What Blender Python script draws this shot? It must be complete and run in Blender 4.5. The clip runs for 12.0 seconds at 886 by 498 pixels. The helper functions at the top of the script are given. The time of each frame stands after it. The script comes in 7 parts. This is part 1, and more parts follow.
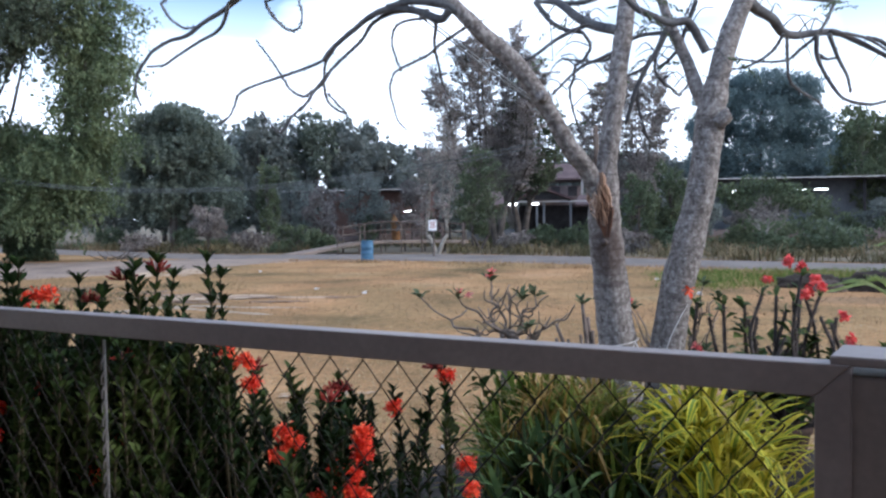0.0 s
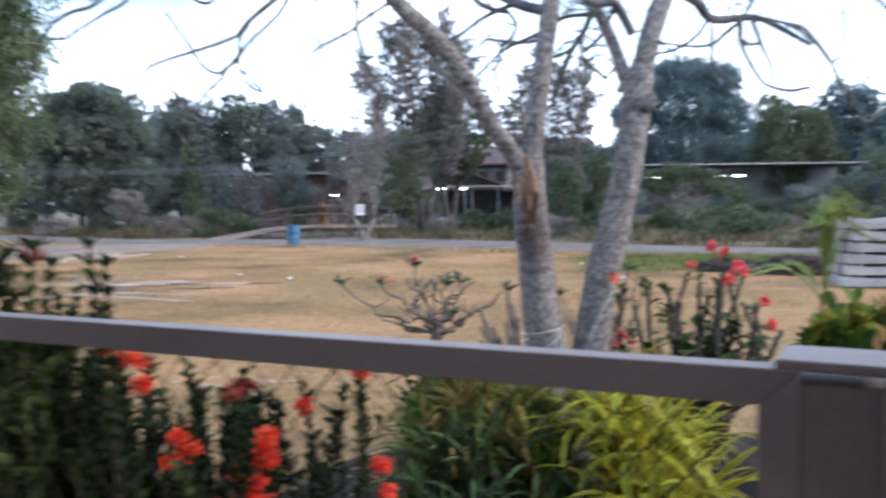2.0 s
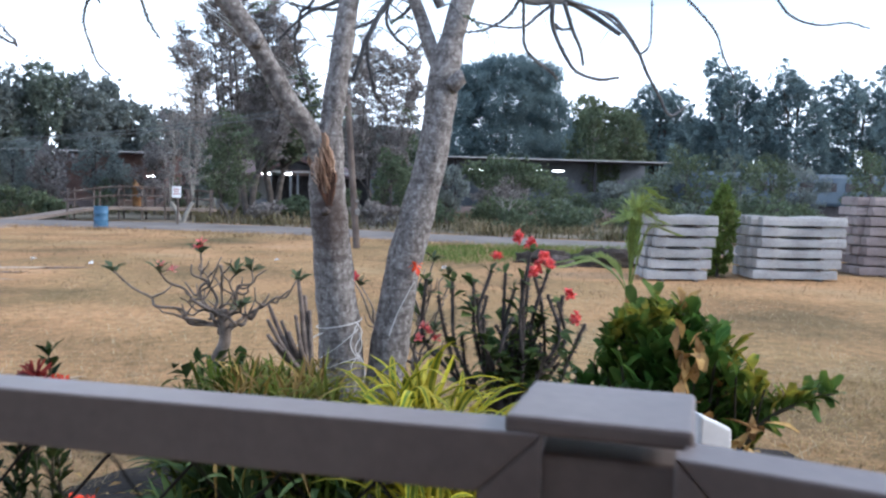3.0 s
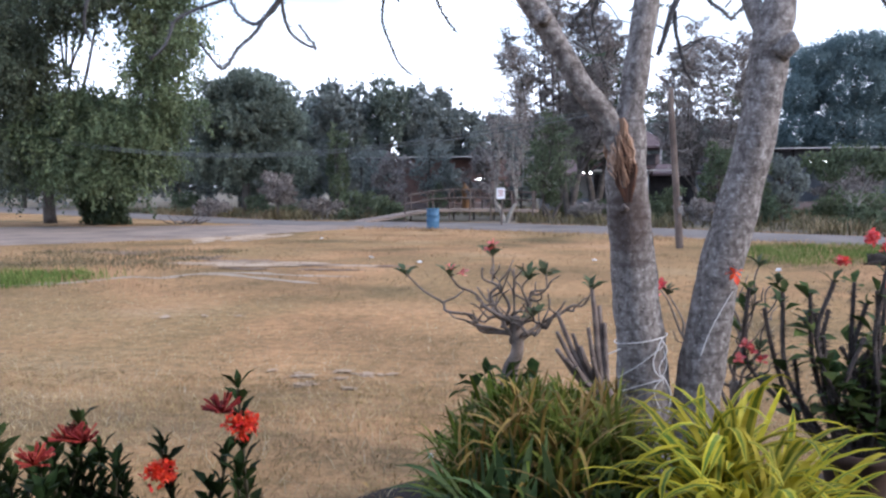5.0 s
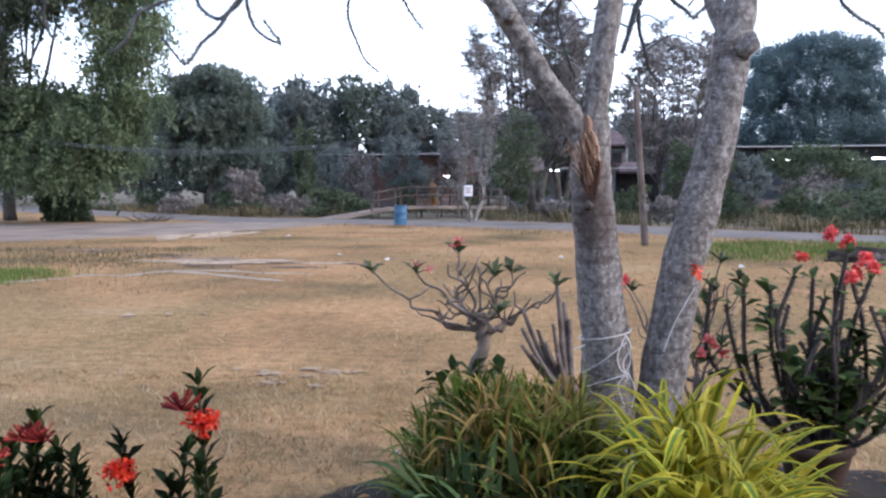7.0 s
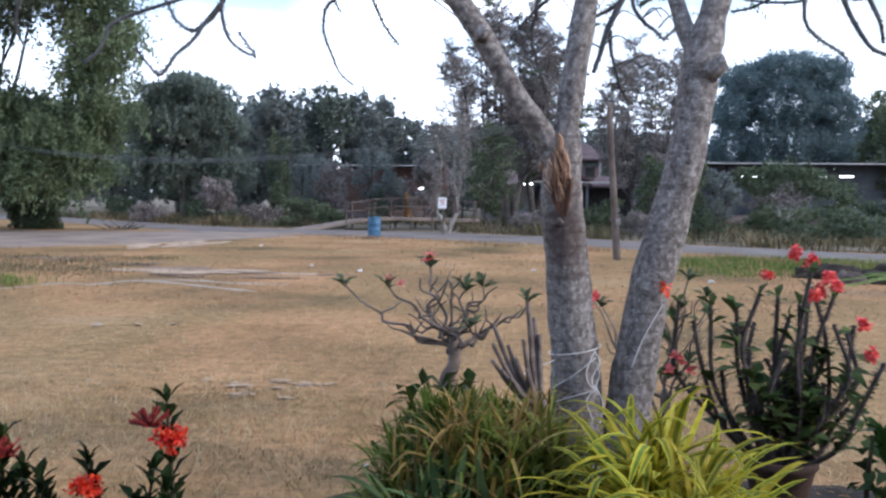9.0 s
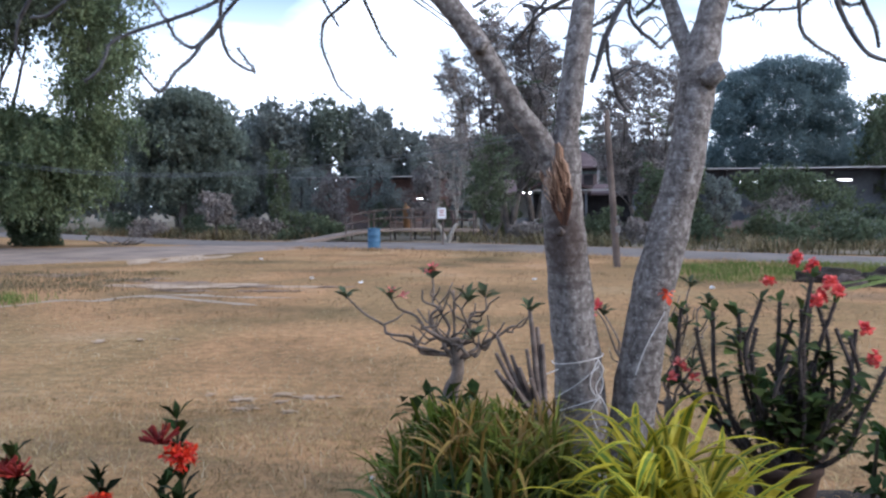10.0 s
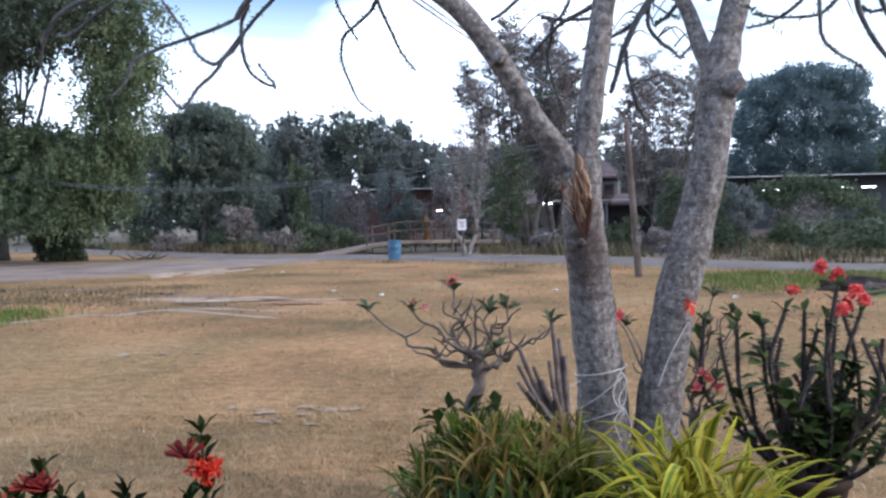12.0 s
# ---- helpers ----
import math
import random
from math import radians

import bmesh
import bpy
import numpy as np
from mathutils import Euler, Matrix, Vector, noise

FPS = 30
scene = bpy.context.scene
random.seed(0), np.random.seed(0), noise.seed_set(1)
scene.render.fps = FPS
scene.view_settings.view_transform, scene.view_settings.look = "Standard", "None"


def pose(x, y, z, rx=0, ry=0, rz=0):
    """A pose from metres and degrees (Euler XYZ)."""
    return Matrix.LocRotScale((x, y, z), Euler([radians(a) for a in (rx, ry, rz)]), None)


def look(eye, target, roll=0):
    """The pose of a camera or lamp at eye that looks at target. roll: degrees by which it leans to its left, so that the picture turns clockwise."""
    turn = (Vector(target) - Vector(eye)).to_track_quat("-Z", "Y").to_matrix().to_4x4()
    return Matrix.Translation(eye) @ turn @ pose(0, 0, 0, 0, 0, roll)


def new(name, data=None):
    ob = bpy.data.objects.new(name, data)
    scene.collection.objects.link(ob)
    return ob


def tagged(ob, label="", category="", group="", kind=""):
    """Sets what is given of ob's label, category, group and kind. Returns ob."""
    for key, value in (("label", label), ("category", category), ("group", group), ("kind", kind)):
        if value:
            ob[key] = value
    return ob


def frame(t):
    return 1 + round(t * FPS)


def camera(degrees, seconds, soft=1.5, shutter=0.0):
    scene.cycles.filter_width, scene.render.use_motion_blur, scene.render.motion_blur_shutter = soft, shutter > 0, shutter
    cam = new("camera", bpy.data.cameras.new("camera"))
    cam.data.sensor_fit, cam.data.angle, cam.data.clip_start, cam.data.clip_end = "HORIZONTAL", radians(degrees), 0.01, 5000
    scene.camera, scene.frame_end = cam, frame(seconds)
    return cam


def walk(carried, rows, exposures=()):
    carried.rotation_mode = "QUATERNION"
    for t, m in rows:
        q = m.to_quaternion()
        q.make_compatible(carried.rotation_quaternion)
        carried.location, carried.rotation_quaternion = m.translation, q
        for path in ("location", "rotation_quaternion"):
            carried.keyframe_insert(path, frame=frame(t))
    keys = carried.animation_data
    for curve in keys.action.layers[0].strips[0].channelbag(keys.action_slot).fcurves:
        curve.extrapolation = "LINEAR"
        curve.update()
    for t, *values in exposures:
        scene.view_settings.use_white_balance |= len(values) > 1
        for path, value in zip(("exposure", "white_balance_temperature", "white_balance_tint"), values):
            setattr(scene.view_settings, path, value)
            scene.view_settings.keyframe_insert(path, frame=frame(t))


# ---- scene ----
cam = camera(55.6, 12.0, soft=2.4, shutter=0.7)
PATH = [
    (0, (0.623, 0.376, 1.931), (0.435, 2.366, 1.855), -0.9),
    (0.5, (0.614, 0.402, 1.927), (0.419, 2.39, 1.815), -0.7),
    (1, (0.598, 0.426, 1.925), (0.399, 2.41, 1.772), 0.2),
    (1.5, (0.587, 0.466, 1.926), (0.414, 2.453, 1.773), -1.2),
    (2, (0.647, 0.531, 1.929), (0.628, 2.528, 1.814), -0.7),
    (2.5, (0.785, 0.702, 1.912), (1.027, 2.683, 1.774), 1.6),
    (3, (0.845, 0.91, 1.897), (1.231, 2.867, 1.756), 1.2),
    (3.5, (0.884, 1.086, 1.901), (1.077, 3.073, 1.776), -0.2),
    (3.7, (0.936, 1.205, 1.906), (0.961, 3.203, 1.809), -0.0),
    (5.3, (0.987, 1.421, 1.874), (0.612, 3.379, 1.712), -0.3),
    (5.5, (0.99, 1.42, 1.874), (0.62, 3.378, 1.704), -0.1),
    (6, (0.982, 1.426, 1.873), (0.634, 3.387, 1.688), -0.1),
    (6.5, (0.986, 1.424, 1.877), (0.665, 3.391, 1.713), -0.2),
    (7, (0.992, 1.42, 1.875), (0.697, 3.392, 1.72), -0.2),
    (8.8, (1.0, 1.401, 1.889), (0.731, 3.378, 1.753), 0.4),
    (9, (1.002, 1.4, 1.89), (0.769, 3.382, 1.763), 0.6),
    (9.5, (1.0, 1.396, 1.893), (0.779, 3.381, 1.787), 0.3),
    (10, (0.995, 1.387, 1.896), (0.762, 3.371, 1.793), -0.4),
    (10.5, (0.992, 1.385, 1.894), (0.747, 3.365, 1.753), -0.9),
    (11, (0.99, 1.389, 1.893), (0.741, 3.368, 1.747), -1.1),
    (11.5, (0.989, 1.388, 1.897), (0.69, 3.364, 1.797), -1.7),
    (12, (0.994, 1.383, 1.899), (0.713, 3.362, 1.824), -1.0),
]
walk(cam, [(t, look(eye, target, roll)) for t, eye, target, roll in PATH],
     [(0, 1.03, 6310, 12), (1.5, 1.13, 6310, 13), (2, 1.29, 6310, 12), (2.5, 1.31, 6310, 11), (3.5, 1.22, 6310, 10.5), (5.5, 1.15, 6420, 18.5), (7, 1.18, 6330, 16.5), (9, 1.0, 6310, 14.5), (10.5, 0.89, 6310, 14.5), (11.5, 0.98, 6310, 14.5), (12, 0.98, 6310, 14.5)])

# ---- light ----
world = bpy.data.worlds.new("world")
scene.world = world
world.use_nodes = True
wn, wl = world.node_tree.nodes, world.node_tree.links
sky = wn.new("ShaderNodeTexSky")
sky.sky_type, sky.sun_disc = "NISHITA", False
SUN_UP, SUN_TURN = radians(28), radians(105)
sky.sun_elevation, sky.sun_rotation = SUN_UP, SUN_TURN
sky.air_density, sky.dust_density, sky.ozone_density = 1.0, 0.6, 3.0
co = wn.new("ShaderNodeTexCoord")
stretch = wn.new("ShaderNodeMapping")
stretch.inputs["Scale"].default_value = (1.0, 1.0, 3.0)
cloud = wn.new("ShaderNodeTexNoise")
cloud.inputs["Scale"].default_value, cloud.inputs["Detail"].default_value = 2.2, 5.0
wl.new(co.outputs["Generated"], stretch.inputs["Vector"])
wl.new(stretch.outputs["Vector"], cloud.inputs["Vector"])
ramp = wn.new("ShaderNodeValToRGB")
ramp.color_ramp.elements[0].position, ramp.color_ramp.elements[1].position = 0.46, 0.66
ramp.color_ramp.elements[0].color = (0.0, 0.0, 0.0, 1)
wl.new(cloud.outputs["Fac"], ramp.inputs["Fac"])
mix = wn.new("ShaderNodeMix")
mix.data_type = "RGBA"
mix.inputs["B"].default_value = (10.0, 11.6, 14.0, 1)
split = wn.new("ShaderNodeSeparateXYZ")
wl.new(co.outputs["Generated"], split.inputs["Vector"])
low = wn.new("ShaderNodeMapRange")
low.inputs["From Min"].default_value, low.inputs["From Max"].default_value = 0.10, 0.25
low.inputs["To Min"].default_value, low.inputs["To Max"].default_value = 0.8, 0.0
wl.new(split.outputs["Z"], low.inputs["Value"])
most = wn.new("ShaderNodeMath")
most.operation = "MAXIMUM"
wl.new(ramp.outputs["Color"], most.inputs[0])
wl.new(low.outputs["Result"], most.inputs[1])
wl.new(most.outputs[0], mix.inputs["Factor"])
wl.new(sky.outputs["Color"], mix.inputs["A"])
wl.new(mix.outputs["Result"], wn["Background"].inputs["Color"])
wn["Background"].inputs["Strength"].default_value = 0.11
sun = new("sun", bpy.data.lights.new("sun", "SUN"))
sun.data.energy, sun.data.angle, sun.data.color = 1.15, radians(16), (1.0, 0.90, 0.77)
sun.matrix_world = look((60 * math.sin(SUN_TURN) * math.cos(SUN_UP), 60 * math.cos(SUN_TURN) * math.cos(SUN_UP), 60 * math.sin(SUN_UP)), (0, 0, 0))


# ---- materials ----
def material(name, colors, scale=3.0, fine=40.0, rough=0.8, bump=0.2, metal=0.0, island=0.0, object_random=0.0, through_light=0.0, spec=0.3, axis=(1, 1, 1), bump_size=0.01):
    """colors: two to four shades, mixed by a broad and a fine noise in world space. island, object_random: how far single pieces differ in brightness."""
    m = bpy.data.materials.new(name)
    m.use_nodes = True
    n, l = m.node_tree.nodes, m.node_tree.links
    bsdf = n["Principled BSDF"]
    geo = n.new("ShaderNodeNewGeometry")
    mp = n.new("ShaderNodeMapping")
    mp.inputs["Scale"].default_value = axis
    l.new(geo.outputs["Position"], mp.inputs["Vector"])
    broad, grain = n.new("ShaderNodeTexNoise"), n.new("ShaderNodeTexNoise")
    broad.inputs["Scale"].default_value, broad.inputs["Detail"].default_value = scale, 6.0
    grain.inputs["Scale"].default_value, grain.inputs["Detail"].default_value = fine, 4.0
    for tex in (broad, grain):
        l.new(mp.outputs["Vector"], tex.inputs["Vector"])
    add = n.new("ShaderNodeMath")
    add.operation = "MULTIPLY_ADD"
    add.inputs[1].default_value = 0.45
    l.new(grain.outputs["Fac"], add.inputs[0])
    half = n.new("ShaderNodeMath")
    half.operation = "MULTIPLY_ADD"
    half.inputs[1].default_value, half.inputs[2].default_value = 1.0, -0.22
    l.new(broad.outputs["Fac"], half.inputs[0])
    l.new(half.outputs[0], add.inputs[2])
    cr = n.new("ShaderNodeValToRGB")
    el = cr.color_ramp.elements
    while len(el) < len(colors):
        el.new(0.5)
    for i, c in enumerate(colors):
        el[i].position = 0.3 + 0.42 * i / (len(colors) - 1)
        el[i].color = (*c, 1)
    l.new(add.outputs[0], cr.inputs["Fac"])
    out = cr.outputs["Color"]
    for amount, socket in ((island, geo.outputs["Random Per Island"]), (object_random, None)):
        if amount:
            if socket is None:
                socket = n.new("ShaderNodeObjectInfo").outputs["Random"]
            hsv = n.new("ShaderNodeHueSaturation")
            rng = n.new("ShaderNodeMapRange")
            rng.inputs["To Min"].default_value, rng.inputs["To Max"].default_value = 1 - amount, 1 + amount
            l.new(socket, rng.inputs["Value"])
            l.new(rng.outputs["Result"], hsv.inputs["Value"])
            hue = n.new("ShaderNodeMapRange")
            hue.inputs["To Min"].default_value, hue.inputs["To Max"].default_value = 0.5 - 0.03 * amount, 0.5 + 0.03 * amount
            l.new(socket, hue.inputs["Value"])
            l.new(hue.outputs["Result"], hsv.inputs["Hue"])
            l.new(out, hsv.inputs["Color"])
            out = hsv.outputs["Color"]
    l.new(out, bsdf.inputs["Base Color"])
    bsdf.inputs["Roughness"].default_value, bsdf.inputs["Metallic"].default_value = rough, metal
    bsdf.inputs["Specular IOR Level"].default_value = spec
    if bump:
        b = n.new("ShaderNodeBump")
        b.inputs["Strength"].default_value, b.inputs["Distance"].default_value = bump, bump_size
        l.new(add.outputs[0], b.inputs["Height"])
        l.new(b.outputs["Normal"], bsdf.inputs["Normal"])
    if through_light:
        tr, ms = n.new("ShaderNodeBsdfTranslucent"), n.new("ShaderNodeMixShader")
        ms.inputs["Fac"].default_value = through_light
        l.new(out, tr.inputs["Color"])
        l.new(bsdf.outputs["BSDF"], ms.inputs[1])
        l.new(tr.outputs["BSDF"], ms.inputs[2])
        l.new(ms.outputs["Shader"], n["Material Output"].inputs["Surface"])
    return m


def glow(name, color, strength):
    m = bpy.data.materials.new(name)
    m.use_nodes = True
    b = m.node_tree.nodes["Principled BSDF"]
    b.inputs["Emission Color"].default_value, b.inputs["Emission Strength"].default_value = (*color, 1), strength
    return m


LAWN = material("dry_lawn", [(0.16, 0.12, 0.068), (0.335, 0.212, 0.118), (0.45, 0.28, 0.155), (0.455, 0.315, 0.20)], 0.28, 26.0, 0.95, 0.9, bump_size=0.03, spec=0.1)
LAWN_NODES, LAWN_LINKS = LAWN.node_tree.nodes, LAWN.node_tree.links
wide = LAWN_NODES.new("ShaderNodeTexNoise")
wide.inputs["Scale"].default_value, wide.inputs["Detail"].default_value, wide.inputs["Distortion"].default_value = 0.16, 7.0, 0.8
LAWN_LINKS.new(LAWN_NODES["Mapping"].outputs["Vector"], wide.inputs["Vector"])
worn = LAWN_NODES.new("ShaderNodeValToRGB")
worn.color_ramp.elements[0].position, worn.color_ramp.elements[1].position = 0.40, 0.62
worn.color_ramp.elements[0].color, worn.color_ramp.elements[1].color = (0.78, 0.82, 0.76, 1), (1.08, 1.0, 0.95, 1)
LAWN_LINKS.new(wide.outputs["Fac"], worn.inputs["Fac"])
tone = LAWN_NODES.new("ShaderNodeMix")
tone.data_type, tone.blend_type = "RGBA", "MULTIPLY"
tone.inputs["Factor"].default_value = 1.0
LAWN_LINKS.new(LAWN_NODES["Color Ramp"].outputs["Color"], tone.inputs["A"])
LAWN_LINKS.new(worn.outputs["Color"], tone.inputs["B"])
tufts = LAWN_NODES.new("ShaderNodeTexNoise")
tufts.inputs["Scale"].default_value, tufts.inputs["Detail"].default_value, tufts.inputs["Roughness"].default_value = 5.5, 9.0, 0.75
LAWN_LINKS.new(LAWN_NODES["Mapping"].outputs["Vector"], tufts.inputs["Vector"])
spots = LAWN_NODES.new("ShaderNodeValToRGB")
spots.color_ramp.elements[0].position, spots.color_ramp.elements[1].position = 0.36, 0.60
spots.color_ramp.elements[0].color, spots.color_ramp.elements[1].color = (0.56, 0.60, 0.56, 1), (1.14, 1.10, 1.05, 1)
LAWN_LINKS.new(tufts.outputs["Fac"], spots.inputs["Fac"])
mottle = LAWN_NODES.new("ShaderNodeMix")
mottle.data_type, mottle.blend_type = "RGBA", "MULTIPLY"
mottle.inputs["Factor"].default_value = 1.0
LAWN_LINKS.new(tone.outputs["Result"], mottle.inputs["A"])
LAWN_LINKS.new(spots.outputs["Color"], mottle.inputs["B"])
LAWN_LINKS.new(mottle.outputs["Result"], LAWN_NODES["Principled BSDF"].inputs["Base Color"])
STRAW_NEAR = material("dull_grass", [(0.085, 0.066, 0.03), (0.29, 0.205, 0.10), (0.58, 0.44, 0.265)], 0.5, 8.0, 0.85, 0, island=0.5, through_light=0.2, spec=0.15)
STRAW = material("dry_grass", [(0.17, 0.13, 0.075), (0.34, 0.23, 0.135), (0.46, 0.32, 0.205)], 0.6, 8.0, 0.8, 0, island=0.3, through_light=0.25, spec=0.15)
WEEDS = material("weeds", [(0.08, 0.078, 0.045), (0.15, 0.13, 0.075), (0.27, 0.205, 0.13)], 0.35, 6.0, 0.8, 0, island=0.4, through_light=0.2, spec=0.2)
GREEN_GRASS = material("green_grass", [(0.08, 0.13, 0.03), (0.13, 0.19, 0.05), (0.22, 0.22, 0.08)], 0.8, 9.0, 0.8, 0, island=0.3, through_light=0.25, spec=0.2)
ASPHALT = material("dusty_asphalt", [(0.13, 0.115, 0.108), (0.18, 0.16, 0.15), (0.24, 0.205, 0.185)], 0.5, 30.0, 0.9, 0.3)
DIRT = material("gravel_dirt", [(0.18, 0.145, 0.125), (0.27, 0.21, 0.175), (0.34, 0.265, 0.215)], 0.6, 20.0, 0.95, 0.5, bump_size=0.02)
SAND = material("pale_sand", [(0.28, 0.225, 0.165), (0.35, 0.29, 0.225), (0.43, 0.37, 0.30)], 1.5, 25.0, 0.95, 0.3)
# Dark soil colour, used also for the painted shade below the hedge.
SOIL_AND_SHADE = material("soil_and_hedge_shade", [(0.016, 0.012, 0.010), (0.033, 0.025, 0.020), (0.06, 0.045, 0.035)], 4.0, 60.0, 0.95, 0.8, bump_size=0.03)
PALE_EARTH = material("pale_worn_earth", [(0.37, 0.27, 0.185), (0.46, 0.34, 0.24), (0.55, 0.43, 0.315)], 1.5, 22.0, 0.95, 0.5)
PAINT = material("taupe_paint", [(0.165, 0.137, 0.135), (0.20, 0.167, 0.163), (0.235, 0.198, 0.192)], 5.0, 90.0, 0.42, 0.1, bump_size=0.002, spec=0.45)
WIRE = material("dull_wire", [(0.012, 0.010, 0.009), (0.022, 0.019, 0.017), (0.042, 0.037, 0.034)], 8.0, 120.0, 0.7, 0.1, spec=0.2)
BARK = material("grey_bark", [(0.085, 0.075, 0.072), (0.165, 0.148, 0.143), (0.24, 0.22, 0.213), (0.36, 0.345, 0.34)], 38.0, 190.0, 0.92, 0.9, axis=(1, 1, 0.75), bump_size=0.007, spec=0.15)


def worn_bark(m, centre, size):
    """Pale lichen flecks, and a dark brown stain where sap ran down below a wound."""
    n, l = m.node_tree.nodes, m.node_tree.links
    bsdf = n["Principled BSDF"]
    out = bsdf.inputs["Base Color"].links[0].from_socket
    fleck, band = n.new("ShaderNodeTexNoise"), n.new("ShaderNodeTexNoise")
    fleck.inputs["Scale"].default_value, fleck.inputs["Detail"].default_value = 60.0, 3.0
    band.inputs["Scale"].default_value, band.inputs["Detail"].default_value = 12.0, 5.0
    flat = n.new("ShaderNodeMapping")
    flat.inputs["Scale"].default_value = (0.5, 0.5, 3.0)
    l.new(n["Geometry"].outputs["Position"], flat.inputs["Vector"])
    l.new(n["Geometry"].outputs["Position"], fleck.inputs["Vector"])
    l.new(flat.outputs["Vector"], band.inputs["Vector"])
    away, length = n.new("ShaderNodeVectorMath"), n.new("ShaderNodeVectorMath")
    away.operation, length.operation = "SUBTRACT", "LENGTH"
    away.inputs[1].default_value = centre
    scaled = n.new("ShaderNodeMapping")
    scaled.inputs["Scale"].default_value = [1 / v for v in size]
    l.new(n["Geometry"].outputs["Position"], away.inputs[0])
    l.new(away.outputs["Vector"], scaled.inputs["Vector"])
    l.new(scaled.outputs["Vector"], length.inputs[0])
    rough_edge = n.new("ShaderNodeMath")
    rough_edge.operation = "ADD"
    l.new(length.outputs["Value"], rough_edge.inputs[0])
    l.new(band.outputs["Fac"], rough_edge.inputs[1])
    for source, lo, hi, to_lo, to_hi, color in ((fleck.outputs["Fac"], 0.57, 0.66, 0.0, 0.75, (0.40, 0.395, 0.39, 1)), (band.outputs["Fac"], 0.36, 0.46, 0.5, 0.0, (0.075, 0.065, 0.065, 1)), (rough_edge.outputs[0], 0.95, 1.7, 0.75, 0.0, (0.065, 0.045, 0.04, 1))):
        fac, mx = n.new("ShaderNodeMapRange"), n.new("ShaderNodeMix")
        mx.data_type = "RGBA"
        fac.inputs["From Min"].default_value, fac.inputs["From Max"].default_value = lo, hi
        fac.inputs["To Min"].default_value, fac.inputs["To Max"].default_value = to_lo, to_hi
        l.new(source, fac.inputs["Value"])
        l.new(fac.outputs["Result"], mx.inputs["Factor"])
        l.new(out, mx.inputs["A"])
        mx.inputs["B"].default_value = color
        out = mx.outputs["Result"]
    l.new(out, bsdf.inputs["Base Color"])


worn_bark(BARK, (1.10, 5.10, 1.74), (0.12, 0.12, 0.22))
TWIG = material("twig_bark", [(0.07, 0.07, 0.078), (0.12, 0.122, 0.13), (0.18, 0.178, 0.18)], 9.0, 60.0, 0.9, 0.4, spec=0.15)
WOUND = material("torn_wood", [(0.09, 0.045, 0.028), (0.27, 0.16, 0.105), (0.47, 0.33, 0.25), (0.68, 0.56, 0.48)], 26.0, 90.0, 0.8, 0.8, axis=(1, 1, 0.16), bump_size=0.01)
DARK_BARK = material("dark_bark", [(0.055, 0.048, 0.044), (0.095, 0.083, 0.077), (0.14, 0.122, 0.114)], 3.0, 20.0, 0.95, 0.6)
PALE_BARK = material("pale_bark", [(0.16, 0.15, 0.13), (0.26, 0.245, 0.22), (0.33, 0.31, 0.28)], 4.0, 25.0, 0.9, 0.4)
# Dark foliage paled towards grey-blue; distance haze is painted into the leaves.
LEAF_HAZE = material("haze_paled_leaves", [(0.165, 0.195, 0.19), (0.235, 0.27, 0.26), (0.30, 0.335, 0.32)], 0.5, 6.0, 0.6, 0, island=0.3, through_light=0.55)
LEAF_MID = material("green_leaves", [(0.066, 0.095, 0.062), (0.115, 0.15, 0.09), (0.175, 0.21, 0.125)], 0.6, 6.0, 0.6, 0, island=0.4, through_light=0.35)
LEAF_GREY = material("grey_leaves", [(0.18, 0.165, 0.155), (0.265, 0.24, 0.23), (0.35, 0.315, 0.31)], 0.8, 6.0, 0.8, 0, island=0.4, through_light=0.3)
GALV = material("galvanised", [(0.13, 0.125, 0.12), (0.20, 0.195, 0.19), (0.30, 0.29, 0.285)], 9.0, 90.0, 0.55, 0.1, metal=0.4)
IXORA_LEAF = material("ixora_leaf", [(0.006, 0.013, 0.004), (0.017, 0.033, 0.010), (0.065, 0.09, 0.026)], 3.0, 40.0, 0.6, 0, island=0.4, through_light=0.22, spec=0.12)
IXORA_RED = material("ixora_petals", [(0.70, 0.045, 0.022), (0.85, 0.08, 0.035), (0.88, 0.145, 0.065)], 8.0, 60.0, 0.6, 0, island=0.25, through_light=0.25)
IXORA_BUD = material("ixora_buds", [(0.18, 0.02, 0.025), (0.30, 0.035, 0.03), (0.42, 0.06, 0.045)], 8.0, 60.0, 0.6, 0, island=0.3, through_light=0.15)
STEM = material("green_stem", [(0.03, 0.027, 0.016), (0.045, 0.04, 0.024), (0.07, 0.06, 0.038)], 6.0, 60.0, 0.8, 0.3)
STRAP = material("strap_leaf", [(0.045, 0.075, 0.012), (0.095, 0.13, 0.022), (0.185, 0.19, 0.04)], 2.2, 25.0, 0.6, 0.15, object_random=0.35, through_light=0.2, spec=0.12)
TAWNY = material("tawny_leaf", [(0.12, 0.09, 0.022), (0.22, 0.145, 0.038), (0.31, 0.205, 0.065)], 3.0, 30.0, 0.6, 0.15, object_random=0.35, through_light=0.25)
YELLOW_EDGE = material("yellow_leaf_edge", [(0.30, 0.275, 0.02), (0.46, 0.40, 0.036), (0.60, 0.52, 0.09)], 3.0, 30.0, 0.6, 0.1, object_random=0.22, through_light=0.3, spec=0.12)
GREEN_MID = material("green_leaf_middle", [(0.06, 0.11, 0.018), (0.125, 0.18, 0.028), (0.24, 0.27, 0.045)], 3.0, 30.0, 0.6, 0.1, object_random=0.3, through_light=0.25, spec=0.12)
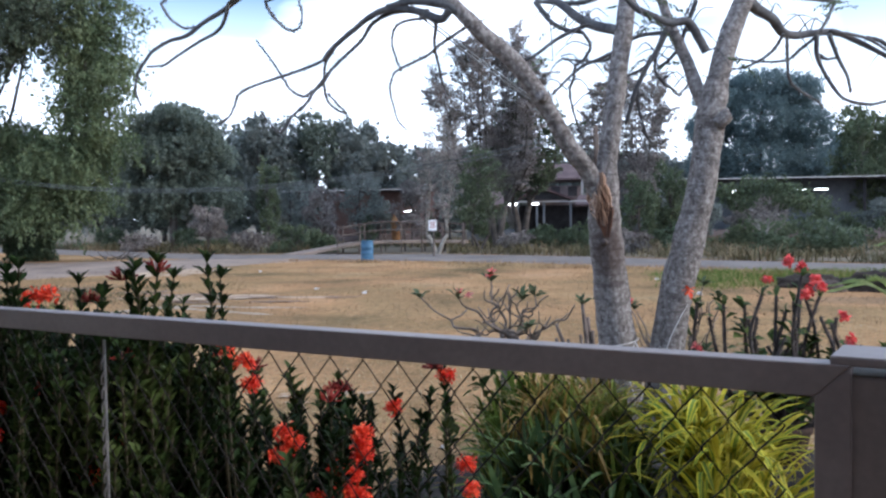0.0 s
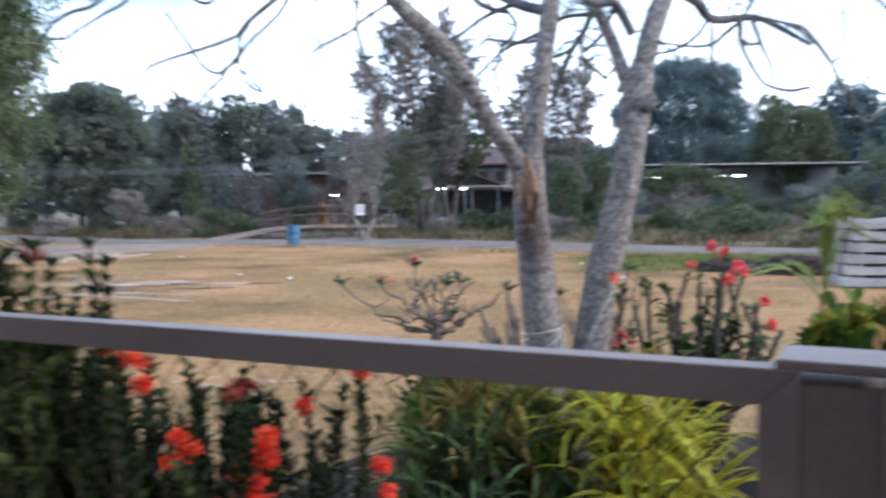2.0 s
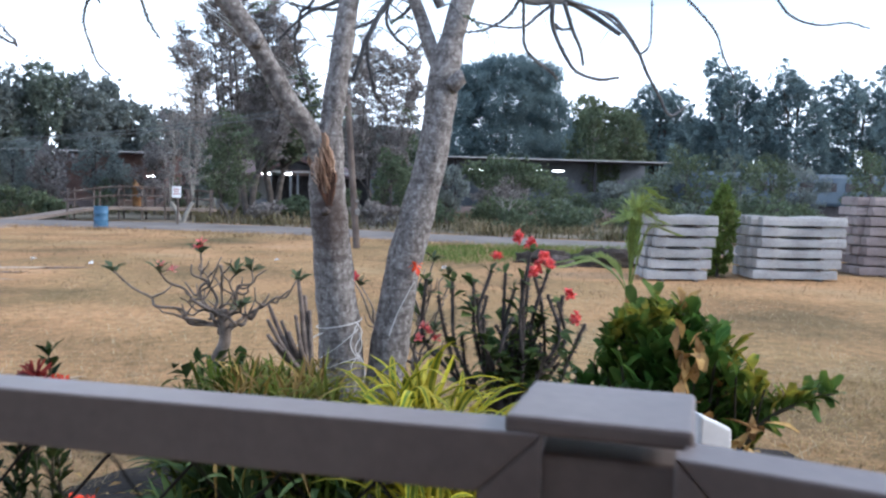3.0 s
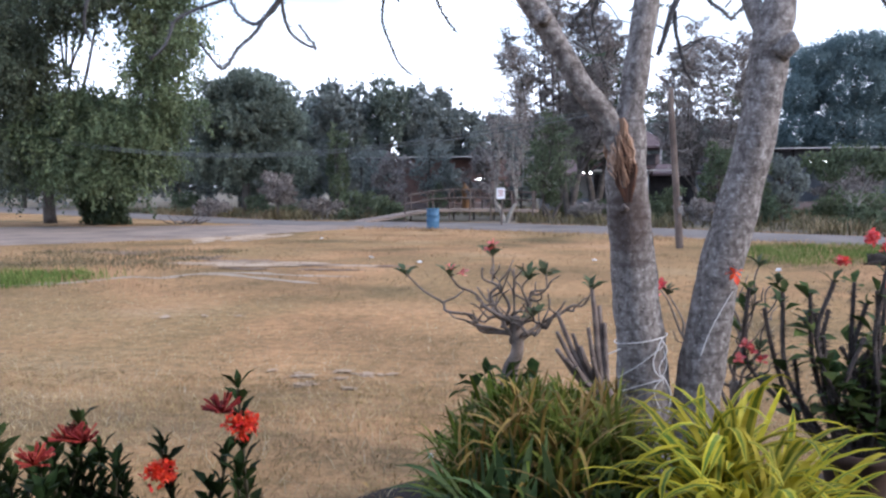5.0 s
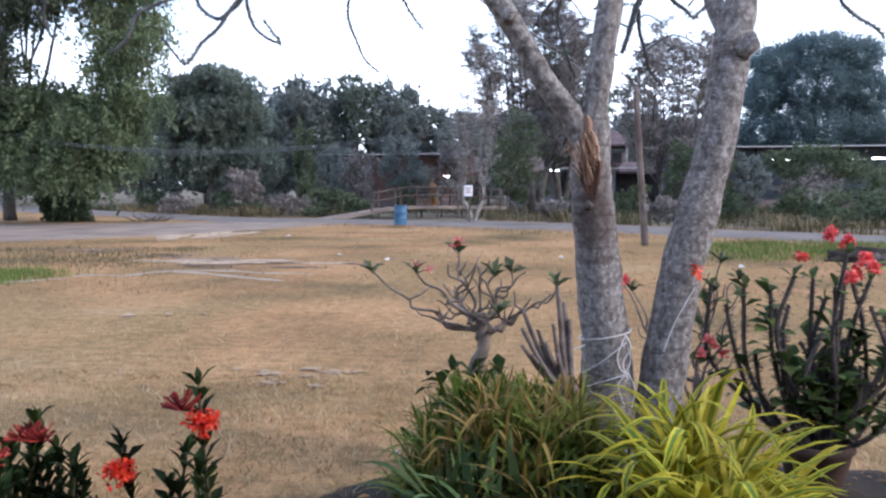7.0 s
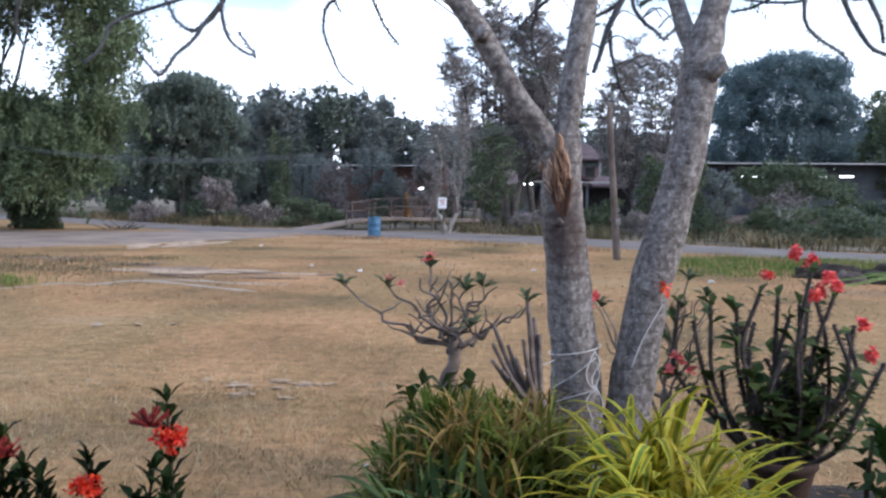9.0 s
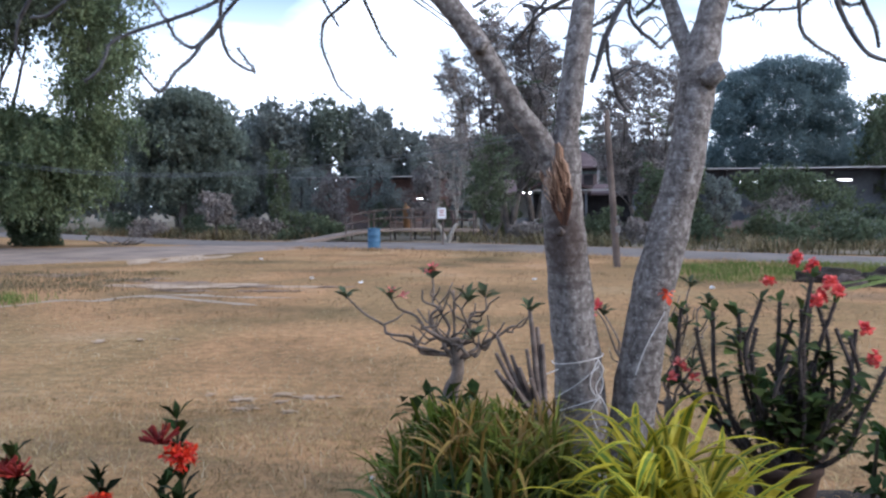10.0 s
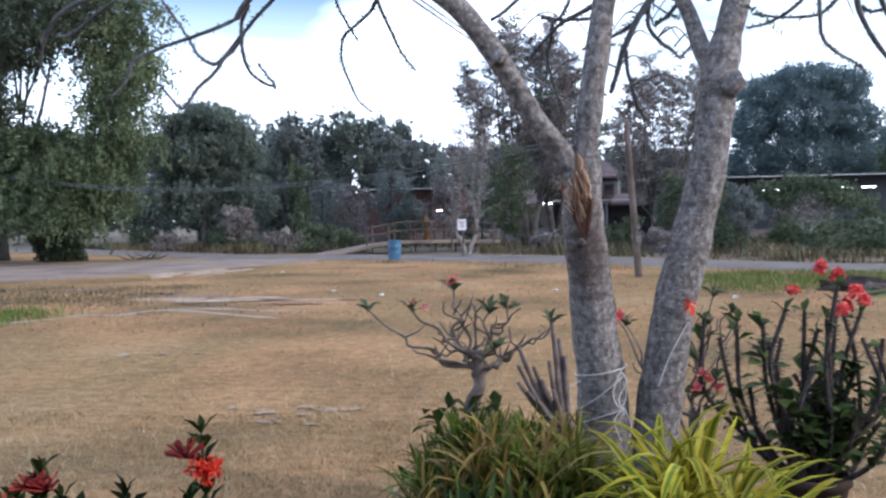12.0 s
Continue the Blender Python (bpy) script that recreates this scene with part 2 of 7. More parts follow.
ALOE = material("aloe_leaf", [(0.03, 0.058, 0.022), (0.05, 0.088, 0.034), (0.09, 0.13, 0.05)], 4.0, 40.0, 0.6, 0.15, object_random=0.3, spec=0.12)
DESERT_STEM = material("desert_rose_stem", [(0.11, 0.092, 0.08), (0.20, 0.165, 0.145), (0.30, 0.25, 0.22)], 12.0, 70.0, 0.8, 0.4)
SUCCULENT = material("succulent_stem", [(0.10, 0.078, 0.07), (0.17, 0.135, 0.122), (0.25, 0.205, 0.185)], 18.0, 80.0, 0.8, 0.6)
DESERT_LEAF = material("desert_rose_leaf", [(0.06, 0.085, 0.05), (0.10, 0.13, 0.07), (0.15, 0.175, 0.10)], 6.0, 50.0, 0.6, 0, island=0.3, through_light=0.2, spec=0.12)
PINK = material("pink_petals", [(0.70, 0.08, 0.10), (0.80, 0.15, 0.17), (0.85, 0.30, 0.28)], 12.0, 70.0, 0.6, 0, island=0.25, through_light=0.3)
THORN_STEM = material("thorny_stem", [(0.05, 0.042, 0.042), (0.085, 0.072, 0.07), (0.13, 0.11, 0.10)], 14.0, 90.0, 0.85, 0.5)
CORAL = material("coral_bracts", [(0.72, 0.08, 0.09), (0.84, 0.13, 0.13), (0.88, 0.20, 0.19)], 10.0, 60.0, 0.55, 0, island=0.2, through_light=0.25)
CROTON = material("croton_leaf", [(0.028, 0.07, 0.015), (0.055, 0.115, 0.024), (0.11, 0.17, 0.034), (0.40, 0.34, 0.055)], 3.2, 18.0, 0.6, 0, island=0.35, through_light=0.3, spec=0.12)
DEAD_LEAF = material("dead_leaf", [(0.20, 0.11, 0.045), (0.40, 0.23, 0.085), (0.54, 0.35, 0.14)], 8.0, 50.0, 0.8, 0.2, island=0.3, through_light=0.2)
TERRACOTTA = material("old_terracotta", [(0.035, 0.024, 0.02), (0.065, 0.040, 0.032), (0.10, 0.062, 0.048)], 7.0, 50.0, 0.85, 0.4)
CONCRETE = material("sleeper_concrete", [(0.26, 0.25, 0.245), (0.36, 0.35, 0.345), (0.44, 0.43, 0.42)], 1.4, 22.0, 0.9, 0.4, object_random=0.12)
OLD_CONCRETE = material("reddish_concrete", [(0.20, 0.165, 0.16), (0.27, 0.22, 0.215), (0.33, 0.28, 0.27)], 1.4, 22.0, 0.9, 0.4, object_random=0.15)
DRUM = material("blue_drum_paint", [(0.035, 0.10, 0.18), (0.055, 0.145, 0.25), (0.085, 0.19, 0.30)], 3.0, 30.0, 0.55, 0.1)
TIMBER = material("weathered_timber", [(0.07, 0.055, 0.05), (0.12, 0.095, 0.085), (0.17, 0.14, 0.125)], 2.0, 30.0, 0.9, 0.4)
WHITE = material("white_paint", [(0.62, 0.63, 0.66), (0.72, 0.73, 0.75), (0.80, 0.80, 0.81)], 4.0, 40.0, 0.5, 0.1)
ROTTEN = material("dark_split_wood", [(0.03, 0.016, 0.012), (0.075, 0.034, 0.022), (0.16, 0.075, 0.04)], 26.0, 90.0, 0.85, 0.9, axis=(1, 1, 0.16), bump_size=0.01)
HOUSE_PAINT = material("cream_render", [(0.42, 0.38, 0.32), (0.50, 0.46, 0.39), (0.55, 0.51, 0.44)], 1.5, 25.0, 0.85, 0.2)


# ---- tools ----
def smooth(v):
    v = min(1.0, max(0.0, v))
    return v * v * (3 - 2 * v)


def ground_height(x, y):
    """The lawn falls from the house's raised plot to the flat land by the road."""
    return 0.46 * smooth((9.6 - y) / 4.6) + 0.018 * noise.noise((x * 0.35, y * 0.35, 0.0))


def thing(name, label, category, at=(0, 0, 0), group="", kind=""):
    ob = new(name)
    ob.location = at
    return tagged(ob, label, category, group, kind)


def mesh_of(name, bm, mat, soft=False):
    me = bpy.data.meshes.new(name)
    bm.to_mesh(me)
    bm.free()
    me.materials.append(mat)
    if soft:
        me.polygons.foreach_set("use_smooth", [True] * len(me.polygons))
    return me


def part(name, bm, mat, parent, label="", soft=False):
    """Links a bmesh, given in world places relative to its thing's base, as one mesh under that thing or part."""
    ob = new(name, mesh_of(name, bm, mat, soft))
    if parent is not None:
        ob.parent = parent
    return tagged(ob, label)


def box(bm, size, m=Matrix(), bevel=0.0):
    made = bmesh.ops.create_cube(bm, size=1.0, matrix=m @ Matrix.Diagonal((*size, 1)))
    if bevel:
        edges = list({e for v in made["verts"] for e in v.link_edges})
        bmesh.ops.bevel(bm, geom=edges, offset=bevel, segments=2, affect="EDGES", profile=0.5)


def tube(bm, points, radii, sides=8, wobble=0.0, closed=True, twist=0.0):
    """A tapered, bent tube through the points."""
    pts = [Vector(p) for p in points]
    rings, up = [], Vector((0.3, 1.0, 0.1))
    for i, p in enumerate(pts):
        way = (pts[min(i + 1, len(pts) - 1)] - pts[max(i - 1, 0)]).normalized()
        a = way.cross(up)
        if a.length < 0.05:
            a = way.cross(Vector((1, 0, 0)))
        a.normalize()
        b = way.cross(a)
        ring = []
        for k in range(sides):
            t = 2 * math.pi * k / sides + twist * i
            r = float(radii[i]) * (1 + (wobble * noise.noise((p.x * 9 + 3 * math.cos(t), p.z * 7, 3 * math.sin(t))) if wobble else 0))
            ring.append(bm.verts.new(p + r * (a * math.cos(t) + b * math.sin(t))))
        rings.append(ring)
    for r0, r1 in zip(rings, rings[1:]):
        for k in range(sides):
            bm.faces.new((r0[k], r1[k], r1[(k + 1) % sides], r0[(k + 1) % sides]))
    if closed and sides > 2:
        bm.faces.new(rings[0])
        bm.faces.new(rings[-1][::-1])


def curve_points(points, steps=6):
    """A smooth line through the points (Catmull-Rom)."""
    p = [Vector(q) for q in points]
    p = [2 * p[0] - p[1]] + p + [2 * p[-1] - p[-2]]
    out = []
    for i in range(1, len(p) - 2):
        for s in range(steps):
            t = s / steps
            out.append(0.5 * (2 * p[i] + (p[i + 1] - p[i - 1]) * t + (2 * p[i - 1] - 5 * p[i] + 4 * p[i + 1] - p[i + 2]) * t * t + (3 * p[i] - p[i - 1] - 3 * p[i + 1] + p[i + 2]) * t ** 3))
    return out + [p[-2]]


def limb(bm, points, r0, r1, sides=8, steps=6, wobble=0.0):
    pts = curve_points(points, steps)
    n = len(pts) - 1
    tube(bm, pts, [r0 + (r1 - r0) * i / n for i in range(n + 1)], sides, wobble)
    return pts


def lathe(bm, profile, sides=24, m=Matrix()):
    rings = [[bm.verts.new(m @ Vector((r * math.cos(2 * math.pi * k / sides), r * math.sin(2 * math.pi * k / sides), z))) for k in range(sides)] for r, z in profile]
    for r0, r1 in zip(rings, rings[1:]):
        for k in range(sides):
            bm.faces.new((r0[k], r0[(k + 1) % sides], r1[(k + 1) % sides], r1[k]))
    return rings


def leaf_mesh(name, centers, length, width, mat, seed=0, droop=0.3, fold=0.25, aim=None):
    """Many small folded leaves, each its own island, about the centers (n x 3 array), in one mesh."""
    rng = np.random.default_rng(seed)
    n = len(centers)
    d = rng.normal(size=(n, 3)) if aim is None else aim + 0.5 * rng.normal(size=(n, 3))
    d[:, 2] -= droop
    d /= np.linalg.norm(d, axis=1, keepdims=True)
    s = np.cross(d, rng.normal(size=(n, 3)))
    s /= np.linalg.norm(s, axis=1, keepdims=True) + 1e-9
    u = np.cross(d, s)
    size = rng.uniform(0.6, 1.35, (n, 1))
    L, W = length * size, width * size
    a, tip = centers - d * L * 0.5, centers + d * L * 0.5
    mid = centers - d * L * 0.05
    lft, rgt = mid + s * W * 0.5 + u * W * fold, mid - s * W * 0.5 + u * W * fold
    verts = np.stack([a, rgt, tip, lft], 1).reshape(-1, 3)
    idx = np.arange(n)[:, None] * 4
    faces = np.concatenate([idx + [0, 1, 2], idx + [0, 2, 3]], 1).reshape(-1, 3)
    me = bpy.data.meshes.new(name)
    me.from_pydata(verts.tolist(), [], faces.tolist())
    me.materials.append(mat)
    return me


def cloud_points(blobs, count, seed, shell=0.55, ragged=0.35):
    """Places in and on lumpy ellipsoids (x, y, z, rx, ry, rz), denser to the outside, with gaps."""
    rng = np.random.default_rng(seed)
    blobs = np.array(blobs, float)
    vol = blobs[:, 3] * blobs[:, 4] * blobs[:, 5]
    pick = rng.choice(len(blobs), size=count, p=vol ** 0.8 / (vol ** 0.8).sum())
    d = rng.normal(size=(count, 3))
    d /= np.linalg.norm(d, axis=1, keepdims=True)
    lump = 1 + ragged * (np.sin(d[:, 0] * 5 + pick * 1.7) * np.sin(d[:, 1] * 6 + pick) + 0.7 * np.sin(d[:, 2] * 8 + pick * 2.3) * np.cos(d[:, 0] * 9 + pick))
    r = (shell + (1 - shell) * rng.uniform(size=count) ** 0.5) * lump
    pts = blobs[pick, :3] + d * r[:, None] * blobs[pick, 3:]
    # gather the leaves about twig ends
    ends = pts[rng.choice(count, max(1, count // 14))]
    near = ends[rng.integers(len(ends), size=count)] + rng.normal(size=(count, 3)) * blobs[pick, 3:].mean() * 0.09
    keep = rng.uniform(size=count) < 0.7
    return np.where(keep[:, None], near, pts)


def spray_points(blobs, sprays, per, length, seed, fall=0.7):
    """Leaf places along hanging sprays that start in and on the lumps, so that clumps and gaps form."""
    rng = np.random.default_rng(seed)
    blobs = np.array(blobs, float)
    vol = (blobs[:, 3] * blobs[:, 4] * blobs[:, 5]) ** 0.75
    pick = rng.choice(len(blobs), size=sprays, p=vol / vol.sum())
    d = rng.normal(size=(sprays, 3))
    d /= np.linalg.norm(d, axis=1, keepdims=True)
    start = blobs[pick, :3] + d * (rng.uniform(size=(sprays, 1)) ** 0.4) * blobs[pick, 3:] * 0.9
    way = d * [1, 1, 0.3] + rng.normal(size=(sprays, 3)) * 0.35 - [0, 0, fall]
    way /= np.linalg.norm(way, axis=1, keepdims=True)
    span = length * rng.uniform(0.5, 1.3, (sprays, 1))
    u = np.linspace(0, 1, per)[None, :, None]
    line = start[:, None] + way[:, None] * span[:, None] * u - np.array([0, 0, 0.35]) * span[:, None] * u * u
    return (line + rng.normal(size=(sprays, per, 3)) * (0.05 + 0.09 * length * np.sin(np.pi * u))).reshape(-1, 3)


def tree(name, label, base, height, blobs, leaves, leaf, mat, bark=None, trunk=0.25, seed=0, lean=(0, 0), shell=0.5, ragged=0.35, limbs=True, kind_name="tree", droop=0.3, split=0.35, lumps=0, spray=None):
    """A tree: tapered trunk with limbs up to its lumps of leaves, and a crown of single leaves."""
    rng = random.Random(seed)
    bx, by, bz = base
    t = thing(name, label, kind_name)
    bm = bmesh.new()
    top = Vector((bx + lean[0], by + lean[1], bz + height * 0.8))
    pts = limb(bm, [(bx, by, bz - 0.1), (bx + lean[0] * 0.2 + rng.uniform(-0.1, 0.1), by, bz + height * 0.3), top], trunk, trunk * 0.35, 8, 5, 0.15)
    if limbs:
        for b in blobs:
            i = max(1, min(len(pts) - 2, int(len(pts) * rng.uniform(split, 0.75))))
            p, q = pts[i], Vector(b[:3])
            limb(bm, [p, p.lerp(q, 0.5) + Vector((rng.uniform(-0.3, 0.3), 0, -0.15 * (q - p).length)), q], trunk * 0.42, trunk * 0.08, 6, 4, 0.1)
            for _ in range(3):
                e = q + Vector((rng.uniform(-1, 1) * b[3], rng.uniform(-1, 1) * b[4], rng.uniform(-0.4, 0.9) * b[5])) * 0.8
                limb(bm, [p.lerp(q, 0.6), p.lerp(q, 0.8).lerp(e, 0.4), e], trunk * 0.2, trunk * 0.04, 5, 3)
    part("trunk", bm, bark or DARK_BARK, t, soft=True)
    if lumps:
        small = []
        for b in blobs:
            for _ in range(lumps):
                d = Vector((rng.gauss(0, 1), rng.gauss(0, 1), rng.gauss(0, 1))).normalized() * rng.uniform(0.45, 0.95)
                s = rng.uniform(0.24, 0.46)
                small.append((b[0] + d.x * b[3], b[1] + d.y * b[4], b[2] + d.z * b[5], b[3] * s, b[4] * s, b[5] * s * 0.8))
        blobs = small + [(*b[:3], b[3] * 0.85, b[4] * 0.85, b[5] * 0.85) for b in blobs]
    places = spray_points(blobs, leaves // spray[0], spray[0], spray[1], seed + 7) if spray else cloud_points(blobs, leaves, seed + 7, shell, ragged)
    crown = new("crown", leaf_mesh("crown", places, leaf, leaf * 0.5, mat, seed, droop))
    crown.parent = t
    return t


def blob_crown(cx, cy, z0, z1, rx, ry, count, seed, squash=0.8):
    """Lumps that fill an upright egg from z0 to z1."""
    rng = random.Random(seed)
    out = []
    for i in range(count):
        a, h = rng.uniform(0, 2 * math.pi), (i + 0.5) / count
        wide = math.sin(math.pi * min(0.93, 0.12 + 0.8 * h)) ** 0.7
        r = rng.uniform(0.25, 0.8) * wide
        s = rng.uniform(0.32, 0.5)
        out.append((cx + rx * r * math.cos(a), cy + ry * r * math.sin(a), z0 + (z1 - z0) * (0.08 + 0.8 * h), rx * s, ry * s, max(0.25 * (z1 - z0) * s * 1.6, rx * s * squash * 0.6)))
    return out


def dome_crown(cx, cy, z0, z1, rx, ry, count, seed, low=0.55):
    """Lumps that fill a broad dome, full at the sides and uneven on top."""
    rng = random.Random(seed)
    out = []
    for i in range(count):
        h = (i + 0.5) / count
        a = i * 2.4 + rng.uniform(-0.5, 0.5)
        wide = math.sqrt(max(0.0, 1 - ((h - 0.38) / 0.66) ** 2)) * (low + (1 - low) * min(1, h / 0.35))
        r = wide * rng.uniform(0.45, 0.85)
        k = rng.uniform(0.30, 0.44)
        out.append((cx + rx * r * math.cos(a), cy + ry * r * math.sin(a), z0 + (z1 - z0) * (0.06 + 0.82 * h), rx * k, ry * k, (z1 - z0) * rng.uniform(0.11, 0.17)))
    return out


def feathery_tree(label, base, stems, reach, top, seed, twigs=30, leaf=0.17, mat=None, kind_name="tree", girth=0.2, low=2.2, bark=None, leaflets=9, deep=1.6):
    """A thin-leaved tree: upright limbs that fan out from a forked trunk, many fine twigs, and sparse leaflets in rows along them."""
    rng = random.Random(seed)
    t = thing("feathery_tree", label, kind_name)
    bx, by, bz = base
    wood, leaves = bmesh.new(), []
    fork = [Vector((bx + s * 0.5, by, low)) for s in (-1, 1)]
    for q in fork:
        limb(wood, [(bx, by, bz - 0.1), Vector((bx, by, bz)).lerp(q, 0.55) + Vector((0, 0, 0.1)), q], girth, girth * 0.7, 8, 4, 0.2)
    for k in range(stems):
        u = -1 + 2 * (k + 0.5) / stems + rng.uniform(-0.08, 0.08)
        end = Vector((bx + (reach[0] if u < 0 else reach[1]) * abs(u), by + rng.uniform(-deep, deep), top * (1 - 0.30 * u * u) * rng.uniform(0.82, 1.0)))
        start = fork[0 if u < 0 else 1] + Vector((0, 0, rng.uniform(-0.4, 0.5)))
        mid = start.lerp(end, 0.42) + Vector((0.16 * (end.x - start.x), 0, -0.05 * top))
        line = limb(wood, [start, mid, start.lerp(end, 0.75) + Vector((rng.uniform(-0.25, 0.25), 0, 0)), end], girth * 0.34, girth * 0.04, 6, 10, 0.15)
        n = len(line)
        for j in range(twigs):
            i = int(n * (0.12 + 0.86 * (j + rng.random()) / twigs))
            p = line[min(n - 1, i)]
            a = rng.uniform(0, 2 * math.pi)
            length = rng.uniform(0.5, 1.25) * (1.25 - 0.5 * i / n)
            d = Vector((math.cos(a), 0.7 * math.sin(a), rng.uniform(0.15, 1.3))).normalized() * length
            tip = p + d + Vector((0, 0, -0.12 * length))
            tube(wood, [p, p.lerp(tip, 0.5) + Vector((0, 0, 0.07 * length)), tip], [girth * 0.06, girth * 0.04, 0.006], 4)
            side = d.cross(Vector((0, 0, 1))).normalized()
            for m in range(leaflets):
                v = 0.25 + 0.75 * m / (leaflets - 1)
                c = p.lerp(tip, v) + Vector((0, 0, 0.05 * length * math.sin(math.pi * v)))
                for s in (-1, 1):
                    leaves.append(c + side * s * leaf * rng.uniform(0.3, 1.6) + Vector((rng.gauss(0, 0.05), rng.gauss(0, 0.05), rng.gauss(-0.04, 0.06))))
    part("trunk", wood, bark or DARK_BARK, t, soft=True)
    crown = new("crown", leaf_mesh("crown", np.array([tuple(p) for p in leaves]), leaf, leaf * 0.42, mat or LEAF_GREY, seed, 0.35))
    crown.parent = t
    return t


# ---- ground, road and paths ----
def lines_of(lo, hi, near_lo, near_hi, step):
    far = [40, 70, 120, 200, 400, 800, 1600]
    return [lo_v for lo_v in sorted({near_lo - f for f in far if near_lo - f >= lo})] + list(np.arange(near_lo, near_hi + 1e-6, step)) + [near_hi + f for f in far if near_hi + f <= hi]


xs, ys = lines_of(-1700, 1700, -30, 30, 0.75), lines_of(-1700, 1700, -6, 44, 0.5)
bm = bmesh.new()
grid = [[bm.verts.new((x, y, ground_height(x, y))) for x in xs] for y in ys]
for r0, r1 in zip(grid, grid[1:]):
    for k in range(len(xs) - 1):
        bm.faces.new((r0[k], r0[k + 1], r1[k + 1], r1[k]))
ground = new("ground", mesh_of("ground", bm, LAWN, True))
tagged(ground, "dry yellow-brown lawn sloping down to a flat field", "ground", kind="structure")


def strip(name, near, far, mat, label, lift=0.03, steps=14, rag=0.25):
    """A ribbon of road between two edge lines, raised a little and with ragged edges that dip into the ground."""
    a, b = curve_points([(*p, 0) for p in near], steps), curve_points([(*p, 0) for p in far], steps)
    bm = bmesh.new()
    rows = []
    for i in range(min(len(a), len(b))):
        p, q = a[i], b[i]
        wob = Vector((0, rag * noise.noise((p.x * 0.7, p.y * 0.7, 3.1)), 0))
        p, q = p + wob, q + wob * 0.6
        row = []
        for t, h in ((-0.04, -0.04), (0.0, lift), (0.25, lift + 0.02), (0.5, lift + 0.03), (0.75, lift + 0.02), (1.0, lift), (1.04, -0.04)):
            v = p.lerp(q, t)
            row.append(bm.verts.new((v.x, v.y, ground_height(v.x, v.y) + h)))
        rows.append(row)
    for r0, r1 in zip(rows, rows[1:]):
        for k in range(6):
            bm.faces.new((r0[k], r1[k], r1[k + 1], r0[k + 1]))
    bmesh.ops.recalc_face_normals(bm, faces=bm.faces)
    return tagged(new(name, mesh_of(name, bm, mat, True)), label, "road", kind="structure")


strip("road", [(-75, 78), (-34, 53.5), (-17, 42.0), (-8, 39.0), (-0.5, 35.6), (8.7, 29.3), (20, 21.5), (40, 8)], [(-72, 86), (-34, 59), (-17, 46.6), (-9, 44.6), (-0.9, 42.0), (10.0, 33.8), (22, 25.5), (42, 12)], ASPHALT, "grey dusty country road crossing behind the lawn")
strip("dirt_road", [(-40, 16.5), (-24, 23.0), (-17.5, 27.0), (-14.0, 30.5), (-11.6, 35), (-8.8, 39.6)], [(-50, 30), (-34, 35.5), (-24.4, 38.4), (-18.5, 40.0), (-15.5, 41.4), (-13.5, 43.0)], DIRT, "pale gravel dirt track joining the road", lift=0.015)


# ---- fence ----
FENCE_WAY = Vector((0.908, -0.412, 0)).normalized()
FENCE_TURN = math.degrees(math.atan2(FENCE_WAY.y, FENCE_WAY.x))
CORNER = Vector((0.985, 1.435, 0))
BASE = 0.46
RAIL_TOP = 1.751


def fence_panel(start, length, label, turn=FENCE_TURN):
    """A welded square-tube frame with a chain-link net, its top line starting at start and running along the fence."""
    t = thing("fence", label, "fence", group="fence sections")
    t.matrix_world = Matrix.Translation(start) @ pose(0, 0, 0, 0, 0, turn)
    w, z1, z0 = 0.040, RAIL_TOP, BASE + 0.06

    def bar(name, outer0, outer1, inner1, inner0):
        bm = bmesh.new()
        front = [bm.verts.new((p[0], -0.038, p[1])) for p in (outer0, outer1, inner1, inner0)]
        back = [bm.verts.new((p[0], 0.0, p[1])) for p in (outer0, outer1, inner1, inner0)]
        bm.faces.new(front)
        bm.faces.new(back[::-1])
        for k in range(4):
            bm.faces.new((front[k], back[k], back[(k + 1) % 4], front[(k + 1) % 4]))
        bmesh.ops.recalc_face_normals(bm, faces=bm.faces)
        bmesh.ops.bevel(bm, geom=bm.edges[:], offset=0.0022, segments=2, affect="EDGES", profile=0.5)
        part(name, bm, PAINT, t)

    bar("top_rail", (0, z1), (length, z1), (length - w, z1 - w), (w, z1 - w))
    bar("bottom_rail", (0, z0), (length, z0), (length - w, z0 + w), (w, z0 + w))
    bar("upright", (0, z1), (0, z0), (w, z0 + w), (w, z1 - w))
    bar("upright", (length, z1), (length, z0), (length - w, z0 + w), (length - w, z1 - w))
    return t


def chain_net(parent, length, wide=0.066, tall=0.080):
    """Zigzag wires that hook into one another to tall diamonds, sagging a little."""
    z0, z1 = BASE + 0.085, RAIL_TOP - 0.05
    bm = bmesh.new()
    x, k = 0.055 + wide * 0.2, 0
    while x < length - 0.05:
        pts, z, s = [], z1 + 0.004, 1 if k % 2 else -1
        while z > z0:
            sag = 0.004 * noise.noise((x * 3, z * 3, 1.7))
            pts += [(x + s * wide * 0.20 + sag, -0.019 - s * 0.002, z + 0.006 + sag), (x + s * wide * 0.27 + sag, -0.019 + s * 0.002, z + sag), (x + s * wide * 0.20 + sag, -0.019 - s * 0.002, z - 0.006 + sag)]
            z -= tall / 2
            s = -s
        tube(bm, pts, [0.0013] * len(pts), 4, closed=False)
        x += wide / 2
        k += 1
    return part("chain_link_net", bm, WIRE, parent, "dull brown chain-link net")


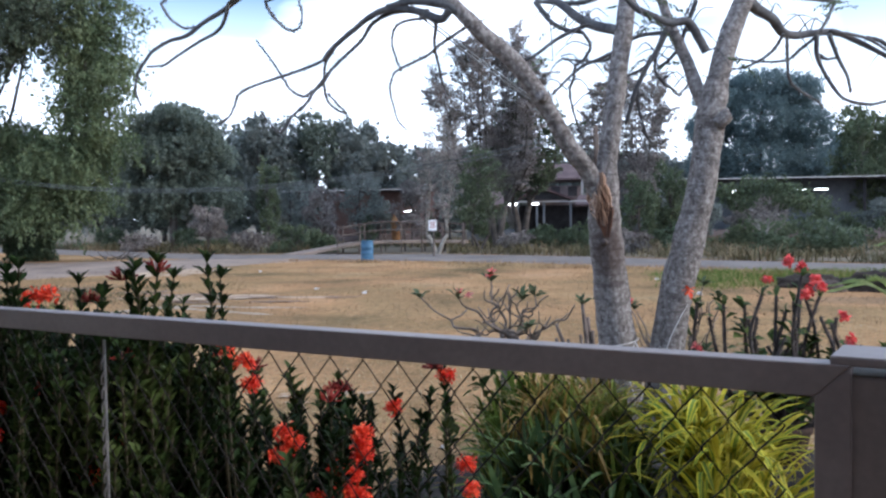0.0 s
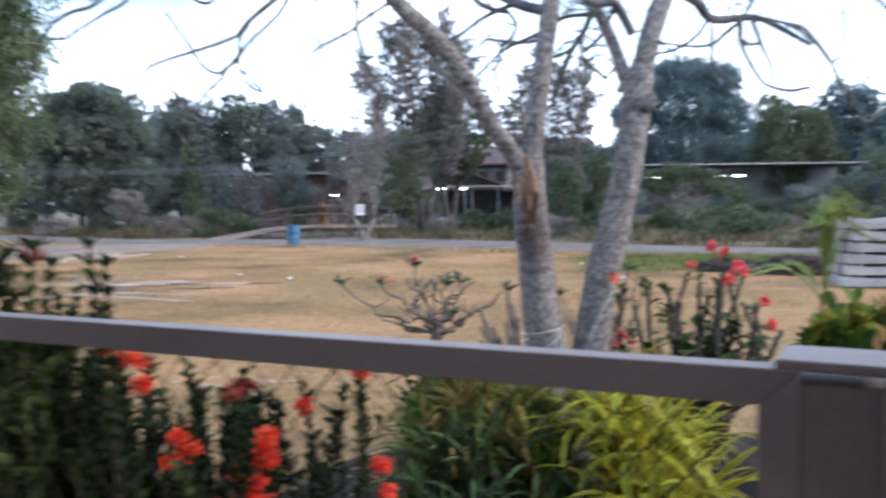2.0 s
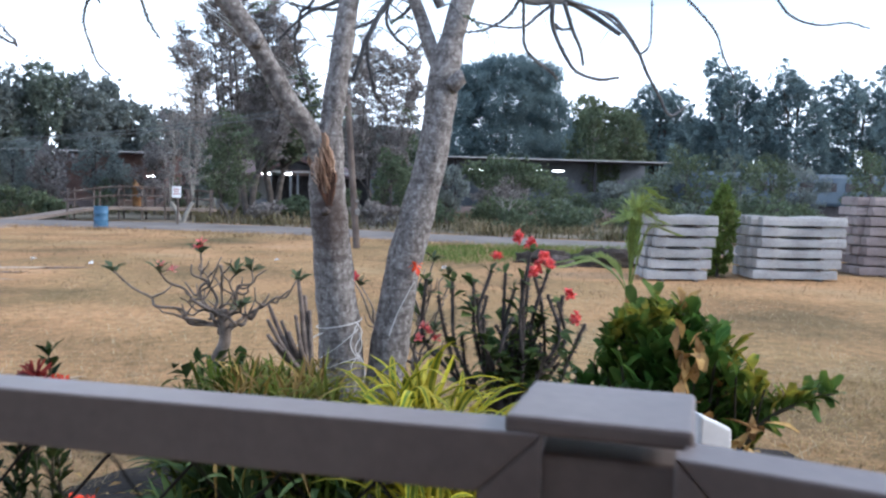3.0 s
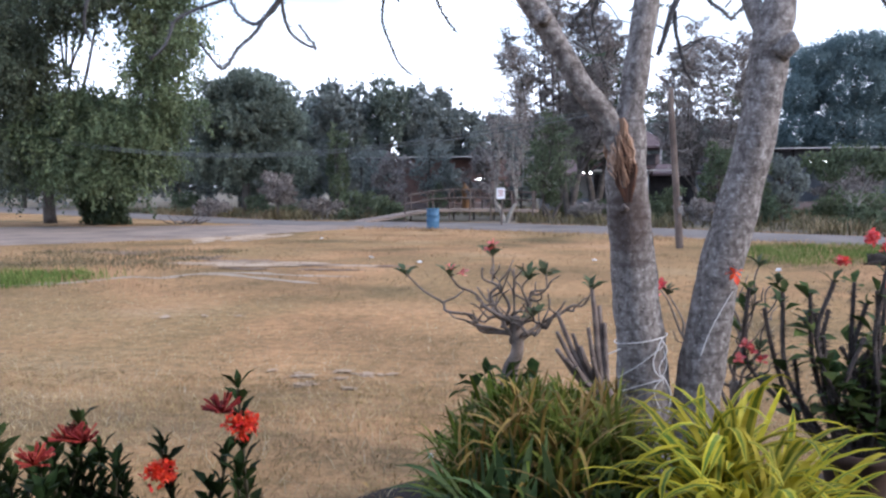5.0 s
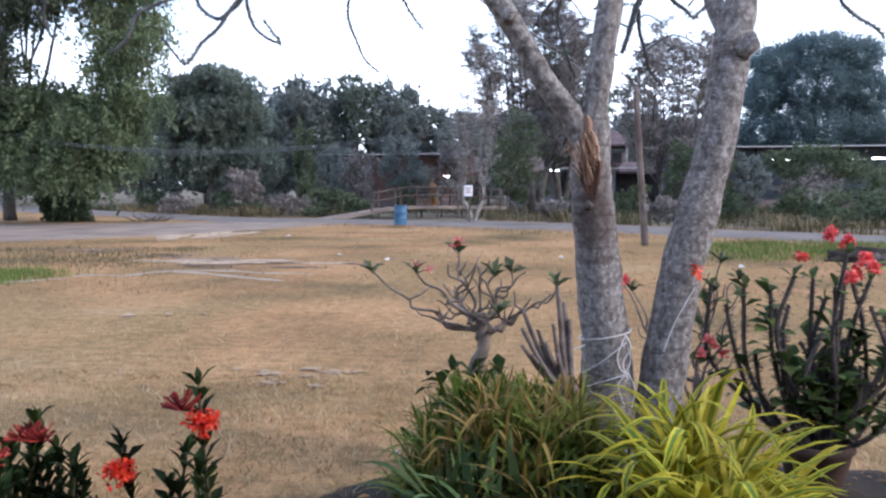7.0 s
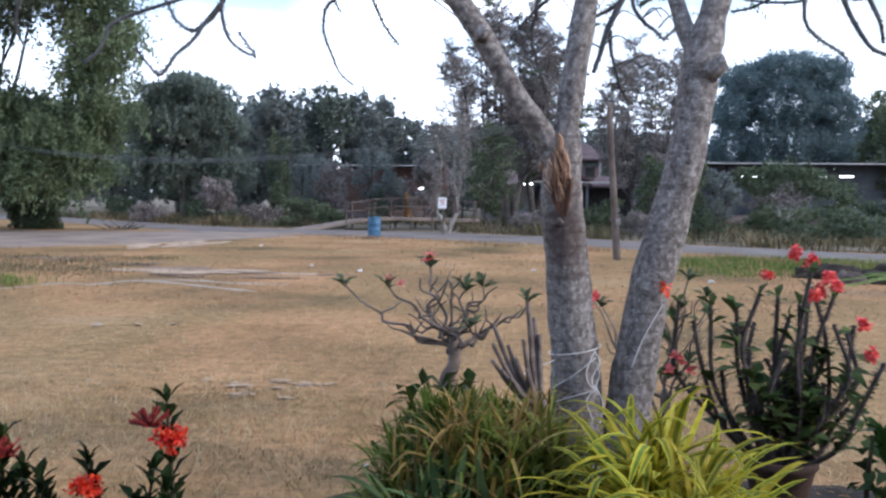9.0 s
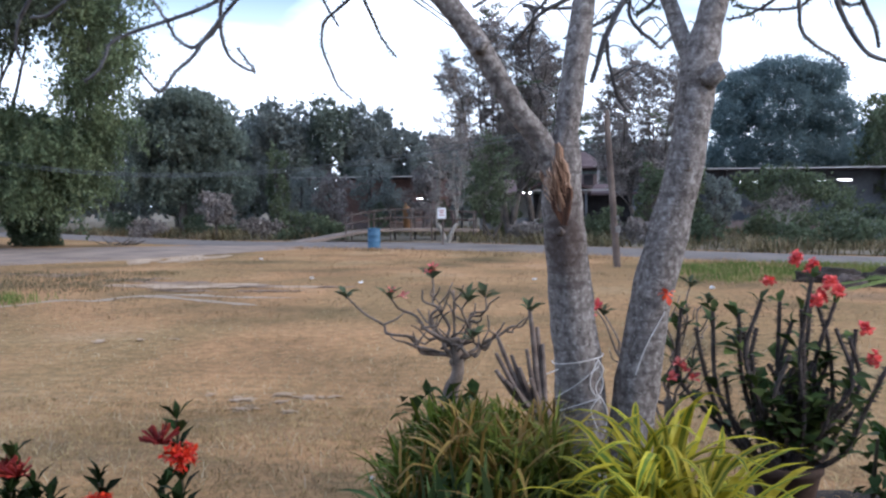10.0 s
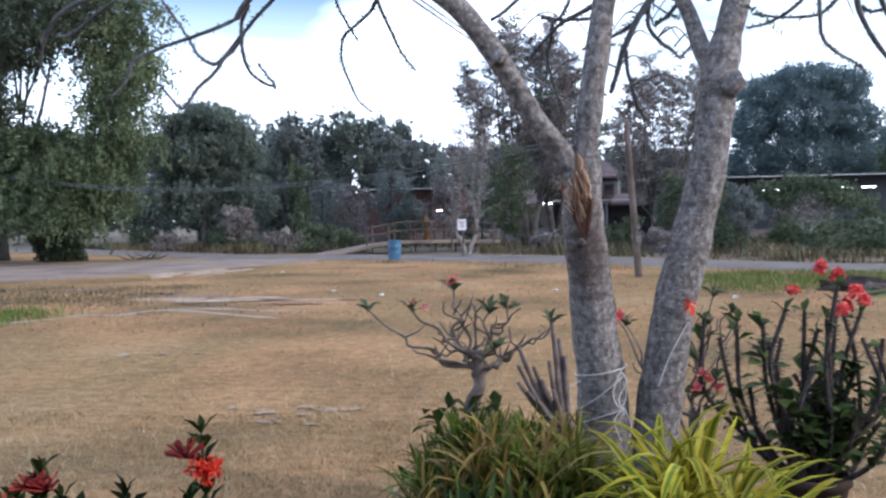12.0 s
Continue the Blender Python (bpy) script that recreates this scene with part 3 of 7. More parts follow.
left_panel = fence_panel(CORNER - FENCE_WAY * 2.9, 2.936, "taupe painted square-tube fence panel with chain-link net")
chain_net(left_panel, 2.9)
bm = bmesh.new()
for k in range(40):
    z = BASE + 0.09 + k * 0.028
    limb(bm, [(1.615 - 0.005, -0.028, z), (1.615, -0.032, z + 0.014), (1.615 + 0.005, -0.028, z + 0.028)], 0.0022, 0.0022, 5, 2)
tube(bm, [(1.615, -0.024, BASE + 0.08), (1.615, -0.024, RAIL_TOP - 0.05)], [0.0035, 0.0035], 8)
part("stay_bar", bm, GALV, left_panel, "grey stay bar wrapped with wire")

post_base = Vector((1.058, 1.414, 0))
bm = bmesh.new()
post = thing("fence_post", "square taupe steel fence post with a flat cap", "fence post")
post.matrix_world = Matrix.Translation(post_base) @ pose(0, 0, 0, 0, 0, -28)
box(bm, (0.092, 0.092, RAIL_TOP - 0.013 - BASE + 0.3), pose(0, 0, (RAIL_TOP - 0.013 + BASE - 0.3) / 2), 0.004)
shaft = part("shaft", bm, PAINT, post)
bm = bmesh.new()
box(bm, (0.112, 0.100, 0.012), pose(-0.004, 0, RAIL_TOP + 0.004), 0.003)
part("cap", bm, PAINT, shaft, "flat square post cap")
gate = fence_panel(Vector((1.083, 1.356, 0.002)), 1.25, "taupe painted square-tube gate with chain-link net", -40)
gate.name = "gate"
tagged(gate, category="gate")
chain_net(gate, 1.25)


# ---- the bare tree by the fence ----
def stubs(bm, pts, rng, size=0.022):
    """The short spurs left by fallen leaf stalks along a twig."""
    for i in range(1, len(pts) - 1):
        p, way = pts[i], (pts[i + 1] - pts[i - 1]).normalized()
        d = way.cross(Vector((rng.uniform(-1, 1), rng.uniform(-1, 1), rng.uniform(-1, 1)))).normalized() + way * 0.5
        tube(bm, [p, p + d * size * rng.uniform(0.5, 1.2)], [0.0045, 0.0022], 4)


bare_tree = thing("bare_tree", "bare grey-barked tree with two trunks and hanging twigs", "tree")


def stout(name, points, heights, radii, sides=18, wobble=0.13):
    """A thick limb whose girth follows its height, with swellings and a slightly uneven line."""
    bm = bmesh.new()
    pts = curve_points(points, 7)
    rad = np.interp([p.z for p in pts], heights, radii)
    rad = [r * (1 + 0.05 * noise.noise((p.x * 6, p.y * 6, p.z * 11))) for r, p in zip(rad, pts)]
    tube(bm, pts, rad, sides, wobble)
    return part(name, bm, BARK, bare_tree, soft=True)


stout("trunk", [(1.215, 5.2, 0.15), (1.205, 5.2, 0.55), (1.185, 5.2, 0.9), (1.157, 5.2, 1.19), (1.128, 5.2, 1.44), (1.107, 5.2, 1.69), (1.092, 5.2, 1.84), (1.085, 5.2, 1.98), (1.098, 5.2, 2.12), (1.108, 5.2, 2.25), (1.133, 5.2, 2.43), (1.158, 5.21, 2.62), (1.186, 5.23, 2.81), (1.213, 5.26, 2.98), (1.25, 5.3, 3.25), (1.33, 5.4, 3.8), (1.36, 5.5, 4.4)],
      [0.15, 0.55, 1.0, 1.19, 1.44, 1.7, 1.85, 1.98, 2.1, 2.22, 2.6, 3.2, 4.4], [0.135, 0.118, 0.110, 0.107, 0.099, 0.095, 0.090, 0.087, 0.076, 0.057, 0.054, 0.048, 0.03])
stout("leaning_bough", [(1.06, 5.19, 2.05), (0.99, 5.15, 2.18), (0.89, 5.1, 2.31), (0.80, 5.05, 2.46), (0.71, 5.0, 2.61), (0.59, 4.95, 2.76), (0.43, 4.9, 2.90), (0.33, 4.87, 3.0), (0.2, 4.88, 3.12), (-0.1, 4.95, 3.3), (-0.5, 5.1, 3.42), (-0.9, 5.3, 3.45), (-1.25, 5.5, 3.4)],
      [2.05, 2.2, 2.5, 2.62, 2.9, 3.1, 3.45], [0.06, 0.050, 0.046, 0.050, 0.044, 0.036, 0.022], 14)
stout("second_trunk", [(1.36, 5.2, 0.15), (1.375, 5.2, 0.6), (1.405, 5.2, 0.95), (1.437, 5.2, 1.2), (1.478, 5.2, 1.46), (1.535, 5.2, 1.69), (1.57, 5.2, 1.85), (1.608, 5.2, 2.0), (1.637, 5.2, 2.16), (1.66, 5.2, 2.32), (1.672, 5.2, 2.44), (1.69, 5.2, 2.56), (1.722, 5.21, 2.68), (1.752, 5.22, 2.80), (1.79, 5.23, 2.92), (1.835, 5.25, 3.03), (1.93, 5.3, 3.3), (2.02, 5.4, 3.9)],
      [0.15, 0.6, 0.95, 1.2, 1.7, 2.0, 2.3, 2.45, 2.56, 2.68, 3.0, 3.9], [0.14, 0.112, 0.100, 0.094, 0.090, 0.084, 0.078, 0.081, 0.078, 0.062, 0.056, 0.03])
stout("fork", [(1.665, 5.21, 2.50), (1.62, 5.23, 2.60), (1.592, 5.25, 2.69), (1.565, 5.27, 2.78), (1.525, 5.3, 2.89), (1.485, 5.33, 3.0), (1.43, 5.38, 3.2)], [2.5, 2.6, 2.75, 3.2], [0.045, 0.040, 0.034, 0.026], 12)
bm = bmesh.new()
limb(bm, [(1.70, 5.15, 2.42), (1.745, 5.13, 2.46), (1.765, 5.125, 2.47)], 0.048, 0.036, 12, 4, 0.25)
part("cut_stub", bm, BARK, bare_tree, soft=True)
for p, r in (((0.735, 4.955, 2.575), 0.026), ((1.62, 5.12, 2.05), 0.012), ((1.075, 5.10, 1.78), 0.014), ((1.185, 5.14, 1.36), 0.014)):
    bm = bmesh.new()
    q = Vector(p)
    d = Vector((-0.25, -0.9, 0.2)).normalized()
    tube(bm, [q - d * 0.02, q + d * 0.004, q + d * 0.014, q + d * 0.010], [r * 1.5, r * 1.25, r * 0.9, r * 0.45], 12, 0.3)
    part("knot", bm, BARK, bare_tree, "healed branch scar", soft=True)

# the wound, set where the limb tore off
bm = bmesh.new()
rows = []
for i in range(25):
    t = i / 24
    z, cx = 2.135 - 0.32 * t, 1.03 + 0.055 * t
    half = (0.016 + 0.043 * math.sin(math.pi * min(1, 0.1 + 0.95 * t)) ** 0.7) * (1 + 0.25 * noise.noise((t * 9, 0, 0)))
    row = []
    for k in range(13):
        x = cx + half * (k / 6 - 1) + 0.003 * noise.noise((k, t * 12, 4))
        r = 0.090 if z < 1.98 else 0.083
        y = 4.80 - math.sqrt(max(0.0006, r * r - (x - 1.083) ** 2)) - 0.004 + 0.010 * noise.noise((x * 90, z * 6, 1)) * (1 if 0 < k < 12 else 0) + (0.012 if k in (0, 12) else 0)
        row.append(bm.verts.new((x, y, z + 0.02 * noise.noise((k * 0.8, 3, i)) * (1 if i in (0, 24) else 0.2))))
    rows.append(row)
for r0, r1 in zip(rows, rows[1:]):
    for k in range(12):
        bm.faces.new((r0[k], r0[k + 1], r1[k + 1], r1[k]))
for f in bm.faces:
    f.material_index = 1 if f.calc_center_median().z + 0.03 * noise.noise(f.calc_center_median() * 60) < 1.955 else 0
rng = random.Random(5)
for k in range(30):
    a = rng.uniform(-0.85, 0.85)
    top, low = 2.13 - 0.10 * abs(a) - rng.uniform(0, 0.12), 1.86 + 0.05 * abs(a) + rng.uniform(0, 0.1)
    x0, x1 = 1.033 + a * 0.040, 1.068 + a * 0.042
    y0 = 4.80 - math.sqrt(max(0.0008, 0.084 ** 2 - (x0 - 1.083) ** 2)) - 0.006
    y1 = 4.80 - math.sqrt(max(0.0008, 0.090 ** 2 - (x1 - 1.083) ** 2)) - 0.006
    tube(bm, [(x0, y0, top), ((x0 + x1) / 2, min(y0, y1) - 0.002, (top + low) / 2), (x1, y1, low)], [0.001, rng.uniform(0.003, 0.006), 0.0015], 4)
SET_BACK = Matrix.Translation((1.0, 1.402, 1.893)) @ Matrix.Diagonal((1.117, 1.117, 1.117, 1)) @ Matrix.Translation((-1.0, -1.39, -1.893))
bmesh.ops.transform(bm, matrix=SET_BACK, verts=bm.verts)
part("torn_wood", bm, WOUND, bare_tree, "splintered brown wood where a limb tore off").data.materials.append(ROTTEN)

# boughs and hanging twigs of the crown
rng = random.Random(9)
TWIGS = []


def bough(points, r0, r1):
    """A crown limb or hanging twig set with the spurs of fallen leaf stalks."""
    TWIGS.append(points)
    bm = bmesh.new()
    line = limb(bm, points, r0, r1, 8 if r0 > 0.02 else 6, 7, 0.2)
    stubs(bm, line, rng, 0.02)
    if r0 < 0.02:
        stubs(bm, line, rng, 0.016)
    part("bough" if r0 > 0.02 else "twig", bm, TWIG, bare_tree, soft=True)


bough([(0.26, 4.85, 3.03), (0.2, 4.9, 2.99), (0.07, 4.95, 3.05), (-0.09, 5.0, 3.08), (-0.21, 5.05, 3.05), (-0.33, 5.1, 2.98), (-0.44, 5.15, 2.91), (-0.51, 5.2, 2.85)], 0.024, 0.013)
bough([(0.13, 5.0, 3.06), (-0.07, 5.04, 3.07), (-0.2, 5.08, 3.02), (-0.27, 5.12, 2.94), (-0.4, 5.16, 2.84), (-0.47, 5.2, 2.79)], 0.014, 0.009)
bough([(-0.51, 5.2, 2.85), (-0.6, 5.19, 2.81), (-0.75, 5.17, 2.76), (-0.91, 5.16, 2.71), (-1.0, 5.14, 2.66), (-1.02, 5.13, 2.6), (-1.05, 5.11, 2.53), (-1.11, 5.1, 2.48)], 0.01, 0.0055)
bough([(-0.47, 5.2, 2.79), (-0.53, 5.21, 2.71), (-0.6, 5.23, 2.67), (-0.65, 5.24, 2.65), (-0.73, 5.26, 2.7), (-0.78, 5.27, 2.78), (-0.85, 5.29, 2.88), (-0.94, 5.3, 3.0)], 0.01, 0.0055)
bough([(-0.45, 5.2, 2.91), (-0.52, 5.29, 2.85), (-0.55, 5.37, 2.74), (-0.55, 5.46, 2.65), (-0.5, 5.54, 2.6), (-0.48, 5.63, 2.6), (-0.54, 5.71, 2.66), (-0.63, 5.8, 2.75)], 0.01, 0.0055)
bough([(-0.47, 5.2, 2.79), (-0.56, 5.19, 2.68), (-0.62, 5.17, 2.59), (-0.69, 5.16, 2.53), (-0.73, 5.14, 2.46), (-0.76, 5.13, 2.43), (-0.79, 5.11, 2.46), (-0.86, 5.1, 2.55)], 0.01, 0.0055)
bough([(0.16, 5.1, 3.05), (-0.05, 5.38, 3.1), (-0.16, 5.66, 3.12), (-0.22, 5.94, 3.09), (-0.24, 6.22, 3.05), (-0.24, 6.5, 3.0)], 0.01, 0.0055)
bough([(0.34, 5.0, 2.97), (0.18, 5.22, 2.93), (0.08, 5.44, 2.91), (-0.04, 5.67, 2.91), (-0.16, 5.89, 2.91), (-0.24, 6.11, 2.91), (-0.3, 6.33, 2.84), (-0.31, 6.56, 2.75), (-0.31, 6.78, 2.67), (-0.27, 7.0, 2.62)], 0.01, 0.0055)
bough([(0.16, 5.1, 3.02), (0.11, 5.47, 2.97), (0.1, 5.85, 2.9), (0.09, 6.22, 2.85), (0.1, 6.6, 2.82)], 0.01, 0.0055)
bough([(-0.94, 5.5, 3.28), (-0.91, 5.5, 3.21), (-0.87, 5.5, 3.16), (-0.8, 5.5, 3.1), (-0.73, 5.5, 3.11), (-0.71, 5.5, 3.19), (-0.73, 5.5, 3.28)], 0.01, 0.0055)
bough([(-1.11, 5.6, 3.35), (-1.28, 5.64, 3.26), (-1.41, 5.69, 3.21), (-1.54, 5.73, 3.14), (-1.68, 5.78, 3.12), (-1.81, 5.82, 3.07), (-1.9, 5.87, 3.0), (-1.96, 5.91, 2.94), (-2.01, 5.96, 2.83), (-1.99, 6.0, 2.73)], 0.018, 0.007)
bough([(-1.21, 5.6, 3.3), (-1.27, 5.67, 3.2), (-1.35, 5.73, 3.15), (-1.49, 5.8, 3.11), (-1.68, 5.87, 3.03), (-1.79, 5.93, 2.99), (-1.94, 6.0, 3.0)], 0.014, 0.007)
bough([(-1.74, 5.8, 3.37), (-1.67, 5.77, 3.27), (-1.56, 5.73, 3.19), (-1.47, 5.7, 3.19)], 0.01, 0.0055)
bough([(1.18, 5.25, 2.97), (1.07, 5.34, 3.02), (0.98, 5.42, 3.08), (0.89, 5.51, 3.18), (0.79, 5.6, 3.28)], 0.03, 0.022)
bough([(1.04, 5.4, 3.05), (0.92, 5.48, 3.02), (0.82, 5.55, 2.98), (0.72, 5.62, 2.92), (0.65, 5.7, 2.9)], 0.014, 0.007)
bough([(0.99, 5.4, 3.0), (1.04, 5.46, 2.93), (1.0, 5.53, 2.86), (0.96, 5.59, 2.84), (0.95, 5.65, 2.77), (0.93, 5.71, 2.71), (0.95, 5.78, 2.61), (0.99, 5.84, 2.49), (1.02, 5.9, 2.43)], 0.01, 0.0055)
bough([(1.18, 5.3, 2.87), (1.08, 5.42, 2.84), (1.0, 5.55, 2.83), (0.91, 5.67, 2.77), (0.83, 5.8, 2.7)], 0.013, 0.006)
bough([(0.72, 5.6, 3.24), (0.8, 5.57, 3.12), (0.89, 5.53, 3.05), (1.0, 5.5, 3.02)], 0.016, 0.012)
bough([(1.65, 5.2, 2.83), (1.61, 5.17, 2.89), (1.54, 5.13, 2.98), (1.44, 5.1, 2.97), (1.33, 5.07, 3.01), (1.25, 5.03, 3.04), (1.19, 5.0, 3.09)], 0.026, 0.015)
bough([(1.56, 5.4, 2.93), (1.51, 5.46, 2.99), (1.42, 5.51, 3.0), (1.33, 5.57, 3.0), (1.25, 5.63, 2.96), (1.17, 5.69, 2.89), (1.07, 5.74, 2.89), (0.9, 5.8, 2.92)], 0.016, 0.007)
bough([(1.44, 5.2, 2.96), (1.41, 5.21, 2.89), (1.38, 5.23, 2.83), (1.34, 5.24, 2.77), (1.3, 5.26, 2.69), (1.27, 5.27, 2.62), (1.25, 5.29, 2.54), (1.22, 5.3, 2.45)], 0.019, 0.01)
bough([(1.39, 5.25, 2.84), (1.39, 5.3, 2.75), (1.44, 5.35, 2.69), (1.51, 5.4, 2.65), (1.55, 5.45, 2.63), (1.62, 5.5, 2.7)], 0.01, 0.0055)
bough([(1.29, 5.3, 2.64), (1.3, 5.35, 2.56), (1.33, 5.4, 2.47), (1.36, 5.45, 2.39), (1.42, 5.5, 2.33)], 0.01, 0.0055)
bough([(1.35, 5.3, 2.78), (1.3, 5.42, 2.76), (1.25, 5.55, 2.76), (1.2, 5.67, 2.75), (1.11, 5.8, 2.75)], 0.01, 0.0055)
bough([(1.64, 5.4, 3.16), (1.62, 5.44, 3.09), (1.59, 5.48, 3.0), (1.56, 5.52, 2.91), (1.51, 5.56, 2.85), (1.45, 5.6, 2.81)], 0.014, 0.008)
bough([(1.89, 5.3, 3.14), (1.98, 5.38, 3.09), (2.08, 5.45, 3.05), (2.16, 5.53, 2.99), (2.25, 5.6, 2.98), (2.37, 5.67, 3.0), (2.53, 5.75, 3.02), (2.69, 5.83, 2.98), (2.92, 5.9, 2.88)], 0.034, 0.015)
bough([(2.16, 5.5, 2.97), (2.13, 5.58, 2.9), (2.07, 5.65, 2.85), (1.99, 5.72, 2.82), (1.92, 5.8, 2.82)], 0.01, 0.0055)
bough([(2.38, 5.6, 2.98), (2.39, 5.63, 2.87), (2.44, 5.67, 2.78), (2.51, 5.7, 2.68), (2.59, 5.73, 2.61), (2.74, 5.77, 2.58), (2.88, 5.8, 2.6)], 0.014, 0.009)
bough([(2.45, 5.6, 2.98), (2.5, 5.65, 2.9), (2.55, 5.7, 2.83), (2.61, 5.75, 2.75), (2.65, 5.8, 2.66)], 0.014, 0.008)
bough([(2.18, 5.5, 2.95), (2.2, 5.56, 2.81), (2.23, 5.62, 2.72), (2.31, 5.68, 2.66), (2.41, 5.74, 2.62), (2.49, 5.8, 2.57)], 0.01, 0.0055)
bough([(2.38, 5.6, 2.97), (2.31, 5.67, 2.91), (2.25, 5.75, 2.86), (2.12, 5.83, 2.87), (1.97, 5.9, 2.91)], 0.01, 0.0055)
bough([(2.43, 5.7, 2.88), (2.47, 5.7, 2.85), (2.54, 5.7, 2.86)], 0.01, 0.0055)
bough([(2.55, 5.8, 3.22), (2.48, 5.7, 3.1), (2.4, 5.6, 3.0)], 0.012, 0.008)
bough([(2.49, 5.7, 3.02), (2.72, 5.76, 2.98), (2.92, 5.82, 2.87), (3.04, 5.88, 2.77), (3.14, 5.94, 2.85), (3.17, 6.0, 3.13)], 0.01, 0.0055)
bough([(2.74, 5.8, 2.99), (2.87, 5.85, 2.96), (3.04, 5.9, 2.79), (3.13, 5.95, 2.66), (3.24, 6.0, 2.53), (3.35, 6.05, 2.41), (3.51, 6.1, 2.5)], 0.014, 0.007)
bough([(3.53, 6.3, 3.25), (3.67, 6.3, 3.13), (3.79, 6.3, 3.0), (3.85, 6.3, 2.85), (3.94, 6.3, 2.7)], 0.01, 0.0055)
bough([(4.33, 6.5, 3.35), (4.48, 6.5, 3.2), (4.71, 6.5, 3.15), (4.94, 6.5, 3.18), (5.13, 6.5, 3.15)], 0.01, 0.0055)
# higher limbs that carry the hanging ones
bough([(0.33, 4.87, 3.0), (0.22, 4.86, 3.06), (0.05, 4.93, 3.10), (-0.1, 5.0, 3.09)], 0.03, 0.018)
bough([(-0.5, 5.1, 3.42), (-0.7, 5.3, 3.3), (-0.94, 5.5, 3.28)], 0.016, 0.010)
bough([(-1.25, 5.5, 3.4), (-1.3, 5.55, 3.36), (-1.11, 5.6, 3.35)], 0.02, 0.014)
bough([(-0.9, 5.3, 3.45), (-1.1, 5.5, 3.35), (-1.21, 5.6, 3.3)], 0.016, 0.012)
bough([(-0.9, 5.3, 3.45), (-1.4, 5.6, 3.5), (-1.74, 5.8, 3.37)], 0.016, 0.010)
bough([(1.93, 5.3, 3.3), (2.4, 5.8, 3.45), (2.9, 6.2, 3.4), (3.53, 6.3, 3.25)], 0.026, 0.010)
bough([(2.4, 5.8, 3.45), (3.0, 6.3, 3.6), (4.33, 6.5, 3.35)], 0.02, 0.010)
bough([(1.93, 5.3, 3.3), (2.0, 5.6, 3.25), (2.55, 5.8, 3.22)], 0.022, 0.012)
bough([(1.25, 5.3, 3.25), (1.0, 5.5, 3.2), (0.72, 5.6, 3.24)], 0.02, 0.012)

# fine spray of side twigs and a few last feathery leaves high in the crown
bm = bmesh.new()
leafy = []
for k in range(64):
    src = rng.choice(TWIGS[13:26])
    p = Vector(rng.choice(src)) + Vector((rng.uniform(-0.02, 0.02), rng.uniform(-0.02, 0.02), rng.uniform(-0.01, 0.02)))
    d = Vector((rng.uniform(-1, 1), rng.uniform(-0.5, 0.8), rng.uniform(-0.25, 0.6))).normalized() * rng.uniform(0.1, 0.24)
    limb(bm, [p, p + d * 0.5 + Vector((0, 0, 0.03)), p + d + Vector((0, 0, -0.05))], 0.005, 0.002, 4, 3)
    if k % 3 == 0:
        leafy.append((p + d, d))
tagged(part("side_twig_spray", bm, TWIG, bare_tree, "thin bare side twigs"), kind="stuff")
pts = []
for p, d in leafy:
    s = d.cross(Vector((0, 0, 1))).normalized()
    for k in range(12):
        for side in (-1, 1):
            pts.append(p + d.normalized() * 0.018 * k + s * side * 0.016 + Vector((0, 0, -0.0006 * k * k)))
ob = new("last_leaves", leaf_mesh("last_leaves", np.array(pts), 0.03, 0.012, LEAF_MID, 17, 0.0))
ob.parent = bare_tree
tagged(ob, "few feathery green leaves", kind="stuff")
# string tied round the trunk
bm = bmesh.new()
cord = material("white_string", [(0.6, 0.59, 0.59), (0.75, 0.74, 0.74)], 10, 80, 0.8, 0)
string = thing("tied_string", "loose white plastic string tied round the trunk", "string")
ring = [(1.157 + 0.114 * math.cos(a), 5.2 + 0.114 * math.sin(a), 1.205 + 0.02 * math.cos(a)) for a in np.linspace(0, 2 * math.pi, 33)]
tube(bm, ring, [0.0027] * 33, 5)
part("loop", bm, cord, string)
for pts in (
    [(1.24, 5.09, 1.22), (1.262, 5.08, 1.17), (1.23, 5.07, 1.10), (1.252, 5.07, 1.03)], [(1.24, 5.09, 1.22), (1.205, 5.075, 1.12), (1.235, 5.07, 1.06), (1.262, 5.08, 1.11), (1.25, 5.08, 1.17)],
    [(1.25, 5.08, 1.06), (1.21, 5.07, 1.0), (1.24, 5.07, 0.91)], [(1.25, 5.08, 1.06), (1.28, 5.08, 0.99), (1.27, 5.08, 0.90)], [(1.245, 5.085, 1.19), (1.15, 5.08, 1.11), (1.06, 5.13, 1.04)], [(1.25, 5.08, 1.05), (1.16, 5.08, 1.02), (1.07, 5.12, 0.98)],
    [(1.07, 5.11, 1.17), (0.98, 5.1, 1.13), (0.90, 5.06, 1.09)], [(1.40, 5.11, 1.14), (1.45, 5.105, 1.28), (1.53, 5.11, 1.43)]):
    bm = bmesh.new()
    limb(bm, pts, 0.0028, 0.0023, 5, 5)
    part("loose_end", bm, cord, string)


# ---- unseen wall, roof and floor added round the camera to shade the hedge ----
INWARD = Vector((FENCE_WAY.y, -FENCE_WAY.x, 0))
back_mid = Vector((0.2, 1.75, 0)) + INWARD * 3.4
bm = bmesh.new()
box(bm, (11.0, 0.18, 3.0), Matrix.Translation(back_mid + Vector((0, 0, BASE + 1.5))) @ pose(0, 0, 0, 0, 0, FENCE_TURN))
tagged(new("unseen_shade_wall", mesh_of("unseen_shade_wall", bm, HOUSE_PAINT)), "unseen plain cream wall added behind the camera to block light", "wall", kind="structure")
bm = bmesh.new()
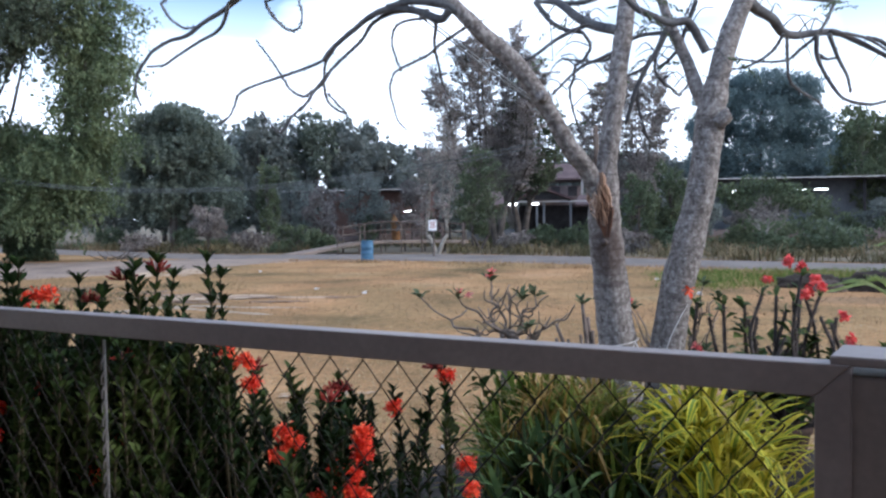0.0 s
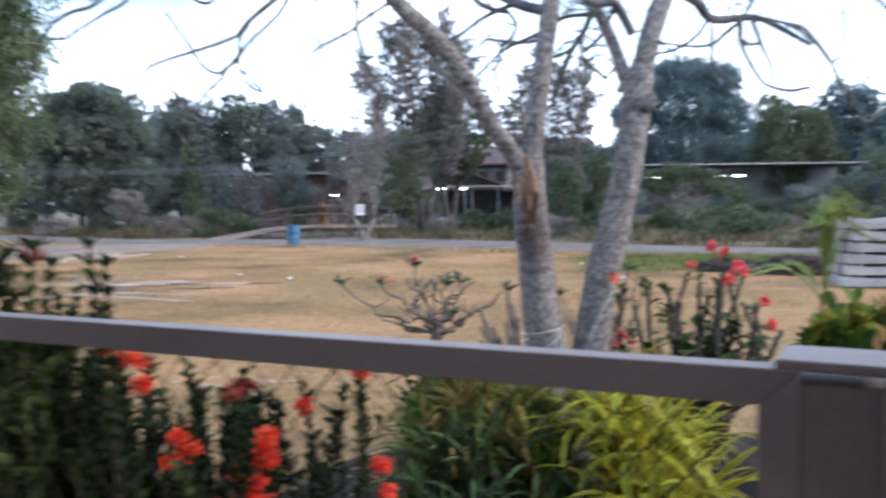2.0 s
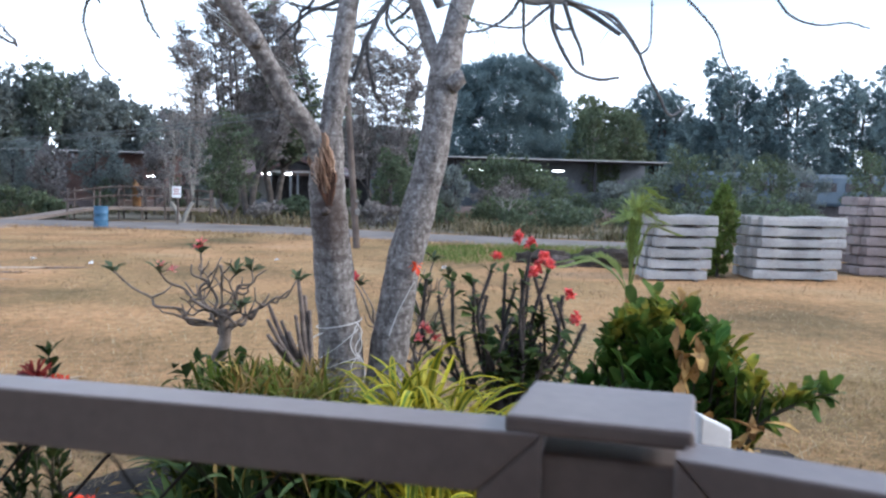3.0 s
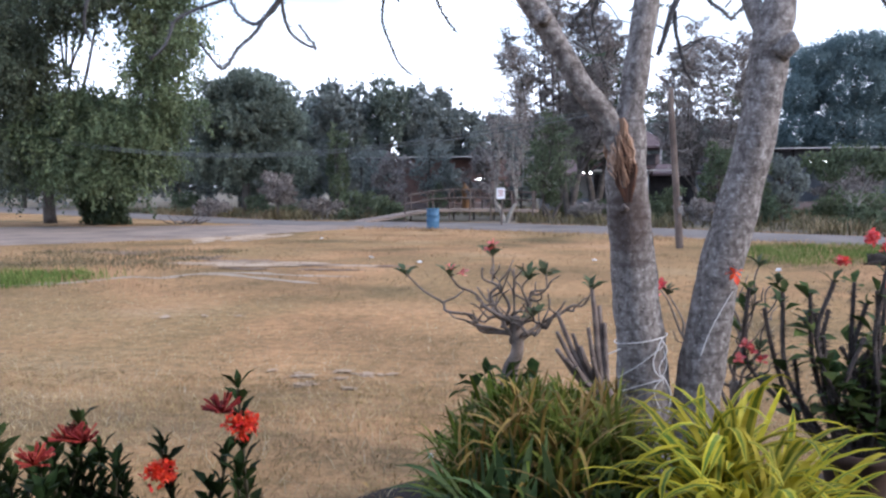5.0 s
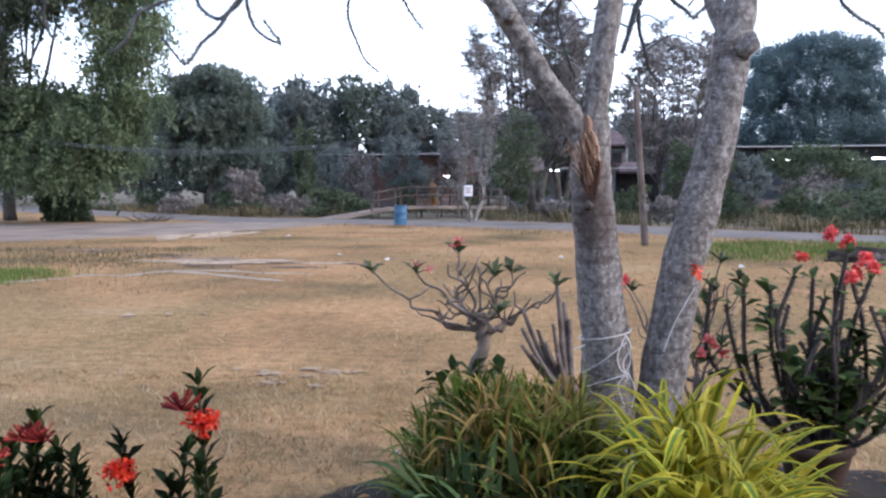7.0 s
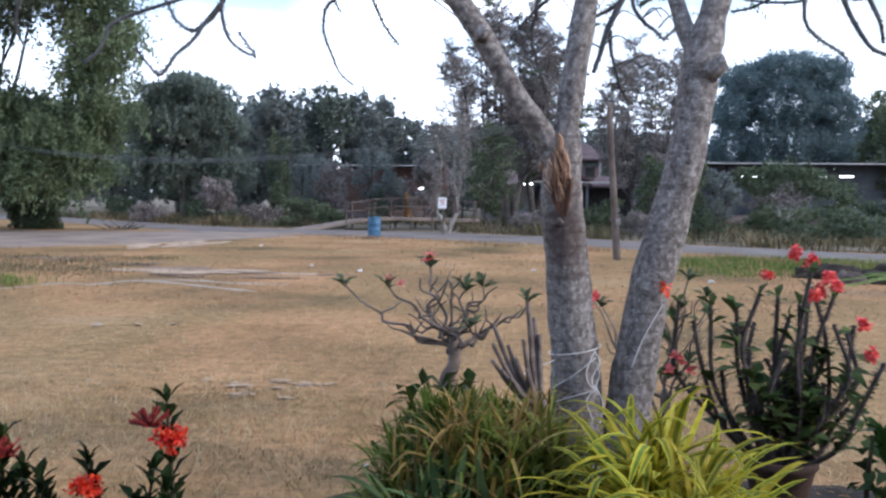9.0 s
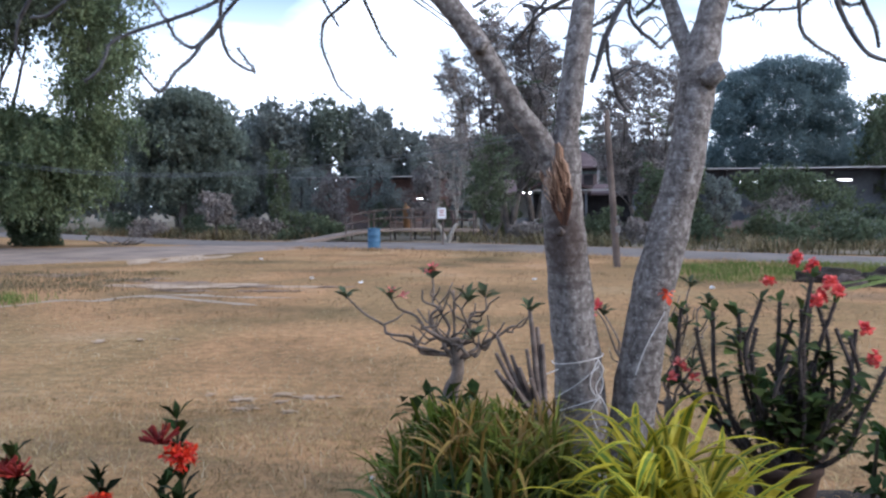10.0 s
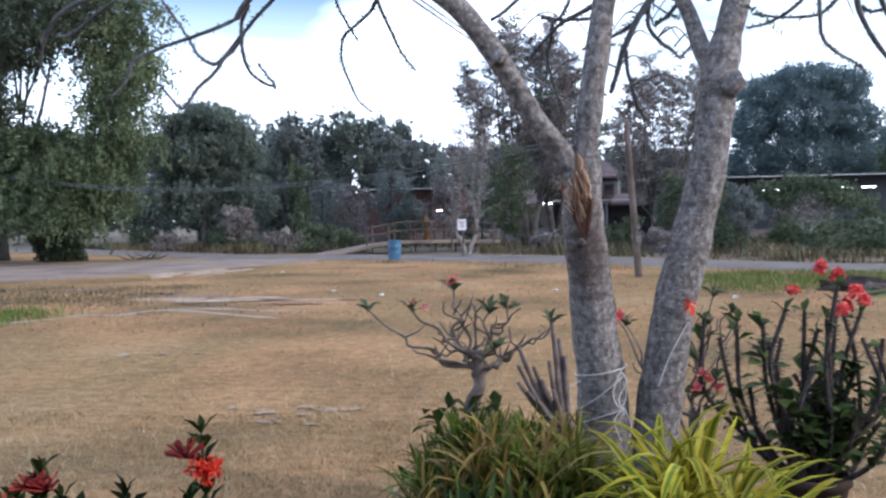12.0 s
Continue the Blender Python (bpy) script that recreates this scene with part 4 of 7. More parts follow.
box(bm, (11.0, 3.0, 0.12), Matrix.Translation(back_mid - INWARD * 1.3 + Vector((0, 0, BASE + 2.75))) @ pose(0, 0, 0, 0, 0, FENCE_TURN))
tagged(new("unseen_shade_roof", mesh_of("unseen_shade_roof", bm, PAINT)), "unseen flat taupe roof added overhead to shade the hedge", "roof", kind="structure")
bm = bmesh.new()
box(bm, (11.0, 3.3, 0.1), Matrix.Translation(back_mid - INWARD * 1.62 + Vector((0, 0, BASE - 0.02))) @ pose(0, 0, 0, 0, 0, FENCE_TURN))
tagged(new("unseen_floor", mesh_of("unseen_floor", bm, DIRT)), "unseen bare cement floor added under the camera", "floor", kind="structure")


# ---- flower bed ----
def gz(x, y):
    return ground_height(x, y)


bm = bmesh.new()
rings = []
for j, s in enumerate((0.0, 0.35, 0.7, 0.92, 1.0)):
    ring = []
    for k in range(56):
        a = 2 * math.pi * k / 56
        rag = 1 + 0.12 * noise.noise((2 * math.cos(a), 2 * math.sin(a), 5.0)) + 0.06 * noise.noise((7 * math.cos(a), 7 * math.sin(a), 2.0))
        x, y = 1.8 + 2.25 * s * rag * math.cos(a), 4.2 + 1.75 * s * rag * math.sin(a)
        ring.append(bm.verts.new((x, y, gz(x, y) + (0.035 * (1 - s * s) + 0.012 if j < 4 else -0.02) + 0.012 * noise.noise((x * 4, y * 4, 0)))))
    rings.append(ring)
for r0, r1 in zip(rings, rings[1:]):
    for k in range(56):
        bm.faces.new((r0[k], r1[k], r1[(k + 1) % 56], r0[(k + 1) % 56]))
tagged(new("flower_bed_soil", mesh_of("flower_bed_soil", bm, SOIL_AND_SHADE, True)), "dark soil of the flower bed", "soil", kind="structure")


# Near-black ground strip that paints in the shade beneath the ixora hedge.
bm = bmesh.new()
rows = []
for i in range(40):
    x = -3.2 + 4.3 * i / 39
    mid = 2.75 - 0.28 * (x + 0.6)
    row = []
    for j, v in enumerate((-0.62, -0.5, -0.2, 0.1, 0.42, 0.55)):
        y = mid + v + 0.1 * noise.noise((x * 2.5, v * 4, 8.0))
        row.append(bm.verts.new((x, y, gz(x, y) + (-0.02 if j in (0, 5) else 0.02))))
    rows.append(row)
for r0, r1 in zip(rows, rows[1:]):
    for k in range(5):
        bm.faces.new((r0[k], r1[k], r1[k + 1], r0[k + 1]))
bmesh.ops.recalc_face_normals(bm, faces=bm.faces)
tagged(new("hedge_shade_soil", mesh_of("hedge_shade_soil", bm, SOIL_AND_SHADE, True)), "near-black soil sheet standing in for shade under the ixora hedge", "soil", kind="structure")


def strap_mesh(name, length, width, arch, mats, thick=0.0, serrate=False, kink=0.0):
    """An arching leaf that rises from the origin and leans along +x; three strips across: edge, middle, edge."""
    bm = bmesh.new()
    rows, n = [], 9
    x = z = 0.0
    ang = radians(82)
    for i in range(n + 1):
        t = i / n
        w = width * (0.55 + 0.9 * t) * (1 - t) ** 0.55 * 1.1 if t < 1 else 0.0005
        w = max(w, 0.0012)
        if serrate and 0 < i < n:
            w *= 1.12 if i % 2 else 0.94
        fold = w * 0.35
        row = [bm.verts.new((x - 0.0, s * w, z + abs(s) * fold - (thick * (1 - t) * (1 - abs(s)) if thick else 0))) for s in (-1, -0.45, 0.45, 1)]
        rows.append(row)
        step = length / n
        x += step * math.cos(ang)
        z += step * math.sin(ang)
        ang -= arch / n * (0.4 + 1.2 * t) + (kink if i == 5 else 0)
    for r0, r1 in zip(rows, rows[1:]):
        for k in range(3):
            f = bm.faces.new((r0[k], r0[k + 1], r1[k + 1], r1[k]))
            f.material_index = 0 if k == 1 else 1
            f.smooth = True
    me = bpy.data.meshes.new(name)
    bm.to_mesh(me)
    bm.free()
    for m in mats:
        me.materials.append(m)
    return me


def clump(name, label, category, at, count, meshes, seed, spread=0.05, scale=(0.75, 1.15), lean=(-14, 34), group="", turn=(0, 360)):
    rng = random.Random(seed)
    t = thing(name, label, category, (at[0], at[1], at[2]), group=group)
    for k in range(count):
        ob = new("leaf", rng.choice(meshes))
        a = rng.uniform(*turn)
        r = spread * math.sqrt(rng.random())
        b = rng.uniform(0, 2 * math.pi)
        s = rng.uniform(*scale)
        ob.parent = t
        ob.matrix_local = Matrix.Translation((r * math.cos(b), r * math.sin(b), rng.uniform(-0.02, 0.03))) @ pose(0, 0, 0, 0, rng.uniform(*lean), a) @ pose(0, 0, 0, rng.uniform(-20, 20), 0, 0) @ Matrix.Diagonal((s, s * rng.uniform(0.85, 1.2), s, 1))
    return t


green_straps = [strap_mesh("leaf", L, 0.0085, radians(a), (STRAP, STRAP)) for L, a in ((0.55, 50), (0.60, 110), (0.5, 150), (0.62, 75), (0.58, 195))] + [strap_mesh("leaf", 0.6, 0.0085, radians(120), (TAWNY, TAWNY))]
tawny_straps = green_straps[:3] + [strap_mesh("leaf", L, 0.0095, radians(a), (TAWNY, TAWNY), kink=kk) for L, a, kk in ((0.6, 80, 0), (0.7, 120, 0.7), (0.55, 60, 0))]
yellow_straps = [strap_mesh("leaf", L, w, radians(a), (GREEN_MID, YELLOW_EDGE), kink=kk) for L, w, a, kk in ((0.62, 0.023, 110, 0), (0.70, 0.024, 140, 0), (0.56, 0.024, 70, 0), (0.64, 0.023, 175, 0), (0.60, 0.025, 95, 1.2))] + [strap_mesh("leaf", L, 0.018, radians(a), (YELLOW_EDGE, YELLOW_EDGE)) for L, a in ((0.7, 90), (0.6, 130))]
aloe_leaves = [strap_mesh("leaf", L, 0.026, radians(a), (ALOE, ALOE), thick=0.016, serrate=True) for L, a in ((0.45, 40), (0.5, 80), (0.55, 110), (0.4, 20), (0.52, -25))]

rng = random.Random(31)


def on_stalk(plant, drop):
    """A short leafless stalk that carries a plant's leaves above the soil."""
    bm = bmesh.new()
    limb(bm, [(0, 0, -drop - 0.03), (0.01, 0.01, -drop * 0.5), (0, 0, 0.02)], 0.02, 0.026, 7, 3, 0.2)
    part("stalk", bm, STEM, plant)


short_straps = [strap_mesh("leaf", L, w, radians(a), (STRAP, STRAP), thick=0.006) for L, w, a in ((0.26, 0.013, 40), (0.30, 0.012, 75), (0.24, 0.014, 15), (0.32, 0.013, 110), (0.28, 0.012, -20))]
brown_straps = short_straps[:2] + [strap_mesh("leaf", L, 0.010, radians(a), (TAWNY, TAWNY), kink=kk) for L, a, kk in ((0.34, 70, 0), (0.42, 110, 0.7), (0.30, 30, 0))]
spots = []
while len(spots) < 78:
    x, y = rng.uniform(0.46, 1.12), rng.uniform(3.78, 4.80)
    if (y > 3.98 or not 0.52 < x < 1.0) and all((x - p) ** 2 + (y - q) ** 2 > 0.0040 for p, q in spots):
        spots.append((x, y))
for i, (x, y) in enumerate(spots):
    left = 0.46 - 0.12 * (y - 3.74)
    rise = max(0.12, min(1.0, (x - left) / 0.26)) ** 0.5 * max(0.25, min(1.0, (y - 3.55) / 0.6)) * min(1, max(0.3, (1.22 - x) / 0.2))
    dz = max(0.03, (0.97 - 0.12 * max(0, y - 4.35) - gz(x, y)) * rise * rng.uniform(0.82, 1.02))
    tawny = abs(x - 0.76 - 0.1 * (y - 4)) < 0.20 and i % 2 == 0
    p = clump("strap_leaf_plant", "clump of short tawny and green pointed leaves" if tawny else "clump of short green pointed leaves", "plant", (x, y, gz(x, y) + dz), 32, brown_straps if tawny else short_straps, 200 + i, 0.07, (0.5, 0.9), (-10, 62), group="strap-leaved plants in the bed")
    on_stalk(p, dz)
for i, (x, y, dz) in enumerate(((0.95, 3.95, 0.30), (0.82, 4.15, 0.36), (1.02, 4.3, 0.34))):
    p = clump("strap_leaf_plant", "clump of long arching tawny and green strap leaves", "plant", (x, y, gz(x, y) + dz), 26, tawny_straps, 280 + i, 0.06, (0.5, 0.8), (-12, 42), group="strap-leaved plants in the bed")
    on_stalk(p, dz)
for i, (x, y, s, dz) in enumerate(((0.70, 3.72, 1.0, 0.1), (0.54, 3.78, 0.7, 0.08), (0.92, 3.82, 0.95, 0.1), (0.72, 3.88, 1.1, 0.26), (1.12, 3.85, 0.9, 0.1), (0.50, 3.95, 0.65, 0.10), (0.55, 3.85, 0.9, 0.16), (0.50, 4.15, 0.65, 0.18), (0.52, 4.3, 0.7, 0.24), (0.62, 3.98, 1.0, 0.30), (0.84, 3.98, 1.0, 0.30), (1.05, 4.0, 1.0, 0.26), (0.64, 3.74, 0.7, 0.06), (0.80, 3.72, 0.8, 0.06))):
    p = clump("aloe_plant", "spiky-edged thick-leaved green aloe in the bed", "plant", (x, y, gz(x, y) + dz), 24, aloe_leaves, 230 + i, 0.05, (0.5 * s, 0.74 * s), (-5, 38), group="aloes in the bed")
    on_stalk(p, dz)
for i, (x, y, dz) in enumerate(((1.32, 3.98, 0.32), (1.40, 3.82, 0.30), (1.50, 4.0, 0.28), (1.36, 4.14, 0.40), (1.52, 3.76, 0.12), (1.44, 3.66, 0.10), (1.46, 3.92, 0.24), (1.36, 3.70, 0.12))):
    p = clump("variegated_plant", "yellow-edged strap-leaved plant arching over the bed", "plant", (x, y, gz(x, y) + dz), 48, yellow_straps, 250 + i, 0.06, (0.6, 0.94), (-12, 30), group="yellow-edged plants in the bed")
    on_stalk(p, dz)


def rosette(center, way, count, length, rng):
    """Leaf places and directions round a stem's end."""
    way = Vector(way).normalized()
    side = way.cross(Vector((0.2, 0.9, 0.4))).normalized()
    other = way.cross(side)
    out = []
    for k in range(count):
        a = 2 * math.pi * k / count + rng.uniform(-0.3, 0.3)
        d = (side * math.cos(a) + other * math.sin(a)) * rng.uniform(0.6, 1.0) + way * rng.uniform(0.3, 0.9)
        out.append((Vector(center) - way * 0.02 * rng.random(), d.normalized() * length * rng.uniform(0.7, 1.15)))
    return out


def broad_leaves(name, specs, width, mat, parent, label="", seed=0, tip=0.1):
    """Spoon-shaped leaves with a folded midrib: base, direction with length."""
    rng = np.random.default_rng(seed)
    base, d = np.array([tuple(p) for p, _ in specs]), np.array([tuple(q) for _, q in specs])
    n = len(base)
    L = np.linalg.norm(d, axis=1, keepdims=True)
    way = d / L
    tilt = np.concatenate([rng.uniform(-0.4, 0.4, (n, 2)), np.ones((n, 1))], 1)
    s = np.cross(way, tilt)
    s /= np.linalg.norm(s, axis=1, keepdims=True) + 1e-9
    up = np.cross(s, way)
    rows = []
    for t, w, h in ((0, 0.06, 0), (0.3, 0.6, 0.05), (0.65, 1.0, 0.05), (1.0, tip, -0.05)):
        c, e = base + way * L * t + up * L * h, s * L * width * 0.5 * w
        rows += [c + e + up * L * 0.07 * w, c, c - e + up * L * 0.07 * w]
    verts = np.stack(rows, 1).reshape(-1, 3)
    quads = np.array([[3 * r + k, 3 * r + 3 + k, 3 * r + 4 + k, 3 * r + 1 + k] for r in range(3) for k in range(2)])
    faces = (np.arange(n)[:, None, None] * 12 + quads[None]).reshape(-1, 4)
    me = bpy.data.meshes.new(name)
    me.from_pydata(verts.tolist(), [], faces.tolist())
    me.polygons.foreach_set("use_smooth", [True] * len(me.polygons))
    me.materials.append(mat)
    ob = new(name, me)
    ob.parent = parent
    return tagged(ob, label)


def desert_rose(name, label, base, tips, flowers, seed, stem=0.03, leaf=0.085, leaves=9):
    """A swollen-stemmed shrub: crooked branches to the tips, leaf rosettes, and trumpet flowers on some."""
    rng = random.Random(seed)
    t = thing(name, label, "shrub")
    bx, by, bz = base
    bm = bmesh.new()
    crown = Vector((bx + 0.02, by, bz + 0.22))
    limb(bm, [(bx, by, gz(bx, by) - 0.05), (bx - 0.01, by, bz - 0.12), (bx + 0.035, by, bz + 0.04), crown], stem * 1.7, stem * 1.1, 10, 5, 0.35)
    part("stem", bm, DESERT_STEM, t, soft=True)

    def crooked(a, b, bow, knots, wild):
        """A line from a to b that first runs out, then turns up, with kinks."""
        line = []
        for k in range(knots + 1):
            u = k / knots
            p = a.lerp(b, u) + Vector((0, 0, -bow * math.sin(math.pi * u) * (b - a).length))
            if 0 < k < knots:
                p += Vector((rng.uniform(-wild, wild), rng.uniform(-wild, wild), rng.uniform(-wild, wild)))
            line.append(p)
        return line

    for tip, has_leaves in tips:
        bm = bmesh.new()
        q = Vector(tip)
        low = abs(q.x - bx) > 0.2
        start = Vector((bx + 0.03, by, bz + 0.05)).lerp(crown, rng.random())
        line = limb(bm, crooked(start, q, 0.10 if low else 0.03, 7, 0.034), stem * 0.46, stem * 0.17, 7, 4, 0.3)
        for _ in range(3):
            p = line[int(len(line) * rng.uniform(0.3, 0.8))]
            e = p + Vector((rng.uniform(-0.16, 0.16), rng.uniform(-0.12, 0.12), rng.uniform(0.03, 0.17)))
            limb(bm, crooked(p, e, 0.12, 4, 0.014), stem * 0.26, stem * 0.13, 6, 3, 0.25)
        part("branch", bm, DESERT_STEM, t, soft=True)
    specs = []
    for tip, has_leaves in tips:
        if has_leaves:
            specs += rosette(tip, (rng.uniform(-0.2, 0.2), rng.uniform(-0.3, 0.1), 1), leaves, leaf, rng)
    broad_leaves("leaves", specs, 0.42, DESERT_LEAF, t, "grey-green spoon-shaped leaves", seed)
    for f in flowers:
        specs = rosette(f, (rng.uniform(-0.3, 0.3), -0.6, 0.8), 5, 0.042, rng)
        broad_leaves("flower", specs, 0.75, PINK, t, "pink five-petalled flower", seed)
    return t


desert_rose("desert_rose", "leggy desert rose with pink flowers in the bed", (0.52, 5.75, 0.98), [
    ((-0.04, 5.75, 1.42), True), ((0.21, 5.7, 1.42), True), ((0.42, 5.8, 1.52), True), ((0.62, 5.7, 1.41), True), ((0.70, 5.8, 1.42), True), ((0.95, 5.75, 1.36), False), ((0.64, 5.65, 1.22), True),
    ((0.52, 5.8, 1.44), False), ((0.33, 5.85, 1.34), False), ((0.80, 5.8, 1.28), False), ((0.38, 5.7, 1.46), False), ((0.26, 5.7, 1.22), False)],
    [(0.22, 5.67, 1.46), (0.28, 5.68, 1.43), (0.43, 5.77, 1.57), (0.41, 5.76, 1.55)], 301, 0.026, 0.095, 8)
grey_stems = thing("bare_succulent", "succulent with thick bare grey stems", "plant")
gbase = Vector((1.0, 5.0, 1.03))
bm = bmesh.new()
limb(bm, [(1.0, 5.02, 0.75), (1.0, 5.01, 0.9), (1.0, 5.0, 1.04)], 0.05, 0.035, 9, 4, 0.3)
part("stem", bm, SUCCULENT, grey_stems, soft=True)
for tip, r in (((0.805, 5.0, 1.33), 0.014), ((0.80, 4.98, 1.26), 0.014), ((0.80, 4.96, 1.19), 0.015), ((0.84, 4.95, 1.15), 0.015), ((0.88, 4.94, 1.12), 0.016), ((0.865, 5.0, 1.25), 0.014), ((0.90, 4.98, 1.20), 0.015), ((0.945, 5.0, 1.45), 0.016), ((0.975, 5.02, 1.37), 0.016), ((1.0, 5.0, 1.30), 0.015), ((0.93, 4.98, 1.28), 0.014), ((0.95, 4.95, 1.16), 0.016)):
    q = Vector(tip)
    bm = bmesh.new()
    limb(bm, [gbase + Vector(((q.x - 0.97) * 0.25, 0, -0.03)), gbase.lerp(q, 0.5) + Vector(((q.x - 0.97) * 0.16, 0, -0.025)), q], r * 1.25, r * 0.55, 8, 7, 0.5)
    part("stem", bm, SUCCULENT, grey_stems, soft=True)
broad_leaves("leaves", rosette((0.945, 5.0, 1.45), (0.1, -0.2, 1), 8, 0.085, random.Random(4)), 0.45, DESERT_LEAF, grey_stems, "grey-green leaves at the stem's end", 4)
bm = bmesh.new()
lathe(bm, [(0.11, gz(0.99, 4.9) - 0.05), (0.13, 0.6), (0.15, 0.80), (0.13, 0.81), (0.02, 0.80)], 20, pose(1.0, 5.02, 0))
part("pot", bm, TERRACOTTA, grey_stems, "dark clay pot", soft=True)

desert_rose("desert_rose", "desert rose with coral-pink flowers behind the trunk", (1.60, 5.65, 0.70), [
    ((1.22, 5.65, 1.42), True), ((1.30, 5.6, 1.36), True), ((1.72, 5.6, 1.50), True), ((1.80, 5.6, 1.42), True), ((1.68, 5.6, 1.36), True), ((1.60, 5.65, 1.55), True), ((1.72, 5.55, 1.10), True)],
    [(1.24, 5.6, 1.36), (1.27, 5.58, 1.40), (1.20, 5.6, 1.39), (1.68, 5.5, 1.10), (1.72, 5.5, 1.06), (1.65, 5.5, 1.13), (1.62, 5.5, 1.06)], 311, 0.02, 0.07, 8)
spike = thing("trunk_flower", "small orange flower growing on the trunk", "flower")
broad_leaves("petals", rosette((1.535, 5.10, 1.505), (0, -1, -0.2), 7, 0.05, random.Random(8)), 0.5, IXORA_RED, spike, "", 8)


# ---- crown-of-thorns in its pot ----
def crown_of_thorns():
    rng = random.Random(77)
    t = thing("crown_of_thorns", "tall thorny crown-of-thorns with coral-red flowers in a pot", "plant")
    px, py = 2.12, 5.4
    pz = gz(px, py)
    bm = bmesh.new()
    lathe(bm, [(0.10, pz - 0.02), (0.125, pz + 0.06), (0.155, pz + 0.20), (0.17, pz + 0.215), (0.17, pz + 0.25), (0.15, pz + 0.25), (0.14, pz + 0.21), (0.02, pz + 0.215)], 28, pose(px, py, 0))
    part("pot", bm, TERRACOTTA, t, "old brown clay pot", soft=True)
    tips = [(1.66, 1.40), (1.72, 1.31), (1.78, 1.40), (1.87, 1.41), (1.97, 1.47), (2.02, 1.30), (2.07, 1.45), (2.12, 1.36), (2.19, 1.57), (2.15, 1.42), (2.24, 1.47), (2.28, 1.42), (2.36, 1.43), (2.40, 1.28), (2.47, 1.30), (2.50, 1.18), (2.32, 1.20), (2.20, 1.25), (1.93, 1.22), (2.06, 1.14), (2.44, 0.92), (1.83, 1.12), (2.10, 1.22), (2.16, 1.10), (2.24, 1.16), (2.0, 1.05), (2.30, 1.05), (2.12, 1.0), (2.34, 1.32), (1.90, 1.32)]
    leaves = []
    for i, (tx, tz) in enumerate(tips):
        ty = py + rng.uniform(-0.17, 0.17)
        base = Vector((px + (tx - px) * 0.16 + rng.uniform(-0.02, 0.02), py + (ty - py) * 0.3, pz + 0.2))
        q = Vector((tx, ty, tz))
        out = Vector(((tx - px) * 0.26, (ty - py) * 0.25, -0.03 * abs(tx - px) / 0.3))
        kink = Vector((rng.uniform(-0.09, 0.09), rng.uniform(-0.06, 0.06), rng.uniform(-0.05, 0.05)))
        bm = bmesh.new()
        line = limb(bm, [base, base.lerp(q, 0.3) + out * 0.7, base.lerp(q, 0.65) + out * 0.75 + kink, q], 0.0125, 0.009, 7, 8, 0.25)
        for p, p2 in zip(line, line[1:]):
            for s in range(4):
                c = p.lerp(p2, s / 4)
                for _ in range(2):
                    d = (p2 - p).normalized().cross(Vector((rng.uniform(-1, 1), rng.uniform(-1, 1), rng.uniform(-1, 1)))).normalized()
                    tube(bm, [c + d * 0.007, c + d * rng.uniform(0.020, 0.032)], [0.003, 0.0008], 3)
        part("stem", bm, THORN_STEM, t)
        n = len(line)
        if i % 4 != 1:
            for k in range(rng.randint(14, 22)):
                p = line[rng.randint(int(n * 0.25), int(n * (0.7 if abs(tx - px) < 0.25 else 0.95)))]
                d = Vector((rng.uniform(-1, 1), rng.uniform(-1, 0.8), rng.uniform(-0.2, 0.9))).normalized()
                leaves.append((p + d * 0.012, d * rng.uniform(0.06, 0.13)))
        if tz > 1.35:
            leaves += rosette(q, (rng.uniform(-0.5, 0.5), -0.3, 1), 3, 0.075, rng)
    broad_leaves("leaves", leaves, 0.62, CROTON_DARK, t, "dark green spoon-shaped leaves", 5)
    for fx, fz, n in ((2.15, 1.64, 10), (2.21, 1.61, 10), (2.30, 1.53, 11), (2.27, 1.47, 9), (2.33, 1.49, 9), (2.22, 1.45, 7), (2.46, 1.32, 7), (2.49, 1.19, 7), (2.02, 1.545, 6)):
        specs = []
        c = Vector((fx, py - 0.1 + rng.uniform(-0.05, 0.1), fz))
        for _ in range(n * 2):
            d = Vector((rng.uniform(-1, 1), rng.uniform(-1, 0.6), rng.uniform(-0.5, 1))).normalized()
            specs += rosette(c + d * 0.03 * rng.uniform(0.5, 1.1), d, 4, 0.024, rng)
        broad_leaves("flower_head", specs, 1.0, CORAL, t, "rounded head of coral-red bracts", 6)
    return t


CROTON_DARK = material("thorn_leaf", [(0.028, 0.052, 0.02), (0.052, 0.088, 0.03), (0.11, 0.145, 0.045)], 5.0, 30.0, 0.6, 0, island=0.4, through_light=0.25, spec=0.12)
crown_of_thorns()


